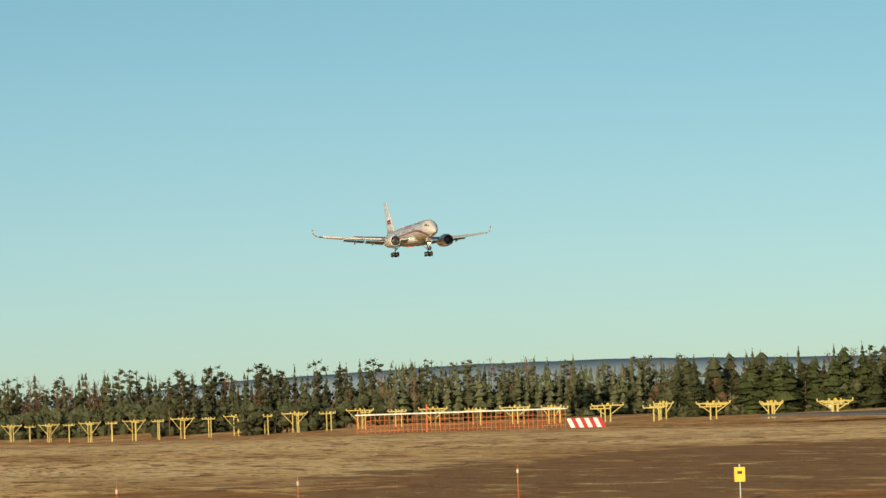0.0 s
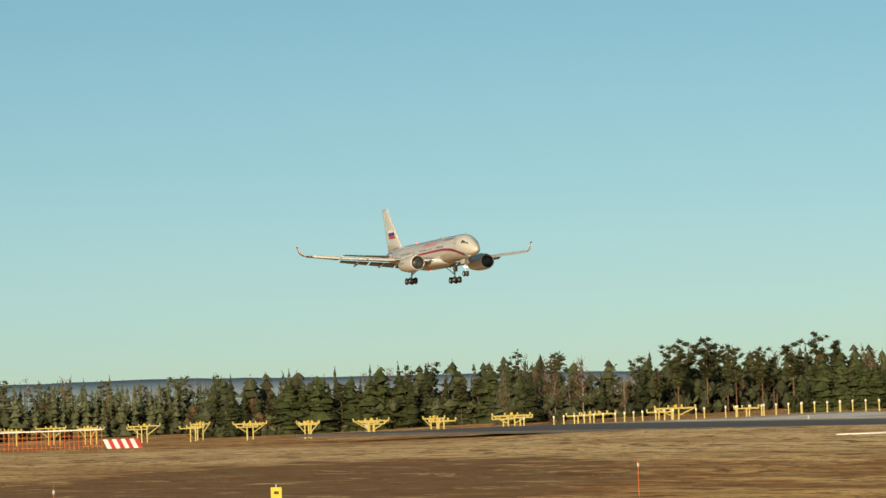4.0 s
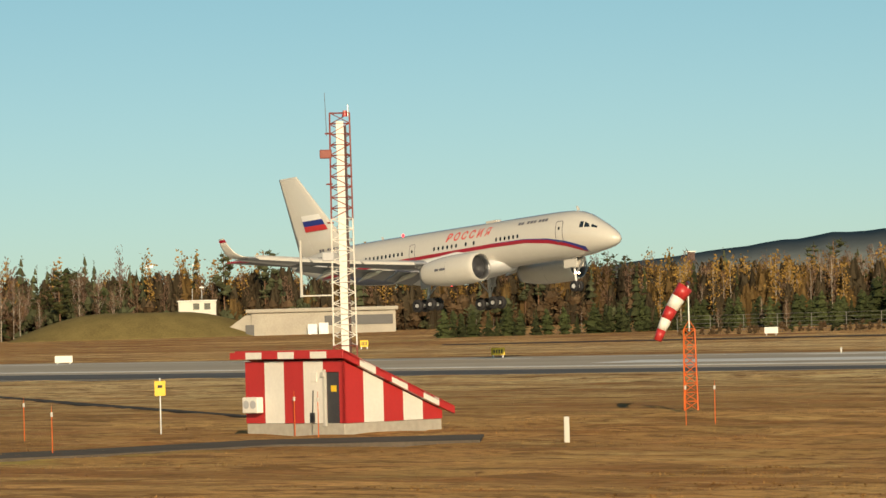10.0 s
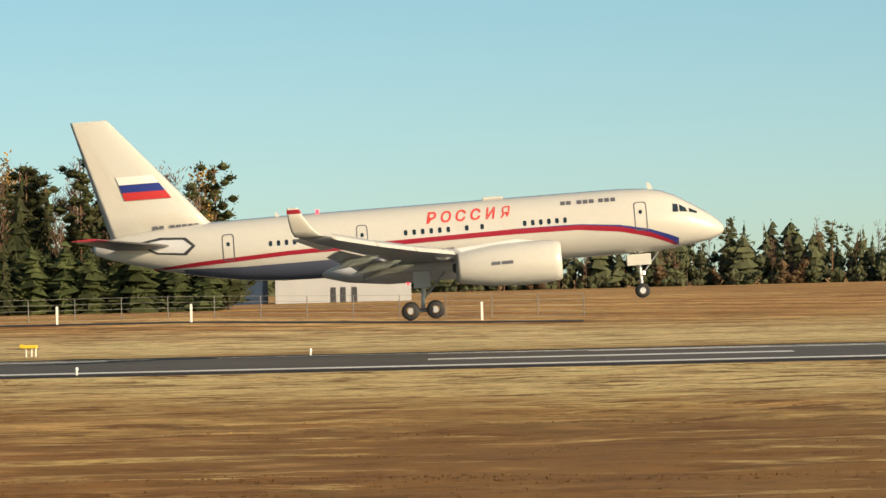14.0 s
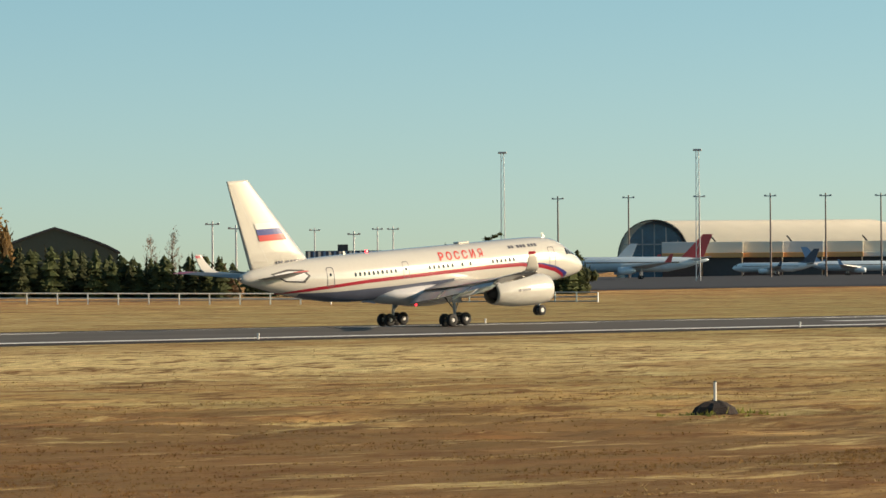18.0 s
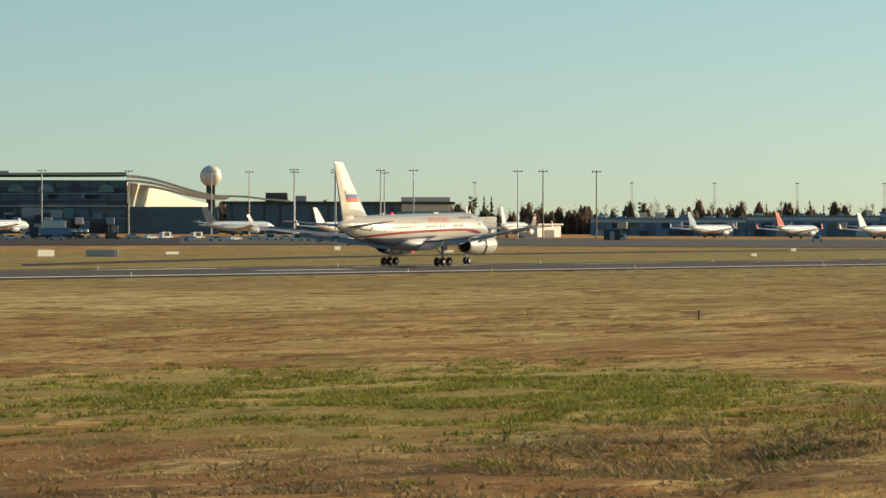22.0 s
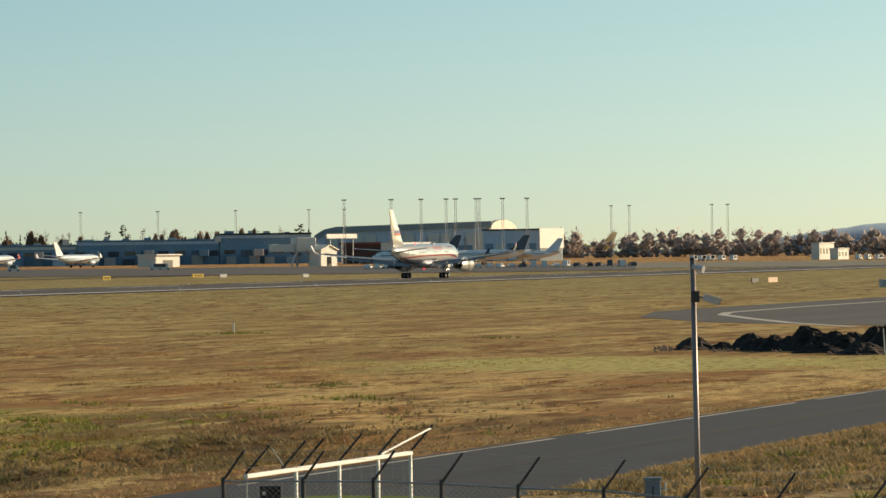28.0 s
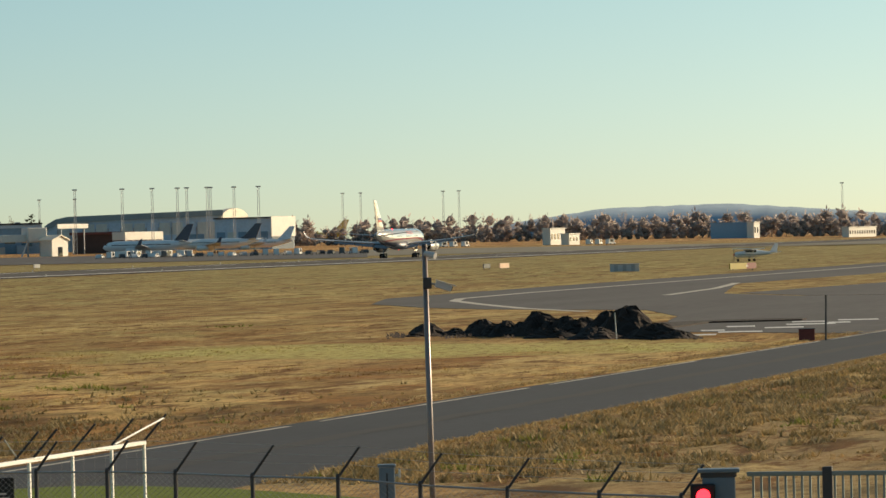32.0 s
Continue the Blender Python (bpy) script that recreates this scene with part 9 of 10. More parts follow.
for k in range(60):
    x = 88 + k * 2.2
    yy = 32.6 + 0.10 * math.sin(k * 1.3) + 0.05 * math.sin(k * 3.7)
    p = (bm.verts.new((x, yy - 0.36, 0.027)), bm.verts.new((x, yy + 0.36, 0.027)))
    if prev:
        bm.faces.new((prev[0], p[0], p[1], prev[1]))
    prev = p
part("tar_seam", bm, CRACK, seam)
bm = bmesh.new()
prev = None
for k in range(70):
    x = 93 + k * 3.0
    w = 0.05 + 0.05 * abs(math.sin(k * 2.1))
    p = (bm.verts.new((x, 35.9 - w, 0.027)), bm.verts.new((x, 35.9 + w, 0.027)))
    if prev and k % 9:
        bm.faces.new((prev[0], p[0], p[1], prev[1]))
    prev = p
part("edge_line", bm, PALELINE, seam, "worn pale edge line")


# fence with bent arms and barbed wire
def fence_post(x, y, h, ax, ay, group, material=DARK, label="dark steel fence post with an outward bent arm"):
    p = thing("fence_post", label, "fence post", pose(x, y, 0), group)
    part("post", rodm((0, 0, -0.3), (0, 0, h), 0.032, 0.032, 8), material, p)
    part("arm", rodm((0, 0, h - 0.02), (ax, ay, h + 0.40), 0.022, 0.018, 6), material, p)
    part("cap", rodm((0, 0, h), (0, 0, h + 0.03), 0.038, 0.02, 8), material, p)
    return p


posts = [(59.3, 23.1), (59.3, 21.9), (59.3, 20.85), (59.3, 19.85), (59.2, 18.7), (59.3, 17.5), (59.2, 16.3), (59.1, 15.05), (59.0, 13.75), (58.9, 12.6), (58.9, 9.2), (58.9, 8.0), (58.9, 6.8)]
FH = [1.95, 1.95, 1.95, 1.92, 1.87, 1.83, 1.73, 1.66, 1.60, 1.56, 1.5, 1.5, 1.5]
for (x, y), h in zip(posts, FH):
    fence_post(x, y, h, 0.05, -0.30, "posts of the near fence")
fence = thing("wire_fence", "galvanised chain-link fence with a top rail", "fence", pose(59.28, 23, 0))
CHAIN = mat("chain_link_wire", (0.32, 0.33, 0.33), 0.5, 0.6, vary=0.2, scale=3)
for (a, b), ha, hb in zip(zip(posts[:9], posts[1:10]), FH, FH[1:]):
    A, B = Vector((a[0] - 59.28, a[1] - 23, ha - 0.03)), Vector((b[0] - 59.28, b[1] - 23, hb - 0.03))
    part("top_rail", rodm(A, B, 0.016, 0.016, 6), GALV, fence)
    bm = bmesh.new()
    L_ = (B - A).length
    for k in range(int(L_ / 0.09) + 26):
        for s in (1, -1):
            u0 = k * 0.09 - (2.2 if s > 0 else 0.0)
            pts = []
            for u, z in ((u0, -1.9), (u0 + s * 2.2 if s > 0 else u0 - 2.2, 0.0)):
                pts.append((u / L_, z))
            (ua, za), (ub, zb) = pts
            t0, t1 = 0.0, 1.0
            if ub != ua:
                ta, tb = (0 - ua) / (ub - ua), (1 - ua) / (ub - ua)
                t0, t1 = max(0, min(ta, tb)), min(1, max(ta, tb))
            if t1 - t0 < 0.02:
                continue
            P = [A.lerp(B, ua + (ub - ua) * t) + Vector((0, 0, za + (zb - za) * t)) for t in (t0, t1)]
            rod(bm, P[0], P[1], 0.0022, 0.0022, 3)
    part("mesh_panel", bm, CHAIN, fence)
for j in range(3):
    for (a, b), ha, hb in zip(zip(posts[:9], posts[1:10]), FH, FH[1:]):
        o = Vector((0.05, -0.30, 0.40)) * (0.4 + 0.3 * j)
        part("barbed_wire", rodm(Vector((a[0] - 59.28, a[1] - 23, ha)) + o, Vector((b[0] - 59.28, b[1] - 23, hb)) + o, 0.003, 0.003, 3), GALV, fence)

# white gate running away from the fence
GATEWHITE = mat("fresh_white_paint", (0.90, 0.89, 0.85), 0.35, vary=0.05, scale=0.4)
gate = thing("white_gate", "sunlit white steel gate with barbed wire arms", "gate", pose(60.7, 23.3, 0))
part("top_bar", box(0, 7.4, -0.03, 0.03, 1.88, 1.945, 0.008), GATEWHITE, gate)
part("bottom_bar", box(0, 7.4, -0.03, 0.03, 0.10, 0.16, 0.008), GATEWHITE, gate)
for x in (0.03, 2.1, 4.0, 5.8, 7.37):
    part("upright", box(x - 0.035, x + 0.035, -0.018, 0.018, 0.0, 1.88, 0.006) if x > 1 else rodm((x, 0, 0), (x, 0, 1.88), 0.012, 0.012, 6), GATEWHITE if x > 1 else GALV, gate)
for x in (0.0, 1.5, 2.3, 4.0, 5.8, 7.4):
    part("arm", rodm((x, 0, 1.95), (x + 0.1, -0.34, 2.36), 0.022, 0.018, 6), DARK, gate, "dark bent arm for barbed wire")
part("brace", rodm((5.9, -0.02, 1.96), (7.5, -0.30, 2.30), 0.016, 0.016, 6), GATEWHITE, gate, "white sloping brace")
part("brace", rodm((0.3, -0.3, 2.30), (1.6, 0.0, 1.98), 0.012, 0.012, 6), GALV, gate)
for x in np.arange(0.5, 7.3, 0.5):
    part("wire", rodm((x, 0, 0.15), (x, 0, 1.9), 0.0014, 0.0014, 3), GALV, gate)
board = thing("notice_board", "dark notice board with pale lines of writing", "sign", pose(59.9, 22.62, 0, 0, 0, -70))
part("panel", box(-0.15, 0.15, -0.012, 0.012, 1.15, 1.82, 0.005), BLACK, board)
part("emblem", rodm((-0.09, -0.013, 1.72), (-0.09, -0.02, 1.72), 0.03, 0.03, 12), LIGHTGREY, board)
for k, (w, z) in enumerate(((0.16, 1.58), (0.20, 1.52), (0.12, 1.42), (0.17, 1.36), (0.2, 1.28))):
    part("writing_bar", box(-0.12, -0.12 + w, -0.017, -0.012, z, z + 0.022), CREAM, board)
for x in (-0.12, 0.12):
    part("post", rodm((x, 0.03, -0.3), (x, 0.03, 1.8), 0.02, 0.02, 6), DARK, board)
CABBLUE = mat("blue_grey_paint", (0.16, 0.22, 0.27), 0.5, vary=0.15, scale=1.5)
cab = thing("cable_cabinet", "blue-grey steel cabinet post behind the fence", "cabinet", pose(59.65, 16.9, 0, 0, 0, -74))
part("body", box(-0.11, 0.11, -0.1, 0.1, -0.3, 1.93, 0.01), CABBLUE, cab)
part("lid", box(-0.125, 0.125, -0.115, 0.115, 1.93, 1.97, 0.01), CABBLUE, cab)
part("front_groove", box(-0.012, 0.012, -0.106, -0.1, 0.1, 1.85), DARK, cab)
part("side_bracket", box(0.16, 0.19, -0.02, 0.02, 1.78, 1.9, 0.004), CREAM, cab)
part("bracket_arm", box(0.10, 0.17, -0.012, 0.012, 1.80, 1.83), GALV, cab)

# camera pole
pole = thing("camera_pole", "tall thin steel pole with a surveillance camera", "camera pole", pose(60.8, 16.55, 0, 0, 0, -74.7))
POLEM = mat("brownish_steel", (0.30, 0.25, 0.24), 0.4, 0.5, vary=0.2, scale=2)
part("shaft", rodm((0, 0, -0.3), (-0.05, 0, 4.95), 0.045, 0.036, 12), POLEM, pole, smooth=True)
part("cap", rodm((-0.05, 0, 4.95), (-0.05, 0, 4.99), 0.046, 0.03, 12), DARK, pole)
part("junction_box", box(-0.08, 0.04, -0.09, -0.03, 4.36, 4.52, 0.01), DARK, pole)
part("camera_arm", rodm((-0.02, -0.04, 4.44), (0.12, -0.08, 4.42), 0.015, 0.015, 6), GALV, pole)
cam_body = part("camera_housing", bx(bmesh.new(), 0.0, 0.24, -0.05, 0.05, -0.045, 0.045, 0.01, pose(0.09, -0.08, 4.43, 0, 18, 0)), LIGHTGREY, pole)
part("lens", bx(bmesh.new(), 0.24, 0.25, -0.035, 0.035, -0.03, 0.03, 0.0, pose(0.09, -0.08, 4.43, 0, 18, 0)), BLACK, cam_body)
part("sun_hood", bx(bmesh.new(), -0.01, 0.28, -0.06, 0.06, 0.05, 0.06, 0.0, pose(0.09, -0.08, 4.43, 0, 18, 0)), LIGHTGREY, cam_body)
part("dome_lamp", rodm((-0.05, -0.02, 4.86), (0.10, -0.1, 4.82), 0.035, 0.05, 10), LIGHTGREY, pole)

# slatted sliding gate with its drive post and red lamp
sg = thing("sliding_gate", "grey-green slatted steel sliding gate", "gate", pose(58.9, 11.7, 0))
GATEGREY = mat("gate_grey_green", (0.25, 0.30, 0.28), 0.45, 0.2, vary=0.15, scale=2)
part("top_rail", box(-0.04, 0.04, -4.6, 0.0, 1.80, 1.86, 0.01), GATEGREY, sg)
part("bottom_rail", box(-0.04, 0.04, -4.6, 0.0, 0.1, 0.18, 0.01), GATEGREY, sg)
slat = box(-0.014, 0.014, -0.014, 0.014, 0.18, 1.80)
slat_me = bpy.data.meshes.new("slat")
slat.to_mesh(slat_me)
slat.free()
slat_me.materials.append(GATEGREY)
for k in range(41):
    ob = new("slat", slat_me)
    ob.parent = sg
    ob.location = (0, -0.08 - k * 0.11, 0)
part("frame_post", box(-0.05, 0.05, -1.15, -1.02, 0.1, 1.92, 0.01), DARK, sg)
dp = thing("gate_drive", "grey steel gate drive cabinet with a sloping lid", "gate drive", pose(58.85, 12.1, 0, 0, 0, -78))
part("body", box(-0.20, 0.24, -0.14, 0.14, -0.3, 1.80, 0.01), CABBLUE, dp)
part("lid", box(-0.26, 0.30, -0.18, 0.18, 1.86, 1.91, 0.01), CABBLUE, dp)
part("lid_base", box(-0.22, 0.26, -0.15, 0.15, 1.80, 1.86), DARK, dp)
tl = thing("traffic_lamp", "small traffic lamp glowing red", "traffic light", pose(58.6, 12.22, 0, 0, 0, -78))
part("housing", box(-0.19, 0.14, -0.06, 0.10, 1.05, 1.72, 0.02), BLACK, tl)
part("red_lens", rodm((-0.02, -0.062, 1.56), (-0.02, -0.085, 1.56), 0.095, 0.085, 20), REDGLOW, tl, "glowing red lens")
part("lower_lens", rodm((-0.02, -0.062, 1.28), (-0.02, -0.085, 1.28), 0.09, 0.08, 20), DARK, tl)
part("post", rodm((0, 0.03, -0.3), (0, 0.03, 1.1), 0.04, 0.04, 8), GALV, tl)


# soil heaps
def heap(x, y, rx, ry, h, turn, seed):
    r = np.random.default_rng(seed)
    bm = bmesh.new()
    n, rings = 30, 12
    ph = r.uniform(0, 6.28, 12)
    top = bm.verts.new((0, 0, h))
    prev = None
    for k in range(1, rings + 1):
        f = k / rings
        cur = []
        for i in range(n):
            a = 6.283 * i / n
            w = 1 + 0.16 * math.sin(2 * a + ph[0]) + 0.12 * math.sin(3 * a + ph[1]) + 0.08 * math.sin(7 * a + ph[2])
            z = h * (0.5 + 0.5 * math.cos(math.pi * f)) ** 0.8 * (1 + f * (0.22 * math.sin(3 * a + ph[3] + 5 * f) + 0.15 * math.sin(6 * a + ph[4] - 9 * f))) + r.normal(0, 0.03) * (1 - f * 0.6)
            cur.append(bm.verts.new((rx * f * w * math.cos(a) + r.normal(0, 0.04), ry * f * w * math.sin(a) + r.normal(0, 0.04), max(-0.1, z) if k < rings else -0.12)))
        for i in range(n):
            j = (i + 1) % n
            if prev:
                bm.faces.new((prev[i], cur[i], cur[j], prev[j]))
            else:
                bm.faces.new((top, cur[i], cur[j]))
        prev = cur
    bmesh.ops.recalc_face_normals(bm, faces=bm.faces)
    ob = part("soil_mound", bm, SOIL)
    ob.matrix_world = pose(x, y, 0, 0, 0, turn)
    # clods on and round the heap
    tagged(ob, "heap of dark freshly dug soil on the grass", "soil mound", "dug soil mounds")


for k, (t_, d_, rx_, ry_, h_) in enumerate(((-74.75, 232, 1.5, 1.3, 0.62), (-75.45, 230, 1.6, 1.4, 0.8), (-75.75, 227, 1.2, 1.3, 0.75), (-76.15, 226, 1.5, 1.6, 1.2), (-76.5, 224, 1.3, 1.3, 0.95), (-76.75, 223, 1.2, 1.3, 0.9),
                                            (-77.05, 220, 1.6, 1.6, 1.25), (-77.3, 218, 1.9, 1.8, 1.5), (-77.65, 216, 1.5, 1.5, 0.7), (-76.9, 216, 1.7, 1.3, 0.55), (-75.1, 231, 1.1, 1.0, 0.35), (-75.6, 228, 1.0, 1.2, 0.6), (-75.95, 226.5, 1.1, 1.2, 0.7), (-76.35, 225, 1.1, 1.2, 0.85), (-76.62, 222, 1.3, 1.2, 0.8), (-76.3, 221, 1.6, 1.0, 0.45), (-77.9, 214.5, 1.3, 1.0, 0.35))):
    heap(*polar(t_, d_), rx_, ry_, h_, k * 40, 60 + k)
clods = []
for _ in range(170):
    a_ = grng.uniform(-78.2, -74.2)
    x, y = polar(a_, 233 - (a_ + 74.2) * -4.6 + grng.normal(0, 2.0))
    s = grng.uniform(0.04, 0.16)
    for q_ in range(3):
        o = grng.normal(0, s, 3)
        clods.append([(x + o[0] - s, y + o[1], -0.02), (x + o[0] + s, y + o[1] - s * 0.4, -0.02), (x + o[0], y + o[1] + s * 0.5, s * 1.2)])
tagged(new("soil_clods", quads("soil_clods", clods, SOIL)), "scattered dark soil clods", "soil", kind="stuff")
sp = thing("leaning_stake", "thin pale stake leaning on the soil heap", "stake", pose(*polar(-77.15, 214.5), 0))
part("stake", rodm((0, 0, -0.2), (-0.1, 0.05, 1.25), 0.035, 0.03, 6), CREAM, sp)

# taxiway corner with its lines
slab("taxiway_corner", [(285, 63), (300, 78), (311, 85), (332, 95), (361, 102), (405, 103), (620, 103.5), (1200, 105), (1200, 84), (474, 81), (415, 83), (352, 71.5), (333, 62), (329, 54), (329, 38), (300, 36.4), (251, 36.4), (212, 36.4), (222, 48), (250, 54), (262, 56)], -0.3, 0.018, ASPHALT2, "worn grey asphalt taxiway corner", "taxiway")
slab("taxiway_lower", [(330.2, 36.4), (1200, 50), (1200, 66), (402, 67), (353, 70.5), (334, 61.5), (330.2, 54)], -0.3, 0.016, ASPHALT2, "worn grey asphalt taxiway", "taxiway")
corner = bpy.data.objects["taxiway_corner"]


def line_strip(name, pts, w, material, z=0.024):
    bm = bmesh.new()
    prev = None
    for k, (x, y) in enumerate(pts):
        x2, y2 = pts[min(k + 1, len(pts) - 1)]
        x1, y1 = pts[max(k - 1, 0)]
        L_ = math.hypot(x2 - x1, y2 - y1)
        nx, ny = -(y2 - y1) / L_ * w / 2, (x2 - x1) / L_ * w / 2
        p = (bm.verts.new((x - nx, y - ny, z)), bm.verts.new((x + nx, y + ny, z)))
        if prev:
            bm.faces.new((prev[0], p[0], p[1], prev[1]))
        prev = p
    bmesh.ops.recalc_face_normals(bm, faces=bm.faces)
    return part(name, bm, material, corner)


line_strip("taxi_line", [(283, 66.5), (300, 75), (320, 83), (340, 90.5), (352, 93.2), (380, 94.5), (480, 95), (800, 96)], 0.9, PALELINE)
line_strip("taxi_line", [(349, 75.5), (385, 78.8), (420, 84.0)], 0.8, PALELINE)
for x, y, l in ((214, 45.5, 1.6), (219, 44.8, 2.2), (223, 46.5, 1.2), (227, 44.0, 2.0), (231, 46.8, 1.5), (234, 44.2, 2.6), (237, 42.5, 1.2), (240, 45.0, 1.8), (243, 43.0, 2.2), (247, 41.0, 1.6)):
    line_strip("painted_dash", [(x, y), (x + 0.19 * l, y - 0.98 * l)], 2.6, MARK)
dk = slab("spoil_strip", [(226, 49.5), (240, 53), (246, 50), (247, 45.5), (243, 45.0), (241, 49.8), (232, 49.5)], -0.2, 0.10, SOIL, "strip of dark dug soil on the tarmac", "soil")


# low signs and boxes round the taxiway
def low_sign(name, label, x, y, w, h, materials, turn, foot=0.12):
    w /= math.cos(radians(turn * 0.8))
    s = thing(name, label, "sign", pose(x, y, 0, 0, 0, turn * 0.2))
    x0 = -w / 2
    for m_, f in materials:
        part("panel", box(x0, x0 + w * f, -0.09, 0.09, foot, foot + h, 0.02), m_, s)
        x0 += w * f
    for sx_ in (-w * 0.38, w * 0.38):
        part("leg", box(sx_ - 0.04, sx_ + 0.04, -0.05, 0.05, -0.2, foot), DARK, s)
    return s


# yellow and red darkened: the sign face's shade is in its colours
sgn = low_sign("taxiway_sign", "low yellow and red taxiway sign", *polar(-78.77, 567), 3.3, 0.75, ((mat("shaded_yellow_sign", (0.42, 0.33, 0.06), 0.6, vary=0.2), 0.64), (mat("shaded_red_sign", (0.20, 0.03, 0.03), 0.6, vary=0.2), 0.36)), -78.6)
for x in (0.8, 1.0, 1.2):
    part("writing_bar", box(x, x + 0.07, -0.1, -0.09, 0.36, 0.62), CREAM, sgn)
low_sign("taxiway_sign", "low pale orange taxiway sign", 655, 166.5, 1.4, 0.75, ((mat("pale_orange", (0.82, 0.58, 0.40), 0.6, vary=0.15), 1.0),), -75.8)
low_sign("taxiway_sign", "back of a dark taxiway sign", 658, 170, 1.0, 0.7, ((DARK, 1.0),), -75.6)
gb = thing("equipment_box", "long blue-grey equipment box in the grass", "box", pose(*polar(-77.27, 586), 0, 0, 0, -77.5))
for k in range(7):
    part("side_panel", box(-1.9 + k * 0.55, -1.42 + k * 0.55, -0.63, -0.6, 0.0, 0.85), (LIGHTGREY, GREY)[k % 2], gb)
part("body", box(-1.9, 1.9, -0.6, 0.6, -0.2, 0.9, 0.03), LIGHTGREY, gb)
part("lid", box(-2.0, 2.0, -0.7, 0.7, 0.9, 0.98, 0.02), GREY, gb)
rb = thing("red_box", "dark red box on the verge", "box", pose(200.3, 36.9, 0, 0, 0, -79.7))
part("body", box(-0.36, 0.36, -0.3, 0.3, -0.1, 0.52, 0.02), mat("dull_red", (0.16, 0.03, 0.03), 0.6, vary=0.3), rb)
part("lid", box(-0.39, 0.39, -0.33, 0.33, 0.52, 0.56, 0.01), DARK, rb)
st = thing("marker_stake", "dark stake on the verge", "stake", pose(199.5, 36.5, 0))
part("stake", rodm((0, -0.6, -0.2), (0.02, -0.65, 2.05), 0.05, 0.04, 6), DARK, st)


# bare ground and an old asphalt path by the striped hut
slab("asphalt_path", [(-124, 100.0), (-127.4, 100.6), (-128.4, 107.6), (-127.1, 112), (-127.2, 121), (-120.5, 127), (-115.5, 121.5), (-121.5, 116.5), (-121.8, 107.5)], -0.2, 0.02, mat("broken_asphalt", (0.13, 0.105, 0.08), 0.9, vary=0.4, scale=0.4, spec=0.15), "narrow worn asphalt path in the grass", "path")
slab("drain_ditch", [(-223, 188.6), (-190, 168.8), (-156.3, 148.8), (-155.8, 147.8), (-190, 167.4), (-222.5, 187.6)], -0.2, 0.02, SOIL, "thin dark drainage ditch in the grass", "ditch")
# stubs in the grass
def stub(x, y, h, r, m, label):
    s = thing("survey_post", label, "post", pose(x, y, 0))
    part("post", rodm((0, 0, -0.2), (0, 0, h), r, r * 0.9, 8), m, s)
    part("cap", rodm((0, 0, h), (0, 0, h + 0.04), r * 1.15, r * 0.8, 8), DARK if m is not DARK else CREAM, s)


bm = bmesh.new()
loft(bm, [[(r_ * math.cos(6.283 * i / 18) * (1 + 0.12 * math.sin(3 * i)), r_ * math.sin(6.283 * i / 18), z_ + 0.03 * math.sin(5 * i)) for i in range(18)] for r_, z_ in ((0.85, -0.1), (0.68, 0.18), (0.42, 0.34), (0.16, 0.40))])
bmesh.ops.recalc_face_normals(bm, faces=bm.faces)
hump = part("earth_hump", bm, SOIL)
hump.matrix_world = pose(115.2, 109.4, 0)
tagged(hump, "low dark earth hump with rough grass", "mound")
stub(115.3, 109.5, 1.05, 0.06, CREAM, "short white post on a grassy hump")
stub(278.5, 107.6, 0.75, 0.07, CREAM, "short white post among weeds")
stub(233.4, 110.8, 0.50, 0.06, DARK, "short dark post in the grass")
stub(449, 239, 0.7, 0.09, PALEYELLOW, "short pale yellow post beside the runway")


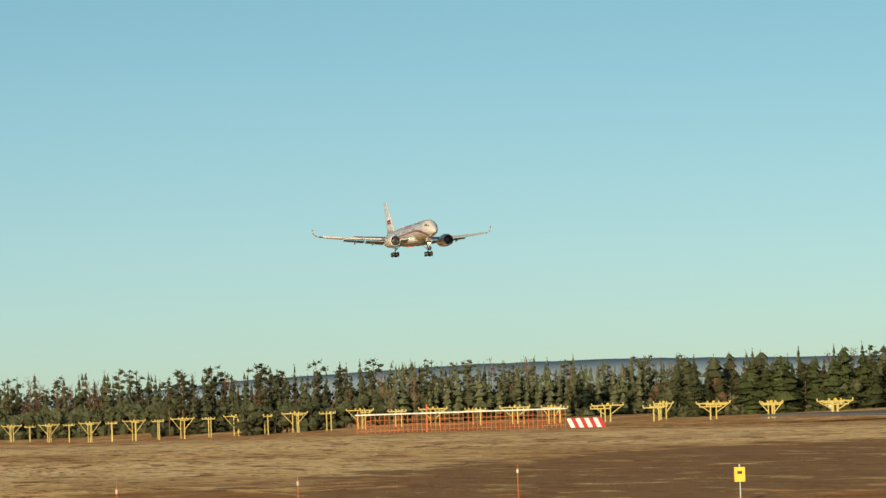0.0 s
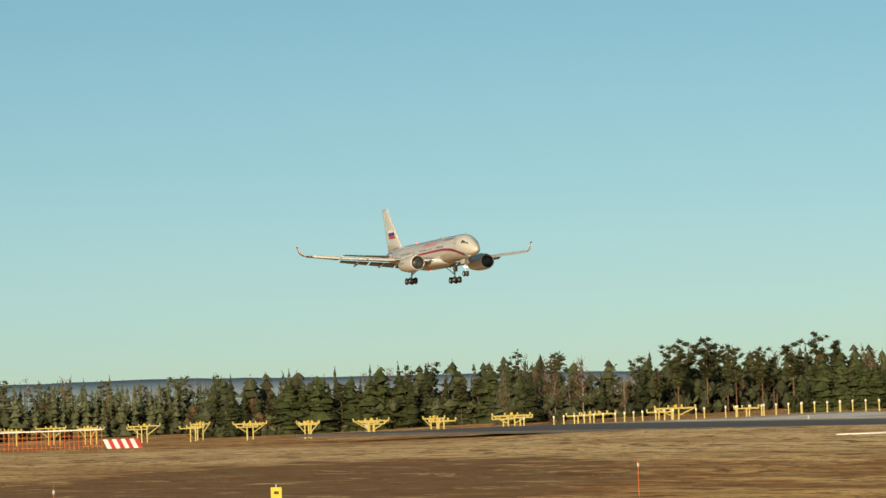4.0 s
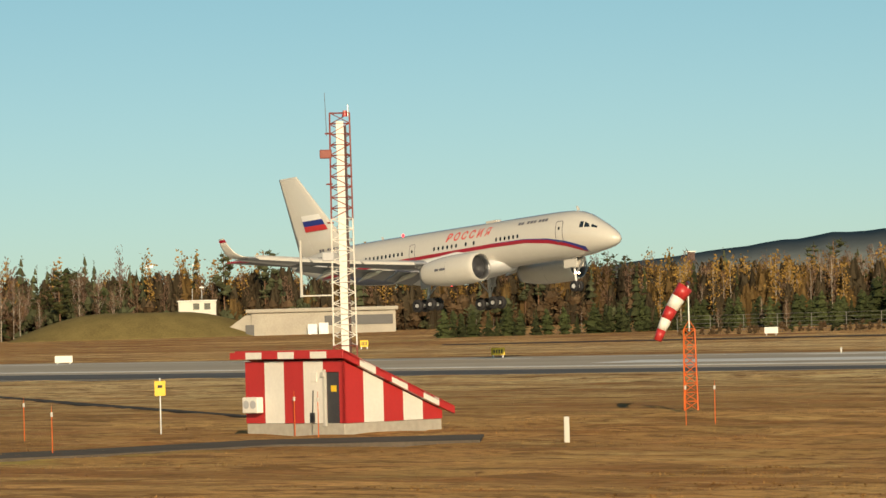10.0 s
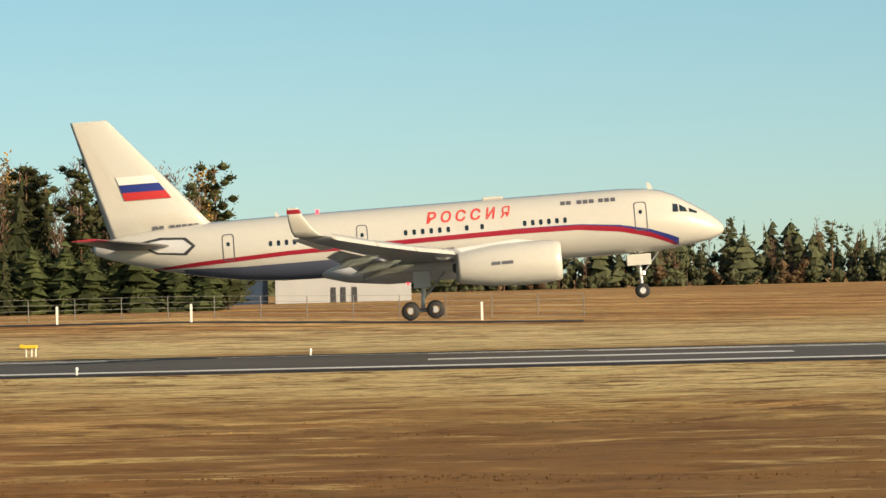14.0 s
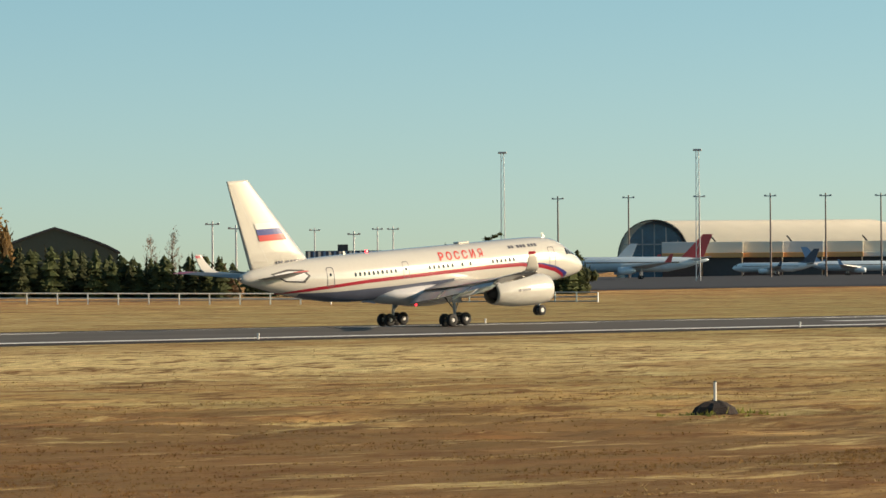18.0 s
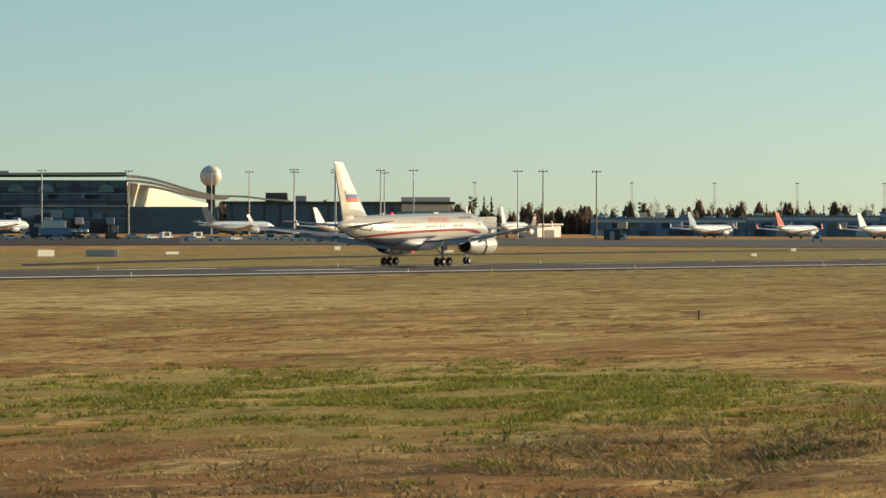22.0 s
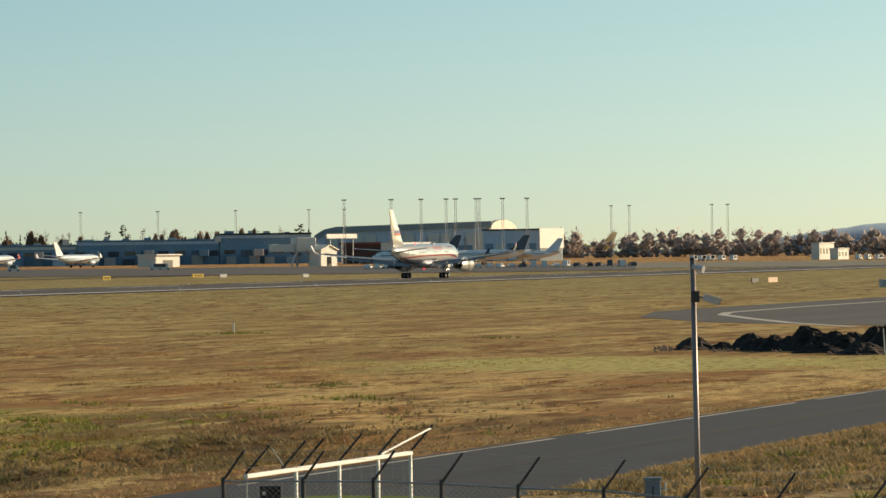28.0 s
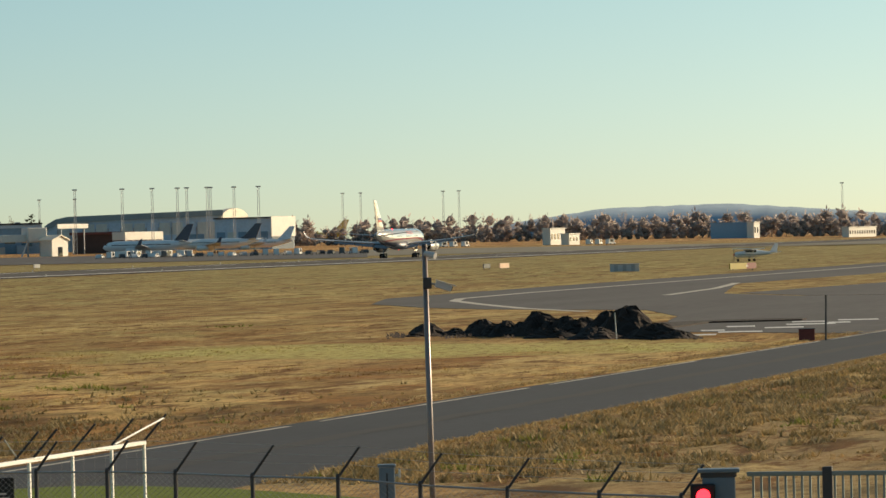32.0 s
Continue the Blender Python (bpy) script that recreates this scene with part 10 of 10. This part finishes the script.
# small high-wing aeroplane
def light_plane(x, y, turn):
    p = thing("light_aeroplane", "small white high-wing aeroplane with a propeller", "aeroplane", pose(x, y, 0, 0, 0, turn))
    bm = bmesh.new()
    loft(bm, [ell(-4.3, 1.35, 0.10, 0.15, 12), ell(-2.5, 1.25, 0.25, 0.32, 12), ell(-0.8, 1.25, 0.5, 0.6, 12), ell(0.6, 1.25, 0.55, 0.68, 12), ell(1.5, 1.1, 0.5, 0.5, 12), ell(2.6, 1.1, 0.4, 0.42, 12), ell(2.9, 1.1, 0.2, 0.22, 12)])
    part("fuselage", bm, JETWHITE, p, smooth=True)
    part("stripe", box(-3.0, 2.5, -0.57, 0.57, 1.02, 1.12, 0.02), CABBLUE, p, "blue stripe")
    part("cabin_window", box(-0.6, 1.2, -0.56, 0.56, 1.42, 1.8, 0.05), WINDOW, p)
    part("wing", bx(bmesh.new(), -0.2, 1.3, -5.4, 5.4, 1.93, 2.08, 0.04), JETWHITE, p)
    for s in (-1, 1):
        part("wing_strut", rodm((0.4, s * 0.5, 0.75), (0.5, s * 2.6, 1.93), 0.04, 0.04, 6), JETWHITE, p)
        part("main_leg", rodm((0.1, s * 0.4, 0.8), (0.0, s * 1.1, 0.25), 0.05, 0.04, 6), JETWHITE, p)
        part("wheel", rodm((0.0, s * 1.05, 0.22), (0.0, s * 1.2, 0.22), 0.22, 0.22, 14), BLACK, p)
        part("tailplane", box(-4.4, -3.6, s * 0.08, s * 1.7, 1.38, 1.45) if s > 0 else box(-4.4, -3.6, -1.7, -0.08, 1.38, 1.45), JETWHITE, p)
    part("nose_leg", rodm((2.3, 0, 0.8), (2.35, 0, 0.25), 0.05, 0.04, 6), GALV, p)
    part("nose_wheel", rodm((2.35, -0.07, 0.2), (2.35, 0.07, 0.2), 0.2, 0.2, 14), BLACK, p)
    bm = bmesh.new()
    fin = [(-4.5, 2.75), (-4.0, 2.75), (-3.1, 1.45), (-4.3, 1.35)]
    loft(bm, [[(a, -0.05, b) for a, b in fin], [(a, 0.05, b) for a, b in fin]])
    part("fin", bm, JETWHITE, p)
    part("spinner", rodm((2.9, 0, 1.1), (3.15, 0, 1.1), 0.18, 0.03, 10), RED, p)
    part("propeller", box(2.98, 3.02, -0.08, 0.08, 0.2, 2.0, 0.01), DARK, p)
    return p


taxiing = light_plane(*polar(-79.0, 715), 122)


# tyre smoke at touchdown
SMOKE = bpy.data.materials.new("thin_white_smoke")
SMOKE.use_nodes = True
_n, _l = SMOKE.node_tree.nodes, SMOKE.node_tree.links
_tr, _mx = _n.new("ShaderNodeBsdfTransparent"), _n.new("ShaderNodeMixShader")
_n["Principled BSDF"].inputs["Base Color"].default_value = (0.95, 0.95, 0.95, 1)
_tl, _half = _n.new("ShaderNodeBsdfTranslucent"), _n.new("ShaderNodeMixShader")
_tl.inputs[0].default_value = (0.95, 0.95, 0.95, 1)
_l.new(_n["Principled BSDF"].outputs[0], _half.inputs[1])
_l.new(_tl.outputs[0], _half.inputs[2])
_n["Principled BSDF"].inputs["Roughness"].default_value = 1.0
_mx.inputs[0].default_value = 0.075
_l.new(_tr.outputs[0], _mx.inputs[1])
_l.new(_half.outputs[0], _mx.inputs[2])
_l.new(_mx.outputs[0], _n["Material Output"].inputs[0])
smoke = thing("tyre_smoke", "thin white puff of tyre smoke over the runway", "smoke", pose(184, RY - 3.5, -4))
for k in range(46):
    bm = bmesh.new()
    f = grng.random()
    bmesh.ops.create_icosphere(bm, subdivisions=2, radius=1.0)
    for v in bm.verts:
        v.co *= 1 + 0.25 * math.sin(4 * v.co.x + k) * math.cos(3 * v.co.y + 2 * k)
        v.co = Vector((v.co.x * (0.5 + 1.1 * f), v.co.y * 0.5, v.co.z * (0.2 + 0.3 * f))) + Vector((4.5 - 11.0 * f + grng.normal(0, 0.5), grng.normal(0, 0.8), 0.35 + 0.45 * f + abs(grng.normal(0, 0.2))))
    puff = part("puff", bm, SMOKE, smoke, smooth=True)
    puff.visible_shadow = False


# ---- what moves ----


def motions():
    # seconds, metres along the runway, height of the wheels, nose-up pitch in degrees
    walk(airliner, [(t, pose(x, RY, z, 0, -p, 0)) for t, x, z, p in [
    (0, -962.5, 34.69, 2.78),
    (1, -891.1, 31.97, 2.67),
    (2.5, -785.9, 28.00, 1.80),
    (4.5, -645.1, 21.52, 2.25),
    (5, -610.4, 20.06, 2.32),
    (6, -541.2, 16.90, 1.75),
    (7.5, -438.1, 11.86, 2.14),
    (8, -404.0, 10.15, 1.96),
    (9, -336.1, 7.17, 3.69),
    (10, -268.6, 4.97, 4.77),
    (10.5, -234.9, 4.42, 4.98),
    (11, -201.3, 3.88, 4.85),
    (11.5, -167.8, 3.70, 4.19),
    (11.7, -154.3, 3.68, 4.06),
    (12, -134.1, 3.61, 3.63),
    (12.3, -114.0, 3.61, 3.09),
    (12.6, -93.8, 3.53, 2.56),
    (13, -66.8, 3.43, 3.09),
    (13.2, -53.3, 3.26, 2.74),
    (13.5, -33.1, 3.14, 3.03),
    (15.5, 96.9, 1.88, 3.61),
    (15.8, 116.8, 1.56, 4.17),
    (16, 129.8, 1.42, 4.05),
    (16.2, 143.1, 1.22, 4.04),
    (16.5, 162.8, 0.98, 4.23),
    (17, 195.1, 0.66, 4.20),
    (17.5, 227.3, 0.37, 3.95),
    (18, 259.6, 0.37, 3.76),
    (19, 323.4, 0.37, 2.90),
    (20, 386.0, 0.37, 2.20),
    (21.5, 476.8, 0.37, 1.30),
    (22, 506.2, 0.37, 1.00),
    (23, 563.7, 0.37, 0.55),
    (24, 619.8, 0.37, 0.40),
    (26, 729.2, 0.37, 0.30),
    (26.5, 754.8, 0.37, 0.30),
    (28.5, 854.2, 0.37, 0.30),
    (29, 878.1, 0.37, 0.30),
    (30.5, 944.1, 0.37, 0.30),
    (32, 1005.4, 0.37, 0.30),
    ]])
    # the smoke rises from the touchdown point, drifts back and settles
    walk(smoke, [(t, pose(x, RY - 3.5, z)) for t, x, z in ((0, 184, -4), (16.6, 184, -4), (16.9, 184, 0.3), (17.5, 179, 0.9), (19.5, 170, 1.6), (22, 160, -4), (32, 160, -4))])
    # the small aeroplane taxies slowly past
    walk(taxiing, [(t, pose(*polar(-79.0 + 0.113 * (t - 31), 715 + 0.4 * (t - 31)), 0.0, 0, 0, 122)) for t in (0, 8, 16, 24, 28, 29, 30, 31, 32)])
    # oleos hang out in flight and close at touchdown
    for ob in airliner.children:
        if ob.name.startswith("main_gear_leg"):
            walk(ob, [(t, pose(0, 0, z)) for t, z in ((0, -0.42), (16.7, -0.42), (17.3, 0), (32, 0))])
        if ob.name.startswith("nose_gear_leg"):
            walk(ob, [(t, pose(0, 0, z)) for t, z in ((0, -0.2), (21.5, -0.2), (22.5, 0), (32, 0))])
    # the reversers slide open after touchdown
    for ob in airliner.children:
        if ob.name.startswith("reverser_sleeve"):
            walk(ob, [(t, pose(x, 0, 0)) for t, x in ((0, 0), (19.2, 0), (19.9, -0.55), (32, -0.55))])


motions()
